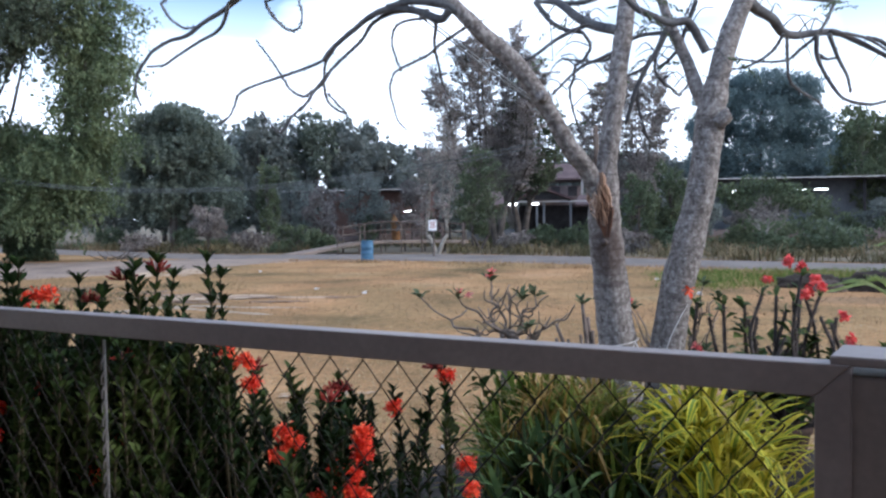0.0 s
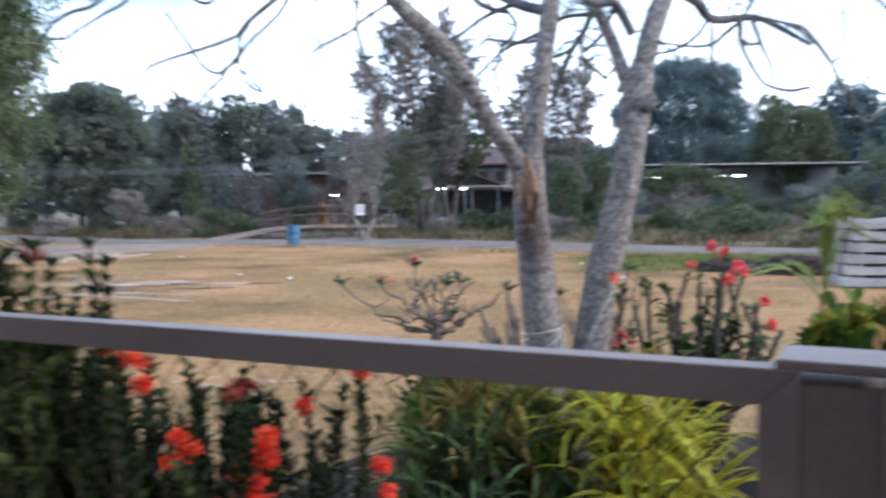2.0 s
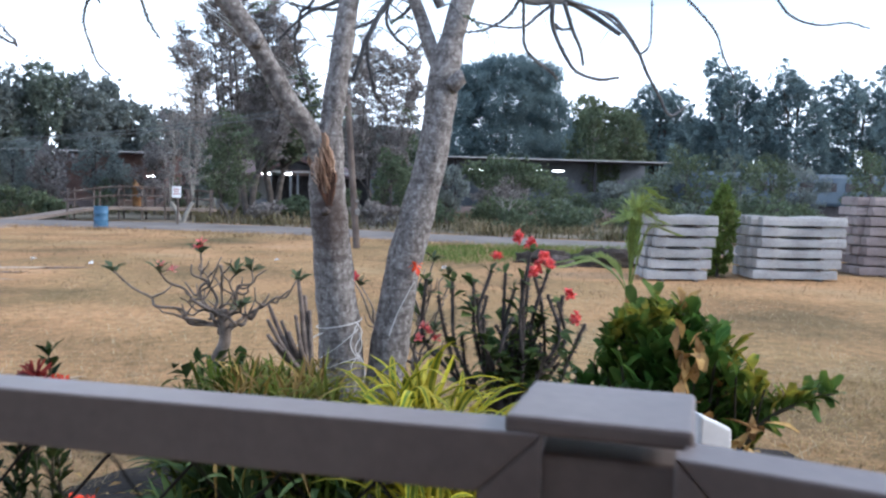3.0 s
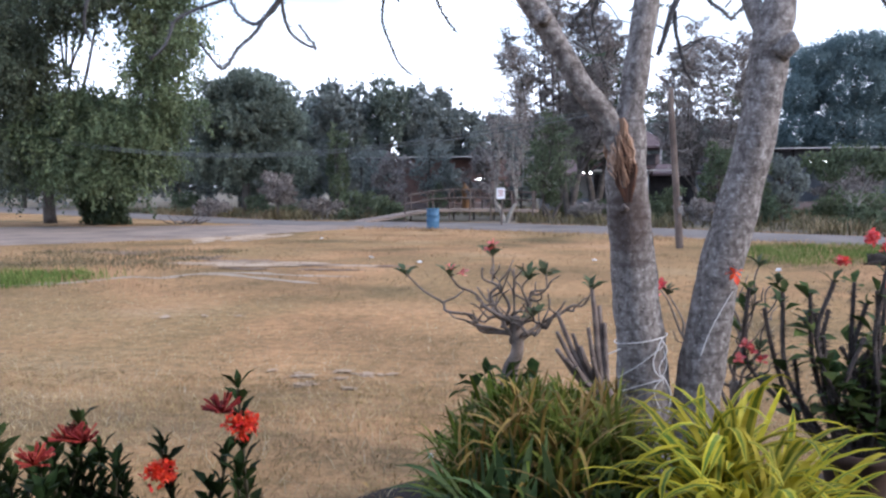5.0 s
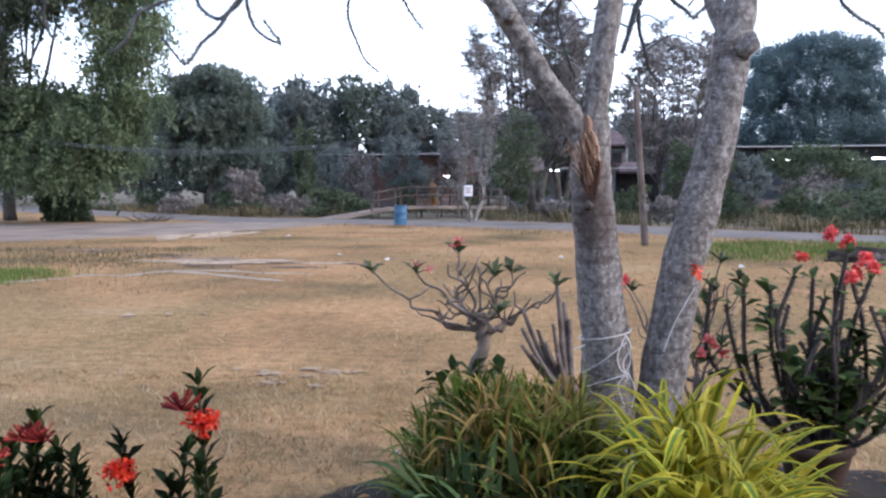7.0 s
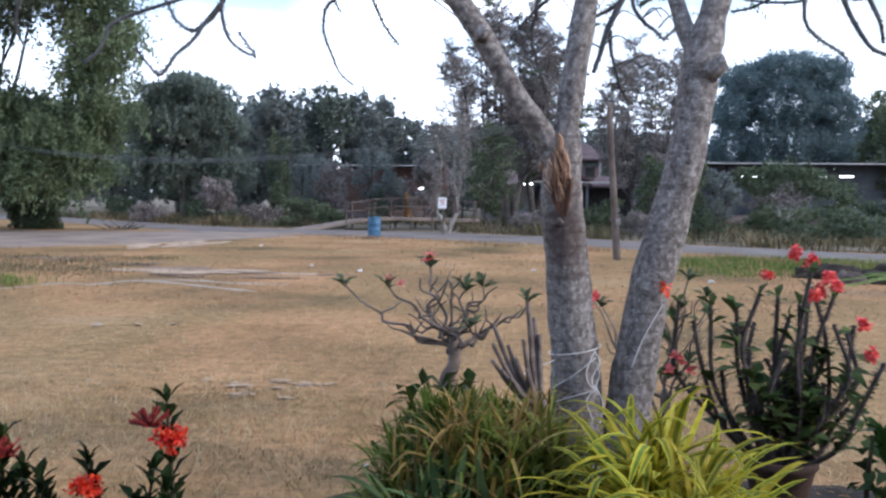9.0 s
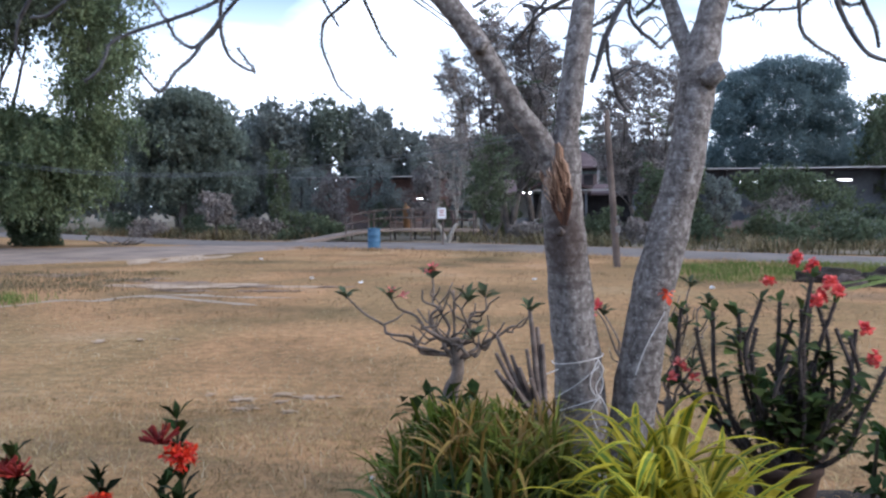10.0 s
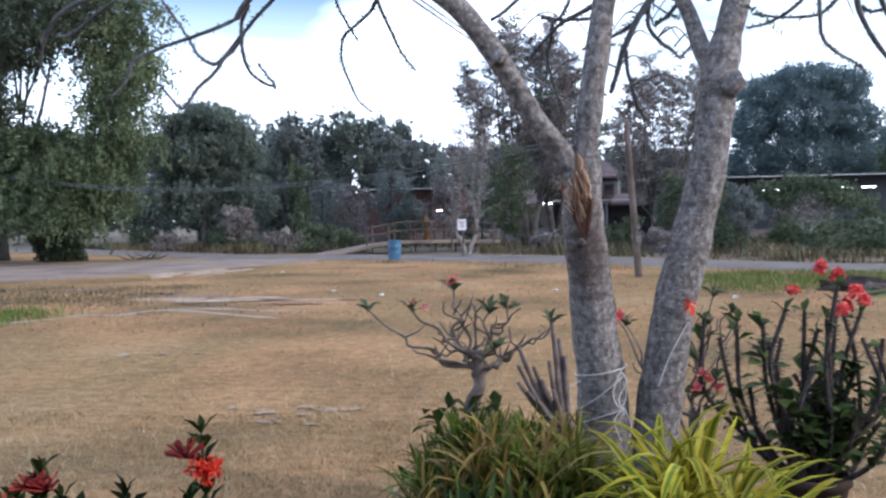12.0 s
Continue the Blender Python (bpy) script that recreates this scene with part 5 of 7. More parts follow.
# ---- broad-leaved bush by the gate ----
rng = random.Random(88)
croton = thing("croton_bush", "dense yellow-green broad-leaved bush with dead brown leaves", "bush")
stems = bmesh.new()
live, dead = [], []
cb = Vector((2.66, 4.5, gz(2.66, 4.5)))
for k in range(150):
    a, u = rng.uniform(0, 2 * math.pi), math.sqrt(rng.random())
    r = 0.44 * u
    dome = (1.42 if math.cos(a) < 0.3 else 1.33) - cb.z
    tip = cb + Vector((r * math.cos(a), 0.75 * r * math.sin(a), dome * (1 - 0.38 * u ** 2.2) * rng.uniform(0.86, 1.0)))
    if u > 0.75 and rng.random() < 0.6:
        tip.z = cb.z + rng.uniform(0.25, 0.6) * dome
    mid = cb.lerp(tip, 0.6) + Vector((0.06 * math.cos(a), 0.06 * math.sin(a), -0.03))
    limb(stems, [cb + Vector((0.05 * math.cos(a), 0.05 * math.sin(a), -0.02)), mid, tip], 0.012, 0.006, 5, 4)
    withered = abs(tip.x - cb.x - 0.08) < 0.09 and rng.random() < 0.35
    for j in range(15):
        p = mid.lerp(tip, 0.25 + 0.75 * j / 14)
        b = rng.uniform(0, 2 * math.pi)
        d = Vector((0.62 * math.cos(b), 0.62 * math.sin(b), rng.uniform(0.55, 1.2))).normalized()
        (dead if withered and rng.random() < 0.4 else live).append((p, d * rng.uniform(0.085, 0.135)))
for k in range(34):
    z = rng.uniform(0.35, 0.92)
    p = cb + Vector((-0.09 + rng.gauss(0, 0.03), -0.40 + 0.12 * z + rng.uniform(-0.03, 0.03), z))
    dead.append((p, Vector((rng.uniform(-0.4, 0.4), -0.3, rng.uniform(-1, 0.9))).normalized() * rng.uniform(0.09, 0.15)))
for k in range(22):
    p = cb + Vector((rng.gauss(0.08, 0.07), -0.40 + rng.uniform(-0.06, 0.1), rng.uniform(0.2, 0.52)))
    dead.append((p, Vector((rng.uniform(-0.5, 0.5), -0.3, rng.uniform(-1, 0.6))).normalized() * rng.uniform(0.08, 0.15)))
for k in range(20):
    tip = cb + Vector((rng.uniform(0.10, 0.36), rng.uniform(-0.3, 0.05), rng.uniform(0.3, 0.68)))
    s = cb + Vector((0.12, -0.1, 0.05))
    limb(stems, [s, s.lerp(tip, 0.5) + Vector((0.05, -0.02, -0.03)), tip], 0.01, 0.005, 5, 4)
    for j in range(11):
        b = rng.uniform(0, 2 * math.pi)
        live.append((s.lerp(tip, 0.5 + 0.5 * j / 10), Vector((0.6 * math.cos(b), 0.6 * math.sin(b), rng.uniform(0.5, 1.2))).normalized() * rng.uniform(0.085, 0.13)))
arm = curve_points([cb + Vector((0.1, -0.15, 0.1)), cb + Vector((0.30, -0.25, 0.42)), cb + Vector((0.48, -0.28, 0.53)), cb + Vector((0.66, -0.28, 0.57))], 8)
limb(stems, arm, 0.014, 0.006, 5, 2)
for k in range(60):
    p = arm[int((0.35 + 0.65 * k / 60) * (len(arm) - 1))]
    live.append((p, Vector((rng.uniform(-0.3, 0.8), rng.uniform(-0.6, 0.6), rng.uniform(-0.5, 0.9))).normalized() * rng.uniform(0.08, 0.12)))
tagged(part("stem_tangle", stems, STEM, croton, "thin woody stems"), kind="stuff")
broad_leaves("leaves", live, 0.46, CROTON, croton, "glossy yellow-green leaves", 3, 0.55)
broad_leaves("dead_leaves", dead, 0.42, DEAD_LEAF, croton, "dry brown hanging leaves", 4, 0.3)
pads = thing("jade_plant", "small dark green plant with rounded thick leaves", "plant")
specs = []
for k in range(46):
    p = Vector((2.15 + rng.gauss(0, 0.045), 4.42 + rng.gauss(0, 0.05), rng.uniform(gz(2.1, 4.4) + 0.1, 1.10)))
    specs.append((p, Vector((rng.uniform(-0.8, 0.8), rng.uniform(-0.8, 0.4), rng.uniform(0.2, 1))).normalized() * rng.uniform(0.05, 0.085)))
broad_leaves("leaves", specs, 0.75, CROTON_DARK, pads, "rounded thick leaves", 8, 0.6)
bm = bmesh.new()
limb(bm, [(2.15, 4.42, gz(2.15, 4.42) - 0.02), (2.14, 4.42, 0.85), (2.15, 4.41, 1.08)], 0.012, 0.006, 6, 4)
part("stem", bm, STEM, pads)


# ---- ixora hedge behind the fence ----
def ixora_cluster(c, rng, parent, bud=False, size=0.030):
    c = Vector(c)
    if bud:
        bm = bmesh.new()
        for _ in range(34):
            d = Vector((rng.uniform(-1, 1), rng.uniform(-1, 1), rng.uniform(0.1, 1.2))).normalized()
            tube(bm, [c, c + d * size * rng.uniform(0.7, 1.1)], [0.0012, 0.0022], 4)
        return part("bud_head", bm, IXORA_BUD, parent, "dark red cluster of slender buds")
    specs = []
    for _ in range(60):
        d = Vector((rng.uniform(-1, 1), rng.uniform(-1, 1), rng.uniform(-0.7, 1))).normalized()
        p = c + Vector((d.x, d.y, d.z * 0.8)) * size * rng.uniform(0.75, 1.05)
        specs += rosette(p, d, 4, 0.0115, rng)
    return broad_leaves("flower_head", specs, 0.6, IXORA_RED, parent, "round cluster of orange-red flowers", 2)


def ixora_bush(label, base, tips, flowers, buds, seed, leaf=0.052, fill=0, ceiling=1.6):
    """A bush of upright shoots with paired leaves. fill: further shoots low in the bush."""
    rng = random.Random(seed)
    t = thing("ixora_bush", label, "bush", group="ixora hedge")
    stems, leaves = bmesh.new(), []
    b = Vector(base)
    lo, hi = [min(p[i] for p in tips) for i in range(3)], [max(p[i] for p in tips) for i in range(3)]
    shoots = [Vector(p) for p in tips]
    for _ in range(fill):
        shoots.append(Vector((rng.uniform(lo[0], hi[0]), rng.uniform(lo[1] - 0.1, hi[1] + 0.15), b.z + rng.uniform(0.25, 1.0) * (ceiling - b.z))))
    for q in shoots:
        s = b + Vector(((q.x - b.x) * rng.uniform(0.3, 0.8), (q.y - b.y) * 0.6, 0.0))
        m = s.lerp(q, 0.6) + Vector((rng.uniform(-0.05, 0.05), rng.uniform(-0.05, 0.05), 0))
        line = limb(stems, [s, m, q], 0.006, 0.0028, 5, 16)
        way = (line[-1] - line[-3]).normalized()
        turn = rng.uniform(0, math.pi)
        total = (q - s).length
        count = int(min(34, total / 0.019))
        for k in range(count):
            p = line[max(0, len(line) - 1 - int(k * 0.018 / total * len(line)))]
            turn += math.pi / 2 + rng.uniform(-0.3, 0.3)
            for side in (0, math.pi):
                d = Vector((math.cos(turn + side), math.sin(turn + side), rng.uniform(0.7, 1.9))).normalized()
                leaves.append((p, d * leaf * rng.uniform(0.7, 1.2)))
        leaves.append((q, way * leaf * 0.8))
    tagged(part("stem_tangle", stems, STEM, t, "thin woody stems"), kind="stuff")
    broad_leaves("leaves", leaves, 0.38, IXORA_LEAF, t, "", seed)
    for f in flowers:
        ixora_cluster(f, rng, t)
    for f in buds:
        ixora_cluster(f, rng, t, True, 0.036)
    return t


rng = random.Random(61)
for i, (x0, x1, y0, y1) in enumerate(((-2.1, -1.45, 2.55, 3.3), (-1.5, -0.95, 2.5, 3.2), (-1.0, -0.55, 2.45, 3.1), (-0.66, -0.16, 2.28, 2.58))):
    tips = [(rng.uniform(x0, x1), rng.uniform(y0, y1), rng.uniform(1.52, 1.67)) for _ in range(26)]
    if i == 3:
        tips += [(-0.59, 2.3, 1.82), (-0.62, 2.32, 1.78), (-0.44, 2.3, 1.78), (-0.38, 2.3, 1.75), (-0.30, 2.3, 1.81), (-0.24, 2.3, 1.83), (-0.22, 2.34, 1.79), (-0.33, 2.32, 1.79), (-0.28, 2.28, 1.76)]
    if i == 2:
        tips += [(-0.72, 2.45, 1.80), (-0.80, 2.5, 1.78)]
    flowers = [(rng.uniform(x0, x1), y0 + rng.uniform(-0.02, 0.1), rng.uniform(1.0, 1.5)) for _ in range(5)]
    buds = []
    if i == 3:
        flowers = [(-0.67, 2.24, 1.45), (-0.64, 2.24, 1.43), (-0.42, 2.26, 1.36), (-0.40, 2.26, 1.33), (-0.60, 2.36, 1.745), (-0.565, 2.37, 1.75), (-0.38, 2.36, 1.38), (-0.56, 2.36, 1.52)]
        buds = [(-0.43, 2.34, 1.735), (-0.33, 2.3, 1.60), (-0.345, 2.33, 1.79), (-0.25, 2.31, 1.81)]
    ixora_bush("dense dark green ixora bush with orange-red flower clusters", ((x0 + x1) / 2, (y0 + y1) / 2, gz(0, 2.6)), tips, flowers, buds, 320 + i, fill=(160, 340, 420, 420)[i], leaf=0.042, ceiling=1.64)
ixora_bush("ixora bush with many orange-red flower clusters", (0.02, 2.55, gz(0, 2.6)),
           [(-0.12, 2.3, 1.83), (-0.10, 2.33, 1.79), (-0.14, 2.5, 1.58), (-0.08, 2.5, 1.54), (-0.01, 2.6, 1.51), (0.06, 2.65, 1.42), (0.11, 2.68, 1.42), (0.09, 2.65, 1.40), (0.02, 2.6, 1.44), (0.14, 2.7, 1.42), (0.17, 2.7, 1.40), (0.05, 2.7, 1.42), (0.14, 2.55, 1.40), (-0.05, 2.4, 1.5), (-0.18, 2.4, 1.56), (0.2, 2.65, 1.40), (0.0, 2.5, 1.4), (0.06, 2.5, 1.36)],
           [(-0.056, 2.36, 1.586), (0.023, 2.36, 1.353), (0.119, 2.36, 1.244), (0.234, 2.36, 1.36), (0.234, 2.37, 1.41), (0.23, 2.36, 1.385), (0.17, 2.37, 1.32), (0.184, 2.36, 1.27), (0.22, 2.36, 1.26), (0.04, 2.36, 1.41), (0.06, 2.37, 1.38), (0.14, 2.36, 1.23), (-0.101, 2.36, 1.221), (-0.04, 2.36, 1.53), (-0.12, 2.38, 1.61), (0.21, 2.36, 1.31)], [(0.10, 2.58, 1.44), (-0.08, 2.5, 1.54)], 331, fill=230, leaf=0.042, ceiling=1.42)
ixora_bush("ixora shoots with an orange-red flower cluster", (0.34, 2.72, gz(0.3, 2.7)),
           [(0.395, 2.7, 1.545), (0.36, 2.72, 1.42), (0.41, 2.66, 1.41), (0.255, 2.7, 1.435), (0.10, 2.7, 1.47), (0.33, 2.72, 1.36)],
           [(0.41, 2.68, 1.49), (0.26, 2.68, 1.40), (0.465, 2.62, 1.26), (0.48, 2.6, 1.2)], [(0.375, 2.68, 1.51), (0.085, 2.69, 1.445), (0.115, 2.69, 1.445)], 332, fill=24, leaf=0.042, ceiling=1.3)

# dry leaves fallen on the soil of the bed
rng = random.Random(205)
fallen = []
for k in range(170):
    a, u = rng.uniform(0, 2 * math.pi), rng.uniform(0.55, 0.98)
    x, y = 1.8 + 2.2 * u * math.cos(a), 4.2 + 1.65 * u * math.sin(a)
    d = Vector((rng.uniform(-1, 1), rng.uniform(-1, 1), rng.uniform(0.0, 0.25))).normalized()
    fallen.append((Vector((x, y, gz(x, y) + 0.045)), d * rng.uniform(0.03, 0.075)))
litter = thing("fallen_leaves", "dry brown leaves scattered on the bed's soil", "leaves", kind="stuff")
broad_leaves("leaves", fallen, 0.4, DEAD_LEAF, litter, "", 12, 0.3)

# a white board end by the gate
slat = thing("white_slat", "upright white plastic slat standing by the gate", "slat")
bm = bmesh.new()
lean = [(1.600, 1.50), (1.665, 1.47), (1.690, gz(1.65, 2.3) - 0.02), (1.585, gz(1.65, 2.3) - 0.02)]
front = [bm.verts.new((x, 2.29, z)) for x, z in lean]
back = [bm.verts.new((x, 2.325, z)) for x, z in lean]
bm.faces.new(front)
bm.faces.new(back[::-1])
for k in range(4):
    bm.faces.new((front[k], back[k], back[(k + 1) % 4], front[(k + 1) % 4]))
bmesh.ops.recalc_face_normals(bm, faces=bm.faces)
bmesh.ops.bevel(bm, geom=bm.edges[:], offset=0.006, segments=2, affect="EDGES", profile=0.5)
part("board", bm, WHITE, slat)

rng = random.Random(97)
foot = thing("leafy_weed", "low broad-leaved green weed at the foot of the desert rose", "plant")
specs = []
for k in range(90):
    x, y = 0.5 + rng.gauss(0, 0.10), 5.45 + rng.gauss(0, 0.12)
    specs.append((Vector((x, y, gz(x, y) + rng.uniform(0.05, 0.52))), Vector((rng.uniform(-1, 1), rng.uniform(-1, 0.3), rng.uniform(0, 0.9))).normalized() * rng.uniform(0.08, 0.15)))
broad_leaves("leaves", specs, 0.5, CROTON_DARK, foot, "", 9)
bm = bmesh.new()
limb(bm, [(0.5, 5.45, gz(0.5, 5.45) - 0.03), (0.49, 5.45, 0.7), (0.51, 5.46, 0.95)], 0.012, 0.005, 6, 4)
part("stem", bm, STEM, foot)


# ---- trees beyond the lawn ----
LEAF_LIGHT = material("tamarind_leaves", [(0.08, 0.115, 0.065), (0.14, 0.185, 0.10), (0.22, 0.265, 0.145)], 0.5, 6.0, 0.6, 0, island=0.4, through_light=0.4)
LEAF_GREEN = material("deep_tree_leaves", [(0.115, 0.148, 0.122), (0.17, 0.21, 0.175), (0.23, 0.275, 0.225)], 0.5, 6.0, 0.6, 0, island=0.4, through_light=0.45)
# Shaded copy of the tamarind leaves: the backlit crown is painted darker.
LEAF_SHADE = material("shaded_tamarind_leaves", [(0.05, 0.07, 0.05), (0.085, 0.11, 0.075), (0.13, 0.16, 0.10)], 0.5, 6.0, 0.6, 0, island=0.4, through_light=0.3)
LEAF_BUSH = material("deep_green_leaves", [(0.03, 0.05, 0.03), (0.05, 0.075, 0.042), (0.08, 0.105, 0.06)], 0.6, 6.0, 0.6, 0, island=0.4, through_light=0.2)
# Blue-green shift: the haze over these far trees is put into the colour.
LEAF_HAZE_BLUE = material("haze_blue_leaves", [(0.115, 0.17, 0.185), (0.165, 0.235, 0.25), (0.215, 0.295, 0.31)], 0.5, 6.0, 0.7, 0, island=0.15, through_light=0.5)
# a spreading tamarind at the side of the track, hanging low
tree("spreading_tree", "large spreading tree with drooping green foliage", (-25.4, 42.4, 0), 8, [
    (-19.4, 38, 10.2, 2.3, 2.4, 1.7), (-19.0, 37.6, 8.3, 2.1, 2.2, 1.6), (-19.2, 37.6, 6.5, 1.9, 2.0, 1.5), (-20.0, 37.8, 4.9, 2.0, 2.0, 1.5), (-18.6, 37.8, 12.0, 2.2, 2, 1.3),
    (-20.0, 37.6, 3.2, 1.7, 1.8, 1.0), (-21.6, 37.4, 4.4, 2.3, 2.2, 1.7), (-23.4, 37.6, 4.2, 2.2, 2, 1.6), (-21.8, 37.2, 2.9, 2.2, 1.8, 0.9), (-25.4, 38, 4.8, 2.2, 2, 1.9), (-22.4, 38, 5.9, 1.9, 1.8, 1.1), (-23.8, 37.4, 2.9, 2.0, 1.8, 0.9)], 54000, 0.2, LEAF_LIGHT, trunk=0.34, seed=3, droop=1.0, lumps=6, spray=(26, 1.1))
tree("spreading_tree", "tall tree with backlit-dark leaves whose boughs reach over the track", (-28.6, 42.5, 0), 9, [
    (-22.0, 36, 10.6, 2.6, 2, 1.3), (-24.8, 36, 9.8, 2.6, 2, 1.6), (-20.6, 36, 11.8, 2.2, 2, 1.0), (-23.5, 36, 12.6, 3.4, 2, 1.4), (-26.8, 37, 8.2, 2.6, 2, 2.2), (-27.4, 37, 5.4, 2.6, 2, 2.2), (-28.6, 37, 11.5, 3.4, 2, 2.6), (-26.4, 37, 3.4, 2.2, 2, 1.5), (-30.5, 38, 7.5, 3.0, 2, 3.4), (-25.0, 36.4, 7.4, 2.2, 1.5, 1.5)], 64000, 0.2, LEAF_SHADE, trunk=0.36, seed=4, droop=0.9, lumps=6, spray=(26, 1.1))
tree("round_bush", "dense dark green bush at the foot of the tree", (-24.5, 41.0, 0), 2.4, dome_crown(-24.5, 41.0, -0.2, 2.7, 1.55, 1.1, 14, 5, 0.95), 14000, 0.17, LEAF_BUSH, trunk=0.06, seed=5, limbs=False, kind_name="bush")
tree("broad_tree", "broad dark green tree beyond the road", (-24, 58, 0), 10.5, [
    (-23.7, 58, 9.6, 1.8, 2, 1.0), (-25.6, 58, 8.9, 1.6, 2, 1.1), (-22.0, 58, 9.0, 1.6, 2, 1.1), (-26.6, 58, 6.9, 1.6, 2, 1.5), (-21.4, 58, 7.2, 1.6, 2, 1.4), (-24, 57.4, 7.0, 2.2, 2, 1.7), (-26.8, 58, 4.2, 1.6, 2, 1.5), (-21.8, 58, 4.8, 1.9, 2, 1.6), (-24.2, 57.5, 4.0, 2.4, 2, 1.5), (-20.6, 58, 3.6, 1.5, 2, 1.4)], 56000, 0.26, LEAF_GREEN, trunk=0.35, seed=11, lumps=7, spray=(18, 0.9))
random.seed(21)
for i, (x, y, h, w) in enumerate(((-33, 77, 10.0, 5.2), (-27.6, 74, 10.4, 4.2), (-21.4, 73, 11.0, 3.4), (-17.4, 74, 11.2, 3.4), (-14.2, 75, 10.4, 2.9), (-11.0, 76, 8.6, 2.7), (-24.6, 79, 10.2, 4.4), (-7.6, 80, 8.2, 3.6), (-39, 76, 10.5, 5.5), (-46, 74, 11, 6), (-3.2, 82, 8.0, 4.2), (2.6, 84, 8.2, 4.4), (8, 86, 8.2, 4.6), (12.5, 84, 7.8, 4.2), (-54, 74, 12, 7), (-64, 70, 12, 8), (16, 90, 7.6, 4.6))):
    tree("woodland_tree", "dark green tree in the wood behind the field", (x, y, 0), h, dome_crown(x, y, 0.9, h + 0.6, w, 2.8, 18, 30 + i, 0.8), 24000, 0.32, LEAF_HAZE if i % 3 else LEAF_GREEN, trunk=0.24, seed=40 + i, ragged=0.4, shell=0.75, lumps=4)
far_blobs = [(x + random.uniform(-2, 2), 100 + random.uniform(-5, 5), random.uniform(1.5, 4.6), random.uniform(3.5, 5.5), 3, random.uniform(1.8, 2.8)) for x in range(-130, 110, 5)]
woods = new("far_woods", leaf_mesh("far_woods", cloud_points(far_blobs, 60000, 77, 0.3, 0.3), 0.7, 0.4, LEAF_HAZE, 78, 0.3))
tagged(woods, "far green woods along the horizon in haze-paled leaves", "woods", kind="stuff")
# small trees and shrubs between road and wood
for i, (x, y, h, w, mat) in enumerate(((-15.3, 52, 6.0, 0.8, LEAF_MID), (-18.0, 49, 2.9, 1.3, LEAF_GREY), (-9.6, 60, 3.4, 1.4, LEAF_HAZE), (-2.2, 49, 4.6, 1.1, LEAF_MID), (-14.6, 57, 4.8, 1.6, LEAF_HAZE), (-12.4, 55, 4.2, 1.3, LEAF_GREY), (-10.6, 58, 5.2, 1.5, LEAF_HAZE), (-6.6, 55, 4.6, 1.2, LEAF_GREY), (-4.2, 56, 5.6, 1.4, LEAF_HAZE), (9.4, 57, 4.4, 1.5, LEAF_HAZE), (16.4, 56, 3.2, 1.5, LEAF_GREY), (34.0, 53, 5.0, 1.8, LEAF_MID), (41.5, 53, 5.5, 2.2, LEAF_MID), (37.5, 55, 4.4, 2.0, LEAF_HAZE), (26.0, 50, 5.0, 1.8, LEAF_MID), (6.6, 44, 4.0, 1.2, LEAF_MID), (8.3, 45, 4.6, 1.1, LEAF_MID), (9.9, 46, 3.4, 1.3, LEAF_HAZE), (13.6, 50, 2.4, 1.4, LEAF_GREY), (20.8, 49, 2.6, 1.5, LEAF_HAZE))):
    tree("small_tree", "small slender tree on the grassy verge", (x, y, 0), h, dome_crown(x, y, 0.9, h, w, w, 10, 60 + i, 0.7), 4200, 0.17, mat, trunk=0.09, seed=70 + i, kind_name="tree")
# the tall feathery trees
feathery_tree("tall thin-leaved tree with upright grey branches", (-0.9, 52, 0), 17, (-4.5, 3.4), 14.2, 81, twigs=70, girth=0.26, low=2.6, leaf=0.17, leaflets=20)
feathery_tree("tall green tree with a thin feathery crown", (0.6, 55, 0), 10, (-2.4, 3.0), 11.0, 82, twigs=66, girth=0.26, low=2.6, leaf=0.22, mat=LEAF_MID, leaflets=13)
feathery_tree("tall thin-leaved tree with upright grey branches", (6.3, 48, 0), 11, (-2.7, 2.6), 11.0, 83, twigs=60, girth=0.16, low=1.8, leaf=0.17, mat=LEAF_GREY, leaflets=18)
feathery_tree("slender tree with three thin pale stems by the footbridge", (-3.7, 43.2, 0), 4, (-0.9, 0.9), 7.4, 84, twigs=40, girth=0.12, low=1.0, leaf=0.13, mat=LEAF_GREY, bark=PALE_BARK, deep=0.6)
feathery_tree("slender green tree on the ditch bank", (-1.7, 47.5, 0), 5, (-1.1, 1.1), 6.2, 85, twigs=36, girth=0.10, low=0.9, leaf=0.16, mat=LEAF_MID, deep=0.8)
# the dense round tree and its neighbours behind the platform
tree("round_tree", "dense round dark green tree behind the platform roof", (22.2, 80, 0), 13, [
    (22.4, 80, 13.6, 3.4, 3, 1.2), (18.9, 80, 12.4, 2.3, 3, 1.4), (25.6, 80, 12.8, 2.3, 3, 1.4), (17.9, 80, 9.6, 2.1, 3, 1.7), (26.4, 80, 9.8, 2.2, 3, 2.0), (22.0, 79, 10.2, 3.8, 3, 2.4), (18.0, 80, 6.4, 2.2, 3, 2.0), (26.4, 80, 6.4, 2.2, 3, 2.0), (22, 79, 6.4, 4.0, 3, 2.4), (22, 79, 3.6, 4.6, 3, 1.6)], 78000, 0.27, LEAF_HAZE_BLUE, trunk=0.4, seed=91, shell=0.5, ragged=0.15)
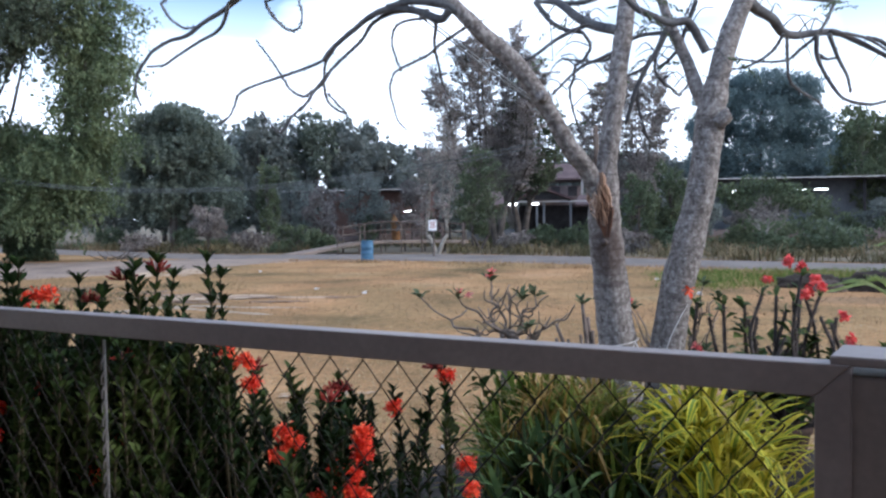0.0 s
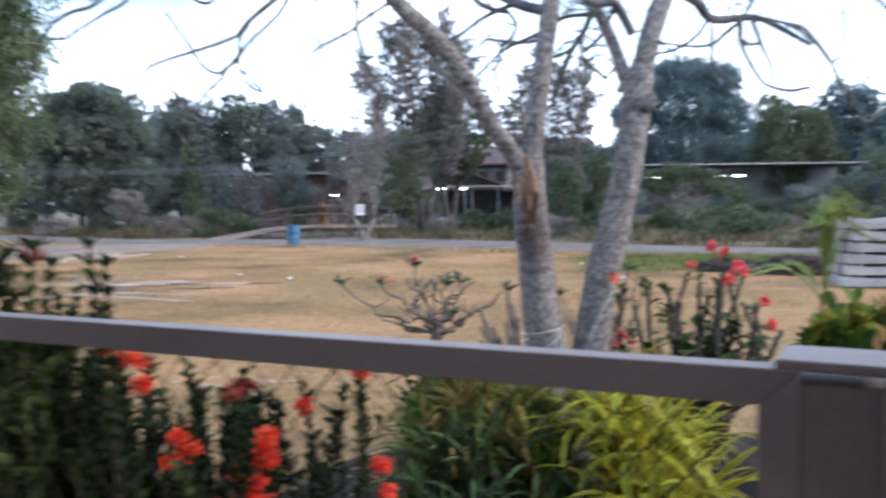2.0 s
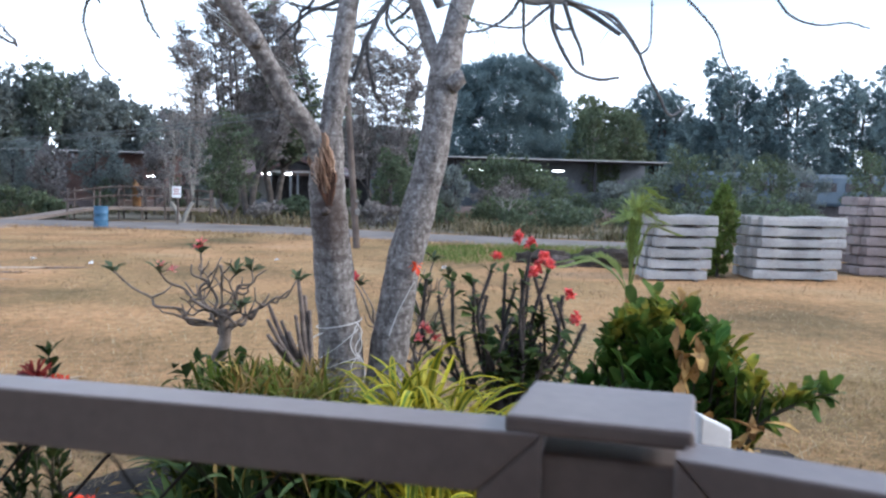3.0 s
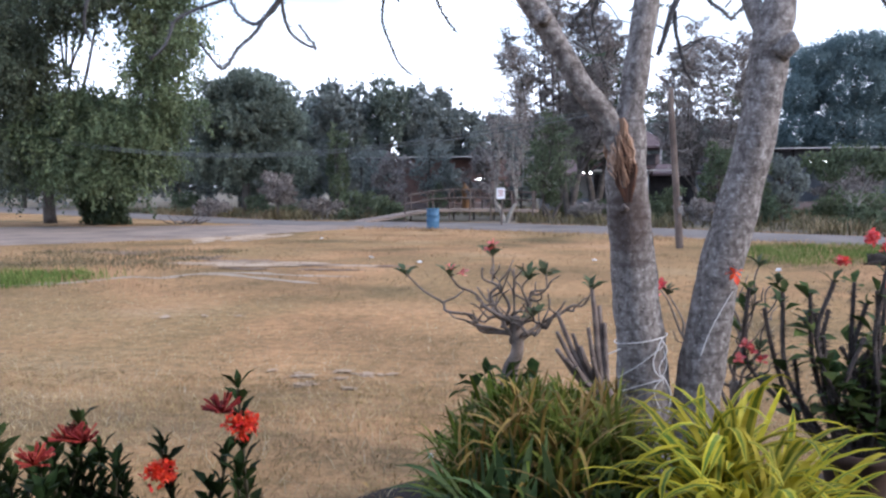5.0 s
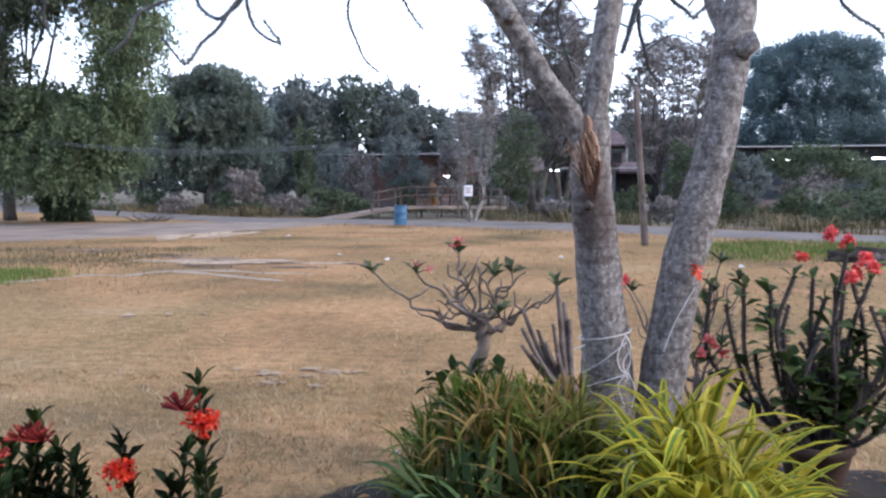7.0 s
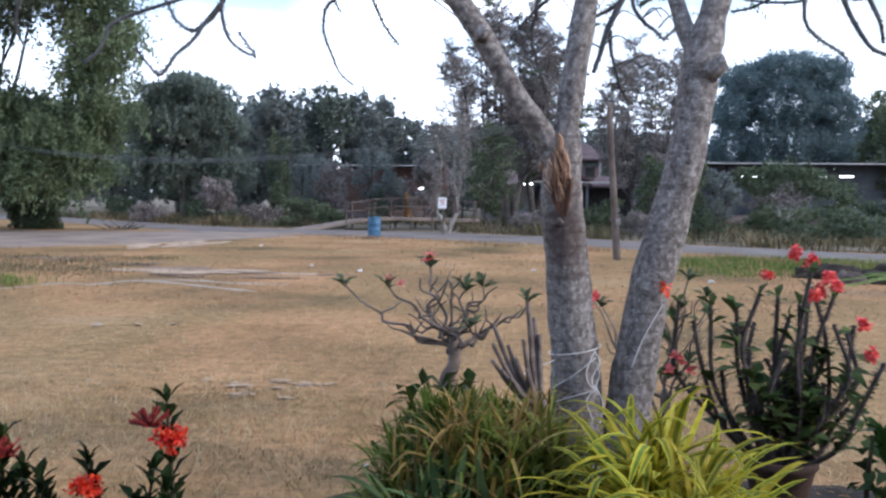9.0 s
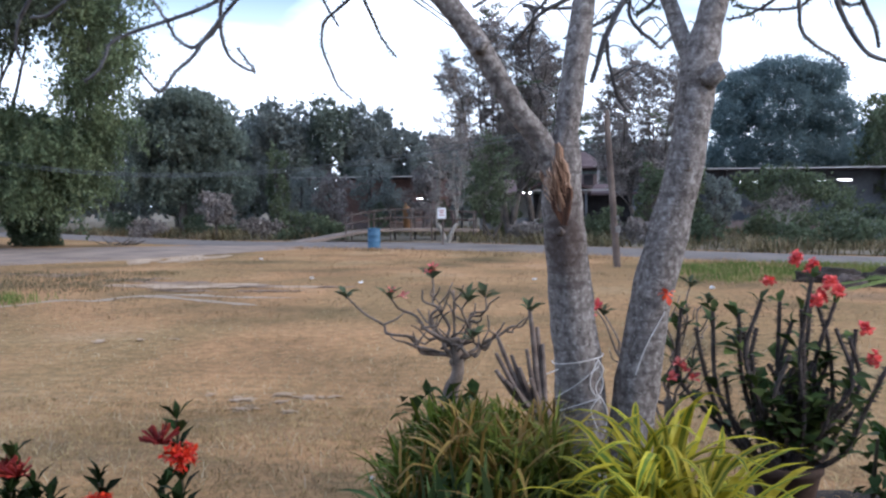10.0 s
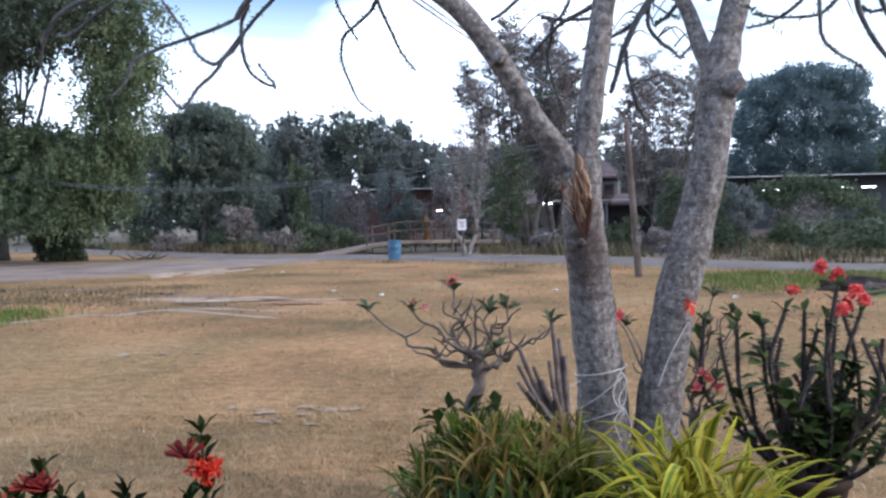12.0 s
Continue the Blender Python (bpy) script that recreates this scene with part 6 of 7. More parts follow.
for i, (x, y, h, w, mat) in enumerate(((26.0, 66, 9.6, 2.4, LEAF_MID), (29.0, 68, 9.4, 2.4, LEAF_MID), (34.5, 72, 11.6, 3.2, LEAF_HAZE), (41.5, 72, 13.6, 3.6, LEAF_HAZE), (47.5, 71, 13.6, 3.6, LEAF_HAZE), (53.5, 71, 13.0, 3.8, LEAF_HAZE), (60.0, 72, 14, 4.5, LEAF_HAZE), (31.5, 84, 9.5, 4.0, LEAF_HAZE), (38.0, 80, 9.5, 4.0, LEAF_HAZE), (44.5, 82, 10.0, 4.5, LEAF_HAZE))):
    tree("roadside_tree", "leafy green tree behind the railway line", (x, y, 0), h, dome_crown(x, y, 1.2, h + 0.4, w * 1.25, 2.8, 18, 120 + i, 0.75), 22000, 0.31 if i > 1 else 0.22, LEAF_HAZE_BLUE if mat == LEAF_HAZE else mat, trunk=0.22, seed=130 + i, ragged=0.4, bark=PALE_BARK if i < 2 else None, lumps=3)
twin = tree("young_tree", "young tree with two pale stems on the verge", (11.55, 40, 0), 1.8, [(10.6, 40, 2.5, 0.8, 0.8, 0.5), (12.6, 40, 2.7, 0.9, 0.8, 0.5), (11.5, 40, 3.1, 1.1, 0.8, 0.45), (13.2, 40, 2.3, 0.6, 0.7, 0.4), (10.0, 40, 2.9, 0.6, 0.6, 0.4)], 5200, 0.15, LEAF_MID, bark=PALE_BARK, trunk=0.06, seed=151, lean=(-0.15, 0))
bm = bmesh.new()
limb(bm, [(11.68, 40, -0.1), (11.75, 40, 0.8), (11.9, 40, 1.6), (12.4, 40, 2.5)], 0.06, 0.03, 8, 4, 0.1)
part("second_stem", bm, PALE_BARK, twin, soft=True)

# ---- house, platform roofs and train ----
WALL = material("house_wall", [(0.15, 0.12, 0.12), (0.21, 0.165, 0.165), (0.27, 0.22, 0.215)], 0.8, 12.0, 0.85, 0.2)
ROOF = material("grey_roof", [(0.085, 0.06, 0.066), (0.12, 0.086, 0.092), (0.155, 0.115, 0.12)], 1.2, 14.0, 0.8, 0.3)
RED_ROOF = material("dull_red_roof", [(0.085, 0.055, 0.062), (0.12, 0.078, 0.085), (0.16, 0.105, 0.11)], 1.2, 14.0, 0.8, 0.3)
DARK = material("dark_timber", [(0.03, 0.029, 0.033), (0.05, 0.047, 0.053), (0.075, 0.07, 0.078)], 1.5, 14.0, 0.8, 0.2)
SHEET = material("pale_sheet", [(0.36, 0.35, 0.35), (0.45, 0.44, 0.44), (0.52, 0.51, 0.51)], 0.8, 12.0, 0.5, 0.1)
BLUE = material("blue_sheet", [(0.055, 0.085, 0.12), (0.075, 0.115, 0.16), (0.10, 0.145, 0.195)], 0.5, 12.0, 0.5, 0.1)
GREY_WALL = material("grey_wall", [(0.10, 0.115, 0.135), (0.15, 0.165, 0.19), (0.20, 0.215, 0.24)], 0.5, 8.0, 0.9, 0.2)
PINK_WALL = material("dull_pink_wall", [(0.20, 0.13, 0.12), (0.29, 0.19, 0.175), (0.36, 0.25, 0.23)], 0.8, 10.0, 0.9, 0.2)
TUBE_LIGHT = glow("tube_light", (0.9, 0.96, 1.0), 6.0)


def hip_roof(bm, x0, x1, y0, y1, z0, z1, inset):
    lo = [bm.verts.new(p) for p in ((x0, y0, z0), (x1, y0, z0), (x1, y1, z0), (x0, y1, z0))]
    low = [bm.verts.new((v.co.x, v.co.y, z0 - 0.14)) for v in lo]
    ym = (y0 + y1) / 2
    a, b = bm.verts.new((x0 + inset, ym, z1)), bm.verts.new((x1 - inset, ym, z1))
    for f in ((lo[0], lo[1], b, a), (lo[1], lo[2], b), (lo[2], lo[3], a, b), (lo[3], lo[0], a), low[::-1]):
        bm.faces.new(f)
    for k in range(4):
        bm.faces.new((low[k], low[(k + 1) % 4], lo[(k + 1) % 4], lo[k]))


house = thing("house", "small two-storey house with a grey hipped roof", "house")
bm = bmesh.new()
box(bm, (4.0, 4.0, 4.2), pose(3.25, 67.5, 2.1))
house_wall = part("wall", bm, WALL, house)
bm = bmesh.new()
hip_roof(bm, 0.5, 6.0, 64.7, 70.3, 4.75, 6.0, 1.7)
part("roof", bm, ROOF, house)
for x in (1.9, 3.2, 4.5):
    bm = bmesh.new()
    box(bm, (0.7, 0.08, 0.75), pose(x, 65.48, 3.75))
    pane = part("window", bm, DARK, house_wall)
for x in (1.3, 5.2):
    bm = bmesh.new()
    box(bm, (0.16, 0.16, 4.6), pose(x, 65.0, 2.3))
    part("post", bm, SHEET, house)
porch = thing("pavilion", "open entrance hall with dull red gable and low grey roofs", "pavilion")
bm = bmesh.new()
gable = [(0.2, 3.12), (1.95, 4.02), (4.3, 3.12), (4.3, 2.98), (1.95, 3.86), (0.2, 2.98)]
near_side, far_side = [bm.verts.new((x, 60.6, z)) for x, z in gable], [bm.verts.new((x, 65.0, z)) for x, z in gable]
bm.faces.new(near_side)
bm.faces.new(far_side[::-1])
for k in range(6):
    bm.faces.new((near_side[k], far_side[k], far_side[(k + 1) % 6], near_side[(k + 1) % 6]))
bmesh.ops.recalc_face_normals(bm, faces=bm.faces)
part("gable_roof", bm, RED_ROOF, porch, "dull red gabled roof")
bm = bmesh.new()
tri = [[bm.verts.new(p) for p in ((0.6, y, 3.05), (3.9, y, 3.05), (1.95, y, 3.8))] for y in (60.9, 61.0)]
bm.faces.new(tri[0])
bm.faces.new(tri[1][::-1])
for k in range(3):
    bm.faces.new((tri[0][k], tri[1][k], tri[1][(k + 1) % 3], tri[0][(k + 1) % 3]))
bmesh.ops.recalc_face_normals(bm, faces=bm.faces)
part("gable_end", bm, DARK, porch)
for x0, x1, z0, z1 in ((-3.6, 0.15, 2.75, 3.75), (4.4, 7.6, 2.7, 3.4)):
    bm = bmesh.new()
    hip_roof(bm, x0, x1, 60.8, 66.0, z0, z1, 0.5)
    part("low_roof", bm, ROOF, porch, "low grey sheet roof")
for x in (-3.3, -1.6, 0.35, 1.7, 2.2, 4.1, 5.9, 7.4):
    bm = bmesh.new()
    box(bm, (0.15, 0.15, 2.9), pose(x, 61.2, 1.45))
    part("post", bm, GREY_WALL, porch)
for x0, x1, z1, mat in ((-3.5, 0.2, 2.7, SHEET), (0.2, 7.5, 2.7, DARK)):
    bm = bmesh.new()
    box(bm, (x1 - x0, 0.12, z1), pose((x0 + x1) / 2, 64.6, z1 / 2))
    part("back_wall", bm, mat, porch)
bm = bmesh.new()
box(bm, (7.0, 0.05, 0.10), pose(3.9, 60.75, 2.92))
part("fascia", bm, SHEET, porch, "pale edge of the roof")
bm = bmesh.new()
box(bm, (3.4, 0.06, 0.9), pose(-1.6, 61.3, 0.55))
part("low_wall", bm, GREY_WALL, porch)


def platform(x0, x1, y, z, lamps, label, wall):
    t = thing("platform_shelter", label, "shelter")
    bm = bmesh.new()
    box(bm, (x1 - x0, 5.0, 0.08), pose((x0 + x1) / 2, y + 2.56, z - 0.02, 0, 0, 0))
    part("roof", bm, DARK, t, "dark sheet roof seen from below")
    bm = bmesh.new()
    box(bm, (x1 - x0, 0.1, 0.08), pose((x0 + x1) / 2, y, z, 0, 0, 0))
    part("gutter", bm, SHEET, t, "pale gutter along the roof edge")
    n = max(2, int((x1 - x0) / 4.6))
    for k in range(n + 1):
        bm = bmesh.new()
        box(bm, (0.15, 0.15, z), pose(x0 + 0.3 + (x1 - x0 - 0.6) * k / n, y + 1.2, z / 2))
        part("post", bm, DARK, t)
    bm = bmesh.new()
    box(bm, (x1 - x0, 0.2, z), pose((x0 + x1) / 2, y + 5.0, z / 2))
    part("back_wall", bm, wall, t, "dull back wall")
    bm = bmesh.new()
    box(bm, (x1 - x0, 5.4, 0.7), pose((x0 + x1) / 2, y + 2.7, 0.35))
    part("platform_floor", bm, WALL, t)
    for x, dz in lamps:
        lamp = thing("tube_lamp", "lit white fluorescent tube under the roof", "lamp", group="tube lamps")
        bm = bmesh.new()
        box(bm, (0.95, 0.14, 0.05), pose(x, y + 0.9, z - dz + 0.06))
        housing = part("housing", bm, SHEET, lamp)
        bm = bmesh.new()
        tube(bm, [(x - 0.42, y + 0.9, z - dz), (x + 0.42, y + 0.9, z - dz)], [0.032, 0.032], 8)
        part("tube", bm, TUBE_LIGHT, housing, "lit white tube")
    return t


platform(7.8, 30.0, 60, 4.26, ((9.33, 0.9), (14.83, 0.87), (15.6, 0.87), (19.85, 0.83), (21.28, 0.81)), "long railway platform shelter with a pale roof edge", GREY_WALL)
platform(-17.0, -6.2, 61, 4.0, ((-14.3, 0.15), (-15.2, 0.8), (-7.6, 1.6)), "railway platform shelter with brown walls", PINK_WALL)
for x in (0.0, 1.5):
    lamp = thing("tube_lamp", "lit white fluorescent tube under the roof", "lamp", group="tube lamps")
    bm = bmesh.new()
    box(bm, (0.7, 0.14, 0.05), pose(x, 60.72, 2.825))
    housing = part("housing", bm, SHEET, lamp)
    bm = bmesh.new()
    tube(bm, [(x - 0.3, 60.70, 2.77), (x + 0.3, 60.70, 2.77)], [0.045, 0.045], 8)
    part("tube", bm, TUBE_LIGHT, housing, "lit white tube")


# ---- verge, weeds and grass ----
def blades(name, pts, height, width, mat, seed, label, category="grass", bend=0.5):
    """Single bent grass blades at the places given, as one object of uncountable stuff."""
    rng = np.random.default_rng(seed)
    n = len(pts)
    a = rng.uniform(0, 2 * np.pi, n)
    h = height * rng.uniform(0.4, 1.3, n)
    w = width * rng.uniform(0.6, 1.3, n)
    lean = rng.uniform(0.1, bend, n) * h
    side = np.stack([-np.sin(a), np.cos(a), 0 * a], 1) * w[:, None] / 2
    out = np.stack([np.cos(a), np.sin(a), 0 * a], 1)
    up = np.array([0, 0, 1.0])
    base = pts - up * 0.01
    mid = base + up * h[:, None] * 0.6 + out * lean[:, None] * 0.4
    tip = base + up * h[:, None] + out * lean[:, None]
    v = np.stack([base - side, base + side, mid + side * 0.7, mid - side * 0.7, tip], 1).reshape(-1, 3)
    i = (np.arange(n) * 5)[:, None]
    f = np.concatenate([i + [0, 1, 2], i + [0, 2, 3], i + [3, 2, 4]], 1).reshape(-1, 3)
    me = bpy.data.meshes.new(name)
    me.from_pydata(v.tolist(), [], f.tolist())
    me.materials.append(mat)
    return tagged(new(name, me), label, category, kind="stuff")


def scatter(n, x0, x1, y0, y1, seed, clumps=0, spread=0.25, keep=None):
    rng = np.random.default_rng(seed)
    if clumps:
        c = np.stack([rng.uniform(x0, x1, clumps), rng.uniform(y0, y1, clumps)], 1)
        p = c[rng.integers(clumps, size=n)] + rng.normal(size=(n, 2)) * spread
    else:
        p = np.stack([rng.uniform(x0, x1, n), rng.uniform(y0, y1, n)], 1)
    if keep is not None:
        p = p[keep(p[:, 0], p[:, 1])]
    return np.array([(x, y, ground_height(x, y)) for x, y in p])


def outside_bed(x, y):
    return ((x - 1.8) / 2.05) ** 2 + ((y - 4.2) / 1.5) ** 2 > 1


def lawn_view(x, y):
    return (np.abs(x - 0.3) < 1.6 + 0.72 * (y - 1.4)) & outside_bed(x, y)


PALE_STRAW = material("pale_stalks", [(0.34, 0.26, 0.16), (0.50, 0.41, 0.27), (0.62, 0.53, 0.38)], 2.0, 20.0, 0.8, 0, island=0.3, through_light=0.2)
blades("dry_grass", np.concatenate([scatter(110000, -6, 8, 4.0, 9, 401, 8000, 0.075, lawn_view), scatter(50000, -10, 11, 8.5, 16, 402, 5000, 0.12, lawn_view)]), 0.040, 0.004, STRAW_NEAR, 403, "short dry straw-coloured grass", bend=3.2)
blades("dry_grass", scatter(26000, -17, 20, 15, 34, 404, 2200, 0.22, lambda x, y: y < 36 - 0.35 * np.abs(x + 3)), 0.075, 0.013, STRAW, 405, "short dry straw-coloured grass", bend=2.0)
def road_side(x, y):
    edge = np.interp(x, [-17, -8, -0.5, 8.7, 20], [42.0, 39.0, 35.6, 29.3, 21.5])
    return (y < edge - 0.2) & (y > edge - 3.2)


blades("dry_grass", scatter(15000, -11, 12, 24, 39, 431, 420, 0.4, road_side), 0.16, 0.02, STRAW, 432, "longer tawny grass on the low bank by the road", bend=1.6)
blades("dry_grass", scatter(5000, -15, -9, 18.6, 24.5, 433, 160, 0.35), 0.12, 0.014, WEEDS, 434, "dull green-brown weeds in the lawn", bend=1.6)
blades("straw_stalks", np.concatenate([scatter(6500, -6, 8, 4.3, 10, 408, 900, 0.25, lawn_view), scatter(6500, -9, 10, 9, 15, 409, 800, 0.35, lawn_view)]), 0.075, 0.0045, PALE_STRAW, 410, "long pale dry grass stalks in the lawn", bend=2.4)
blades("fallen_straw", scatter(500, -5, 6, 4.5, 11, 406, 0, 0.1, lawn_view), 0.02, 0.012, STRAW, 407, "pale fallen straw and leaf scraps", "straw", bend=6.0)
blades("green_grass", np.concatenate([scatter(9000, 5.0, 12.5, 22.5, 28.5, 411, 160, 0.4), scatter(2600, -12.5, -9.5, 15.6, 17.8, 412, 60, 0.3)]), 0.16, 0.018, GREEN_GRASS, 414, "patches of fresh green grass in the lawn")


def beyond_road(x, y):
    edge = np.interp(x, [-75, -34, -17, -9, -0.9, 10, 22, 42], [86, 59, 47.2, 45.2, 42.6, 34.4, 26.2, 12.6])
    return (y > edge) & ((np.abs(x + 7.5) > 4.2) | (y > 52))


blades("verge_weeds", scatter(60000, -52, 44, 24, 64, 421, 1500, 0.55, beyond_road), 0.42, 0.05, WEEDS, 422, "rough weeds along the far side of the road", "weeds", bend=1.8)
blades("tall_weeds", scatter(26000, -40, 34, 30, 58, 423, 260, 0.6, lambda x, y: beyond_road(x, y) & (y < np.interp(x, [-40, -9, 10, 34], [64, 50, 40, 26]))), 0.62, 0.06, WEEDS, 424, "tall green weeds on the ditch bank", "weeds", bend=1.6)
bm = bmesh.new()
far_line = [(-300, 210), (-75, 87.5), (-34, 60), (-17, 47.8), (-9, 45.8), (-0.9, 43.2), (10, 35), (22, 26.8), (42, 13.5), (220, -60)]
front = [bm.verts.new((x, y, 0.02 + ground_height(x, y))) for x, y in far_line]
back = [bm.verts.new((x * 1.6 if abs(x) > 40 else x * 2.2, 420, 0.05)) for x, y in far_line]
for k in range(len(front) - 1):
    bm.faces.new((front[k], front[k + 1], back[k + 1], back[k]))
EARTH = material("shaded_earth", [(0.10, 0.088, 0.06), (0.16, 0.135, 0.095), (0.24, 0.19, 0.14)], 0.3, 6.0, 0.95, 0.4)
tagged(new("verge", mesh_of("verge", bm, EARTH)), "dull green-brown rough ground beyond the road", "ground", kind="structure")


def patch(name, label, x, y, rx, ry, mat, seed, turn=0.0, lift=0.006):
    """Bare ground that shows in ragged scraps between the grass."""
    rng = random.Random(seed * 31 + 5)
    bm = bmesh.new()
    for j in range(34):
        big = 0.10 + 0.22 * rng.random() ** 2
        u, v = rng.gauss(0, 0.42) * rx, rng.gauss(0, 0.42) * ry
        cx, cy = x + u * math.cos(turn) - v * math.sin(turn), y + u * math.sin(turn) + v * math.cos(turn)
        up = lift + 0.0006 * j
        c = bm.verts.new((cx, cy, ground_height(cx, cy) + up))
        ring = []
        for k in range(14):
            a = 2 * math.pi * k / 14
            r = big * (1 + 0.7 * noise.noise((1.6 * math.cos(a) + j, 1.6 * math.sin(a), seed)) + 0.5 * noise.noise((6 * math.cos(a), 6 * math.sin(a), seed + j)))
            px, py = cx + rx * r * math.cos(a), cy + max(ry, 0.35 * rx) * r * math.sin(a)
            ring.append(bm.verts.new((px, py, ground_height(px, py) + up)))
        for k in range(14):
            bm.faces.new((c, ring[k], ring[(k + 1) % 14]))
    return tagged(new(name, mesh_of(name, bm, mat, True)), label, "ground", kind="structure")


for i, (x, y, r) in enumerate(((-1.3, 9.4, 0.13), (-1.6, 9.5, 0.12), (-1.05, 9.45, 0.08), (-1.9, 9.2, 0.14), (-1.5, 9.15, 0.09), (-2.3, 9.4, 0.07), (-1.7, 8.7, 0.16), (-1.25, 8.6, 0.10), (-5.2, 12.5, 0.14), (-4.7, 12.7, 0.09), (-4.2, 12.8, 0.07))):
    patch("bare_patch", "pale bare sand in the lawn", x, y, r * 1.2, r * 0.8, PALE_EARTH, 20 + i, 0.3 * i)
def rut(label, points, width, mat, seed, lift=0.007):
    """A narrow worn line over the lawn, wide and narrow by turns."""
    line = curve_points([(x, y, 0) for x, y in points], 14)
    bm = bmesh.new()
    rows = []
    for i, p in enumerate(line):
        way = (line[min(i + 1, len(line) - 1)] - line[max(i - 1, 0)]).normalized()
        ends = min(1, i / 6, (len(line) - 1 - i) / 6) + 0.05
        w = width * ends * (0.75 + 0.7 * noise.noise((p.x * 1.7, p.y * 1.7, seed)) + 0.35 * noise.noise((p.x * 7, p.y * 7, seed)))
        n = Vector((-way.y, way.x, 0)) * max(0.02, w)
        rows.append([bm.verts.new((q.x, q.y, ground_height(q.x, q.y) + lift)) for q in (p - n, p + n * 0.1 * noise.noise((p.x * 5, 1, seed)), p + n)])
    for r0, r1 in zip(rows, rows[1:]):
        for k in range(2):
            bm.faces.new((r0[k], r1[k], r1[k + 1], r0[k + 1]))
    bmesh.ops.recalc_face_normals(bm, faces=bm.faces)
    return tagged(new("bare_patch", mesh_of("bare_patch", bm, mat, True)), label, "ground", kind="structure")


rut("pale sandy wheel rut curving over the lawn", [(-11.8, 15.2), (-10.2, 15.9), (-9.25, 16.6), (-8.85, 17.5), (-8.05, 17.55), (-7.8, 18.2), (-7.2, 18.4), (-6.3, 17.95), (-5.2, 17.3), (-4.4, 16.9)], 0.16, SAND, 3)
rut("pale sandy wheel rut curving over the lawn", [(-7.8, 18.5), (-6.6, 18.7), (-5.4, 18.3), (-4.0, 18.2)], 0.14, SAND, 6)
GREY_SOIL = material("grey_worn_soil", [(0.19, 0.135, 0.105), (0.27, 0.19, 0.145), (0.34, 0.25, 0.185)], 1.2, 18.0, 0.95, 0.6)
for i, (x, y, rx, ry) in enumerate(((-8.0, 21.4, 1.3, 0.45), (-6.0, 20.6, 1.1, 0.35), (-9.6, 22.4, 1.2, 0.4), (-5.0, 19.6, 0.8, 0.22), (-7.0, 19.5, 0.9, 0.2), (-13.0, 23.6, 1.6, 0.5), (-3.9, 20.6, 0.5, 0.2))):
    patch("bare_patch", "bare grey-brown earth in the lawn", x, y, rx, ry, GREY_SOIL, 50 + i, 0.12 * (i % 4) - 0.15)
patch("bare_patch", "bare grey-pink earth in the lawn", -7.2, 20.8, 2.6, 0.8, PALE_EARTH, 5, 0.05)
patch("bare_patch", "worn earth by the road", -12.0, 31.0, 1.4, 3.4, PALE_EARTH, 8, -0.2, 0.004)

# ---- by the road ----
drum = thing("oil_drum", "blue steel drum used as a bin beside the road", "drum", (-6.50, 38.6, 0.02))
bm = bmesh.new()
prof = [(0.001, 0.0), (0.285, 0.0), (0.29, 0.02), (0.283, 0.04), (0.283, 0.28), (0.297, 0.30), (0.283, 0.32), (0.283, 0.56), (0.297, 0.58), (0.283, 0.60), (0.283, 0.85), (0.292, 0.87), (0.292, 0.885), (0.272, 0.885), (0.268, 0.84), (0.262, 0.3), (0.001, 0.28)]
lathe(bm, prof, 32)
part("body", bm, DRUM, drum, soft=True)

pole = thing("utility_pole", "leaning weathered utility pole with a small box", "pole")
bm = bmesh.new()
limb(bm, [(3.30, 27.3, -0.3), (3.12, 27.3, 2.2), (2.93, 27.3, 4.75)], 0.115, 0.085, 12, 6, 0.05)
pole_shaft = part("shaft", bm, TIMBER, pole, soft=True)
bm = bmesh.new()
box(bm, (0.14, 0.10, 0.2), pose(3.28, 27.15, 1.15), 0.01)
part("junction_box", bm, GALV, pole_shaft, "small grey box strapped to the pole")
bm = bmesh.new()
box(bm, (0.09, 0.08, 0.12), pose(3.27, 27.16, 1.5), 0.01)
part("meter_box", bm, GALV, pole_shaft, "small grey box strapped to the pole")
for z in (4.45, 4.6):
    bm = bmesh.new()
    lathe(bm, [(0.001, -0.04), (0.03, -0.04), (0.035, -0.01), (0.02, 0.0), (0.035, 0.01), (0.03, 0.04), (0.001, 0.04)], 12, pose(2.85, 27.2, z))
    part("insulator", bm, WHITE, pole_shaft)
CABLE = material("black_cable", [(0.10, 0.12, 0.13), (0.16, 0.18, 0.19)], 4, 30, 0.5, 0)


def cable(a, b, sag, radius=0.015):
    t = thing("overhead_cable", "thin overhead cable sagging between poles", "cable", group="overhead cables")
    a, b = Vector(a), Vector(b)
    pts = [a.lerp(b, k / 24) - Vector((0, 0, 4 * sag * (k / 24) * (1 - k / 24))) for k in range(25)]
    bm = bmesh.new()
    tube(bm, pts, [radius] * 25, 5)
    part("line", bm, CABLE, t)


far_pole = thing("utility_pole", "weathered utility pole half hidden by a tree", "pole")
bm = bmesh.new()
limb(bm, [(-29.5, 38.5, -0.3), (-29.5, 38.5, 2.2), (-29.5, 38.5, 5.4)], 0.11, 0.085, 10, 4, 0.05)
part("shaft", bm, TIMBER, far_pole, soft=True)
cable((2.85, 27.2, 4.6), (-29.5, 38.5, 5.3), 1.75)
cable((2.85, 27.2, 4.45), (-29.5, 38.5, 5.15), 1.7)
cable((2.93, 27.2, 4.7), (-0.9, 1.0, 3.35), 0.32, 0.007)
cable((2.93, 27.2, 4.62), (-0.8, 1.0, 3.25), 0.32, 0.007)

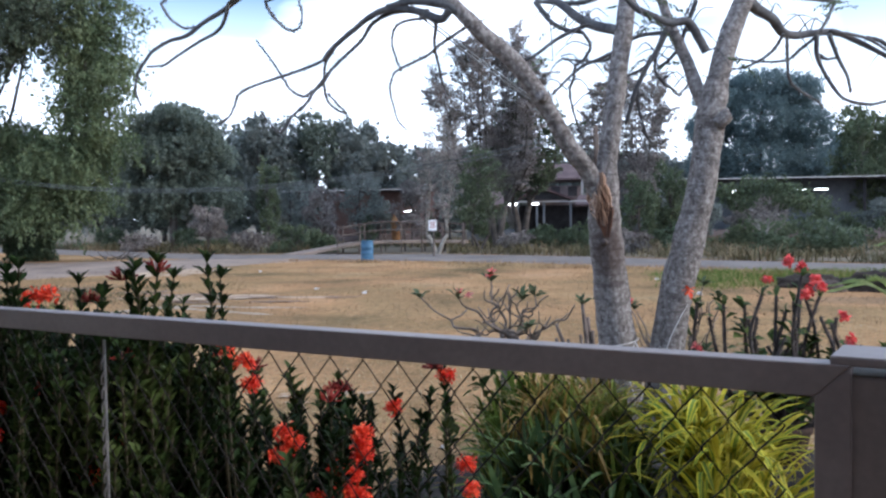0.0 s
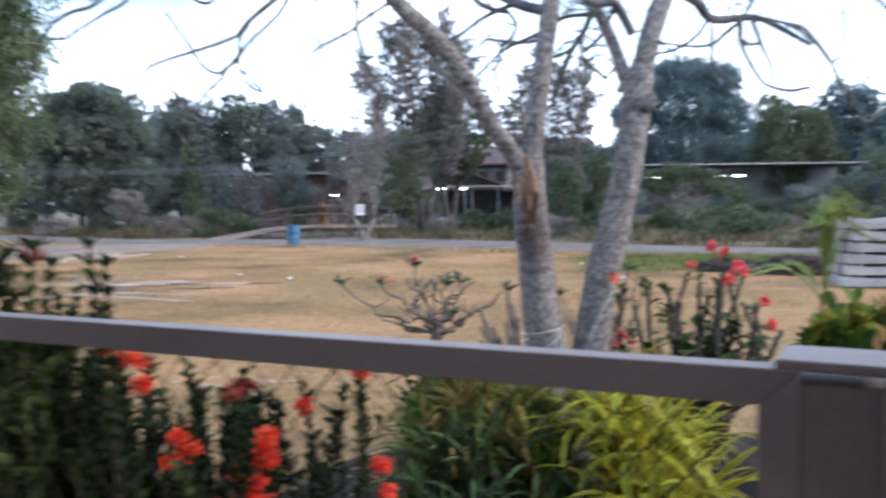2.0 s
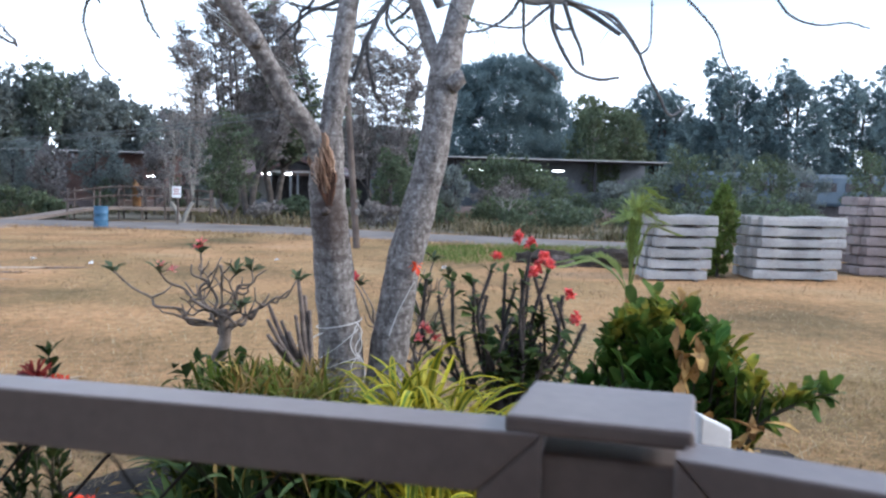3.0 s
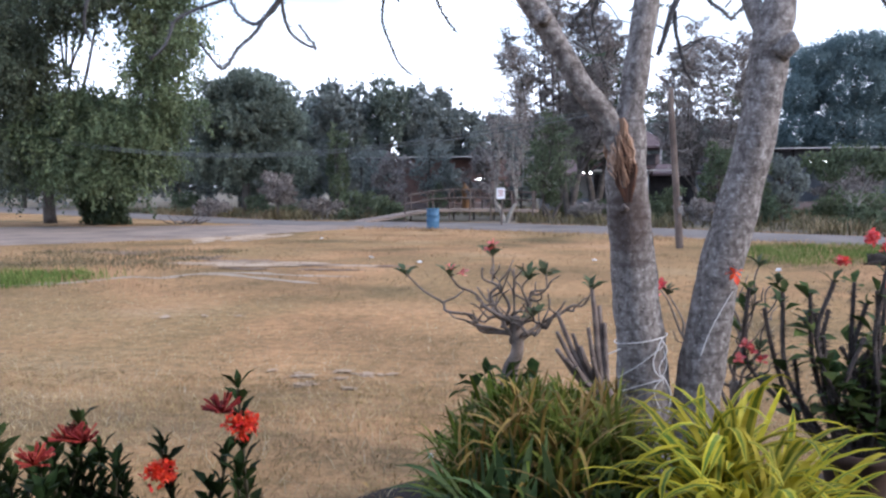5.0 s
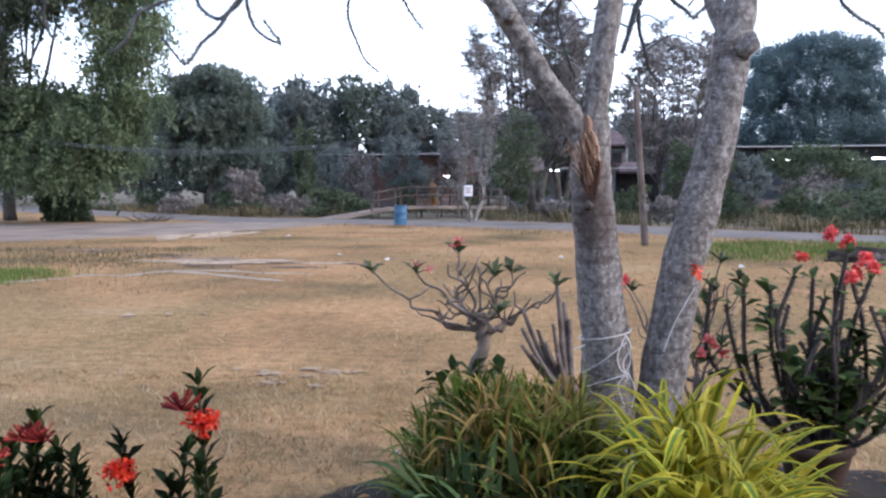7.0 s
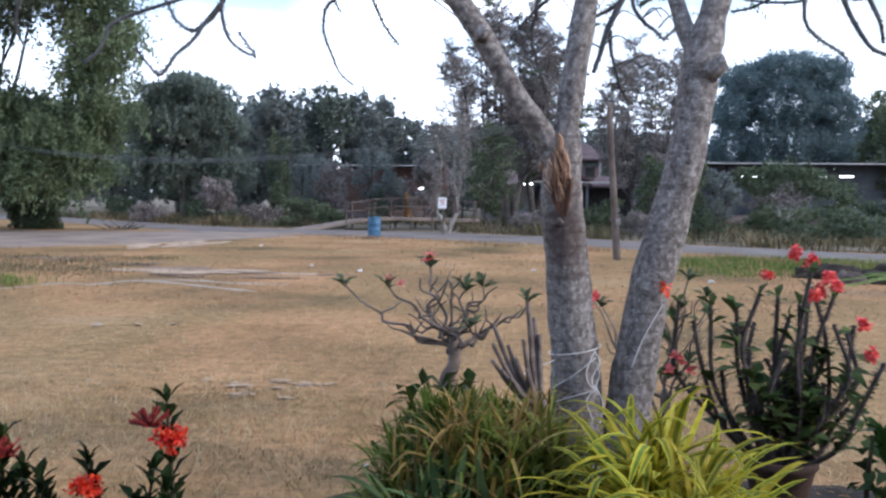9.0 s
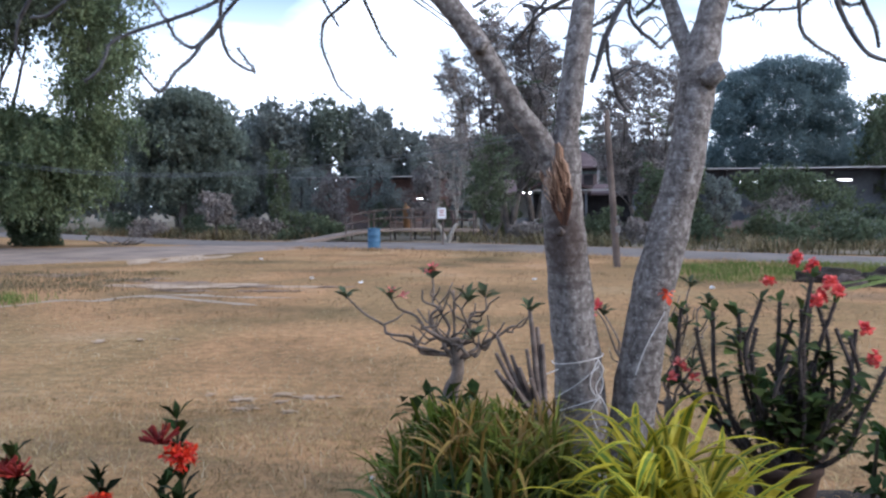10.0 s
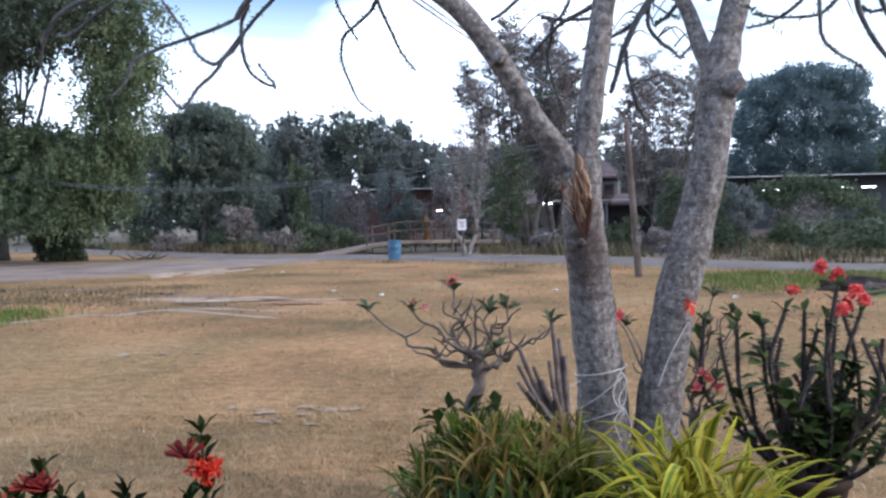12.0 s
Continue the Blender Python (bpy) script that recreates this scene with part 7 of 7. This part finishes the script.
sign = thing("notice_board", "small white notice on a thin post beside the footbridge", "sign")
bm = bmesh.new()
limb(bm, [(-3.67, 41.0, 0), (-3.65, 41.0, 1.0), (-3.68, 41.0, 1.9)], 0.05, 0.045, 8, 3)
part("post", bm, TIMBER, sign)
bm = bmesh.new()
box(bm, (0.40, 0.03, 0.52), pose(-3.70, 40.93, 1.54), 0.004)
sign_board = part("board", bm, WHITE, sign)
INK = material("faded_red_ink", [(0.35, 0.10, 0.09), (0.45, 0.16, 0.14)], 9, 40, 0.8, 0)
for z, w in ((1.66, 0.26), (1.56, 0.18), (1.45, 0.24)):
    bm = bmesh.new()
    box(bm, (w, 0.004, 0.045), pose(-3.70, 40.912, z))
    part("print_bar", bm, INK, sign_board)

bridge = thing("footbridge", "weathered timber footbridge with handrails over the ditch", "bridge")
BX0, BX1, BY = -9.6, -2.6, 47.0
bm = bmesh.new()
pts = [Vector((-11.8, 44.2, 0.06)), Vector((-10.4, 45.4, 0.3)), Vector((-8.4, 46.6, 0.62)), Vector((-5.6, 47.0, 0.66)), Vector((-2.4, 47.0, 0.62))]
line = curve_points(pts, 6)
rows = []
for i, p in enumerate(line):
    way = (line[min(i + 1, len(line) - 1)] - line[max(i - 1, 0)]).normalized()
    s = Vector((-way.y, way.x, 0)).normalized() * 0.75
    rows.append([bm.verts.new(p - s), bm.verts.new(p + s), bm.verts.new(p + s - Vector((0, 0, 0.14))), bm.verts.new(p - s - Vector((0, 0, 0.14)))])
for r0, r1 in zip(rows, rows[1:]):
    for k in range(4):
        bm.faces.new((r0[k], r1[k], r1[(k + 1) % 4], r0[(k + 1) % 4]))
bm.faces.new(rows[0][::-1])
bm.faces.new(rows[-1])
bmesh.ops.recalc_face_normals(bm, faces=bm.faces)
part("deck", bm, DIRT, bridge, "pale worn deck")
for side in (-0.72, 0.72):
    for z in (0.45, 0.9):
        bm = bmesh.new()
        limb(bm, [(-9.6, 45.9 + side, 0.46 + z), (-7.6, 46.8 + side, 0.66 + z + 0.12), (-5.2, 47.0 + side, 0.66 + z + 0.12), (-2.5, 47.0 + side, 0.62 + z)], 0.032, 0.032, 6, 6)
        part("handrail", bm, TIMBER, bridge)
    for k in range(7):
        x = -9.4 + k * 1.13
        y = 47.0 + side - max(0, (-7.6 - x)) * 0.5
        bm = bmesh.new()
        tube(bm, [(x, y, -0.3), (x, y, 1.62)], [0.05, 0.05], 6)
        part("post", bm, TIMBER, bridge)

# stacks of concrete railway sleepers
def sleeper_mesh(name, mat):
    bm = bmesh.new()
    rows = []
    for x, w, h in ((-1.25, 0.13, 0.185), (-1.22, 0.135, 0.20), (-0.75, 0.135, 0.20), (-0.45, 0.115, 0.175), (0.0, 0.11, 0.165), (0.45, 0.115, 0.175), (0.75, 0.135, 0.20), (1.22, 0.135, 0.20), (1.25, 0.13, 0.185)):
        rows.append([bm.verts.new(p) for p in ((x, -w, 0), (x, -w * 0.98, h * 0.6), (x, -w * 0.8, h), (x, w * 0.8, h), (x, w * 0.98, h * 0.6), (x, w, 0))])
    for r0, r1 in zip(rows, rows[1:]):
        for k in range(6):
            bm.faces.new((r0[k], r1[k], r1[(k + 1) % 6], r0[(k + 1) % 6]))
    bm.faces.new(rows[0])
    bm.faces.new(rows[-1][::-1])
    bmesh.ops.recalc_face_normals(bm, faces=bm.faces)
    return mesh_of(name, bm, mat)


batten_bm = bmesh.new()
box(batten_bm, (0.08, 1.7, 0.035))
BATTEN = mesh_of("batten", batten_bm, TIMBER)
for label, x, y, scale, layers, mat, seed in (("stack of pale grey concrete railway sleepers", 9.58, 18.5, 0.54, 6, CONCRETE, 1), ("stack of pale grey concrete railway sleepers", 12.45, 18.5, 0.78, 6, CONCRETE, 2), ("tall stack of reddish weathered concrete sleepers", 16.05, 19.2, 1.0, 8, OLD_CONCRETE, 3), ("stack of pale grey concrete railway sleepers", 18.9, 19.0, 1.0, 6, CONCRETE, 4)):
    rng = random.Random(600 + seed)
    t = thing("sleeper_stack", label, "sleeper stack", (x, y, ground_height(x, y)), group="sleeper stacks")
    t.matrix_world = Matrix.Translation((x, y, ground_height(x, y))) @ pose(0, 0, 0, 0, 0, -9)
    me = sleeper_mesh("sleeper", mat)
    for k in range(layers):
        for j in range(4):
            ob = new("sleeper", me)
            ob.parent = t
            ob.matrix_local = pose(rng.uniform(-0.05, 0.05) + (0.04 * k if j == 0 else 0), -0.4 + j * 0.31 + rng.uniform(-0.015, 0.015), 0.04 + k * 0.242, 0, 0, rng.uniform(-0.6, 0.6)) @ Matrix.Diagonal((scale, 1, 1, 1))
        for bx in (-0.7, 0.7):
            ob = new("batten", BATTEN)
            ob.parent = t
            ob.matrix_local = pose(bx * scale, 0.2, 0.02 + k * 0.242)
tree("leafy_shrub", "light green shrub growing between the sleeper stacks", (10.95, 18.9, 0), 2.1, blob_crown(10.95, 18.9, 0.0, 2.25, 0.42, 0.4, 9, 621), 3400, 0.13, GREEN_GRASS, trunk=0.04, seed=622, kind_name="bush")
tree("leafy_shrub", "green shrub behind the sleeper stacks", (14.3, 20.8, 0), 1.7, blob_crown(14.3, 20.8, 0.1, 1.7, 0.7, 0.5, 7, 623), 2200, 0.14, LEAF_MID, trunk=0.04, seed=624, kind_name="bush")

# young coconut palm
palm = thing("young_palm", "young coconut palm with upright fronds on the lawn", "palm", (5.70, 12.0, ground_height(5.70, 12.0)))
bm = bmesh.new()
limb(bm, [(0, 0, -0.05), (0.02, 0, 0.25), (0.03, 0, 0.6)], 0.06, 0.035, 8, 4, 0.2)
part("stem", bm, DEAD_LEAF, palm)
rng = random.Random(641)
FROND = material("palm_frond", [(0.14, 0.20, 0.05), (0.22, 0.29, 0.08), (0.34, 0.37, 0.14)], 2.0, 20.0, 0.45, 0, island=0.3, through_light=0.35, spec=0.4)
for k in range(15):
    a, L, lean = k * 2.4, rng.uniform(1.15, 1.5), rng.uniform(0.03, 0.26)
    if k % 5 == 4:
        L, lean = rng.uniform(0.9, 1.2), rng.uniform(0.6, 0.8)
    d = Vector((math.cos(a), 0.8 * math.sin(a), 0))
    base = Vector((0.03, 0, 0.45))
    top = L * (1.04 - lean * 0.8)
    line = curve_points([base, base + d * L * lean * 0.3 + Vector((0.03, 0, top * 0.6)), base + d * L * lean * 0.75 + Vector((0.06, 0, top)), base + d * L * (lean + 0.22) + Vector((0.08, 0, top * 0.98 - 0.04))], 8)
    bm = bmesh.new()
    tube(bm, line, [0.013 * (1 - 0.8 * i / 24) for i in range(len(line))], 4)
    s = d.cross(Vector((0, 0, 1))).normalized()
    for i in range(5, len(line) - 1):
        way = (line[i + 1] - line[i]).normalized()
        for side in (-1, 1):
            for off in (0, 0.5):
                p = line[i].lerp(line[i + 1], off)
                tip = p + (s * side * rng.uniform(0.2, 0.45) + way * 1.0 + Vector((0, 0, -0.08))) * rng.uniform(0.24, 0.36) * (1.1 - i / len(line) * 0.5)
                w = s.cross(way) * 0.006 + way * 0.003 + s * 0.009
                m = p.lerp(tip, 0.45)
                bm.faces.new([bm.verts.new(v) for v in (p - w * 0.5, m - w, tip, m + w)])
    part("frond", bm, FROND, palm)

# heaps, litter and dead brush
def heap(label, x, y, rx, ry, h, mat, seed, category="heap"):
    bm = bmesh.new()
    bmesh.ops.create_icosphere(bm, subdivisions=4, radius=1.0)
    for v in bm.verts:
        k = 1 + 0.35 * noise.noise(v.co * 2.2 + Vector((seed, 0, 0))) + 0.2 * noise.noise(v.co * 6 + Vector((0, seed, 0)))
        v.co = Vector((v.co.x * rx * k, v.co.y * ry * k, max(-0.1, v.co.z * h * k)))
    ob = new("mound", mesh_of("mound", bm, mat, True))
    ob.location = (x, y, ground_height(x, y))
    return tagged(ob, label, category)


heap("low dark heap of burnt rubbish and soil", 9.3, 21.6, 1.1, 0.8, 0.42, SOIL_AND_SHADE, 3)
heap("low dark heap of burnt rubbish and soil", 8.0, 22.6, 0.9, 0.6, 0.3, SOIL_AND_SHADE, 5)
heap("grey lump of broken concrete", 7.9, 21.2, 0.35, 0.3, 0.28, TIMBER, 7, "rubble")
rng = random.Random(661)
LITTER = ((-4.95, 22.7), (0.82, 22.7), (-3.4, 21.5), (4.75, 20.5), (4.5, 25.2), (0.1, 5.7), (-9.0, 30.5))
for x, y in LITTER:
    bm = bmesh.new()
    bmesh.ops.create_grid(bm, x_segments=5, y_segments=4, size=0.5)
    far = min(1.0, y / 20)
    for v in bm.verts:
        v.co = Vector((v.co.x * 0.10 * far + 0.02 * noise.noise(v.co * 9 + Vector((x, y, 0))), v.co.y * 0.10 * far, abs(0.12 * far * noise.noise(v.co * 4 + Vector((x, y, 2)))) + 0.01))
    bmesh.ops.solidify(bm, geom=bm.faces[:], thickness=0.004)
    ob = new("litter_scrap", mesh_of("litter_scrap", bm, WHITE))
    ob.matrix_world = pose(x, y, ground_height(x, y) + 0.004, 0, 0, rng.uniform(0, 360))
    tagged(ob, "crumpled scrap of white litter on the lawn", "litter", group="litter on the lawn")
brush = thing("dead_brush", "dark dead branches lying beside the road", "branches")
for k in range(16):
    bm = bmesh.new()
    p = Vector((-19.5 + rng.uniform(-0.7, 0.7), 40.4 + rng.uniform(-0.3, 0.3), 0.08))
    d = Vector((rng.uniform(-1, 1), rng.uniform(-0.4, 0.4), rng.uniform(0.05, 0.45)))
    limb(bm, [p, p + d * 0.5, p + d * 0.9 + Vector((0, 0, 0.05))], 0.035, 0.01, 5, 3)
    part("branch", bm, DARK_BARK, brush)

# bushes along the ditch
for i, (x, y, h, w, mat) in enumerate(((0.2, 44.6, 1.0, 1.3, LEAF_GREY), (5.8, 42.6, 1.1, 1.5, LEAF_GREY), (11.0, 38.0, 1.0, 1.4, LEAF_MID), (16.0, 33.5, 1.0, 1.5, LEAF_GREY), (-15.5, 50.5, 1.2, 1.6, LEAF_GREY), (-24, 53, 1.1, 1.8, LEAF_GREY), (-12.8, 48.5, 1.7, 2.0, LEAF_MID), (-11.0, 48.0, 1.3, 1.4, LEAF_MID), (-20.5, 54, 1.5, 2.0, LEAF_MID), (-30, 60, 1.6, 2.6, LEAF_MID), (1.5, 46.5, 1.5, 1.6, LEAF_MID), (3.4, 45.5, 1.2, 1.5, LEAF_MID), (8.2, 41.5, 1.5, 1.8, LEAF_MID), (14.2, 38.5, 1.5, 2.0, LEAF_MID), (18.0, 36.5, 1.7, 2.0, LEAF_MID), (22.5, 34, 1.6, 2.2, LEAF_MID), (27.0, 33, 1.8, 2.4, LEAF_MID), (-1.0, 55, 1.6, 1.4, LEAF_MID), (5.4, 54, 1.9, 1.5, LEAF_MID), (10.4, 55, 1.7, 2.2, LEAF_MID), (15.0, 54, 1.5, 2.0, LEAF_MID), (20.2, 53, 1.8, 2.0, LEAF_MID), (33, 40, 2.0, 2.6, LEAF_MID), (39, 38, 2.0, 3.0, LEAF_MID), (12.4, 43.5, 1.6, 1.9, LEAF_MID), (15.6, 42.5, 1.4, 1.8, LEAF_GREEN), (18.6, 42, 1.7, 2.0, LEAF_MID), (21.6, 41, 1.5, 2.0, LEAF_GREEN), (24.8, 40, 1.8, 2.2, LEAF_MID), (17.0, 50, 3.0, 1.9, LEAF_MID), (23.6, 49, 3.4, 2.2, LEAF_GREEN), (28.0, 47, 4.2, 2.2, LEAF_MID), (30.5, 52, 5.0, 2.2, LEAF_GREEN))):
    tree("ditch_bush", "green bush on the ditch bank beyond the road", (x, y, 0), h, blob_crown(x, y, -0.1, h, w, w * 0.7, 8, 700 + i), 2300, 0.19, mat, trunk=0.05, seed=720 + i, limbs=False, kind_name="bush")
for i, (x, y) in enumerate(((-9.9, 57), (-5.6, 57.5))):
    tree("clipped_shrub", "small clipped cone-shaped shrub by the station", (x, y, 0), 2.3, [(x, y, 0.7, 0.75, 0.7, 0.6), (x, y, 1.4, 0.5, 0.5, 0.6), (x, y, 2.0, 0.25, 0.25, 0.4)], 1500, 0.14, LEAF_MID, trunk=0.06, seed=750 + i, limbs=False, kind_name="shrub", ragged=0.1)

# station odds and ends
GOLD = material("orange_gold", [(0.24, 0.12, 0.06), (0.36, 0.18, 0.08), (0.45, 0.26, 0.13)], 3, 20, 0.5, 0.1)
bm = bmesh.new()
lathe(bm, [(0.5, 0.0), (0.5, 1.7), (0.62, 1.75), (0.62, 1.95), (0.5, 2.0), (0.46, 2.3), (0.3, 2.62), (0.14, 2.72), (0.18, 2.86), (0.14, 3.02), (0.001, 3.1)], 16)
ob = new("statue", mesh_of("statue", bm, GOLD, True))
ob.location = (-8.3, 59.5, 0.1)
ob.scale = (0.6, 0.6, 0.8)
tagged(ob, "plain orange-gold statue on a tall plinth by the station", "statue")
train = thing("train_carriage", "dull blue railway carriage standing behind the trees", "train carriage")
bm = bmesh.new()
box(bm, (22, 2.8, 2.5), pose(42.5, 61.5, 2.45), 0.25)
part("body", bm, BLUE, train)
for k in range(10):
    bm = bmesh.new()
    box(bm, (1.2, 0.06, 0.7), pose(33.4 + k * 2.0, 60.09, 2.7))
    part("window", bm, DARK, train)
bm = bmesh.new()
box(bm, (20, 2.2, 0.9), pose(42.5, 61.5, 0.75))
part("underframe", bm, DARK, train)
red_house = thing("station_building", "low brown-red station building behind the trees", "building")
bm = bmesh.new()
box(bm, (9.0, 4.0, 2.6), pose(-10.6, 70.5, 1.3))
part("wall", bm, RED_ROOF, red_house)
bm = bmesh.new()
hip_roof(bm, -15.8, -5.4, 67.6, 73.4, 2.9, 4.2, 2.4)
part("roof", bm, ROOF, red_house)
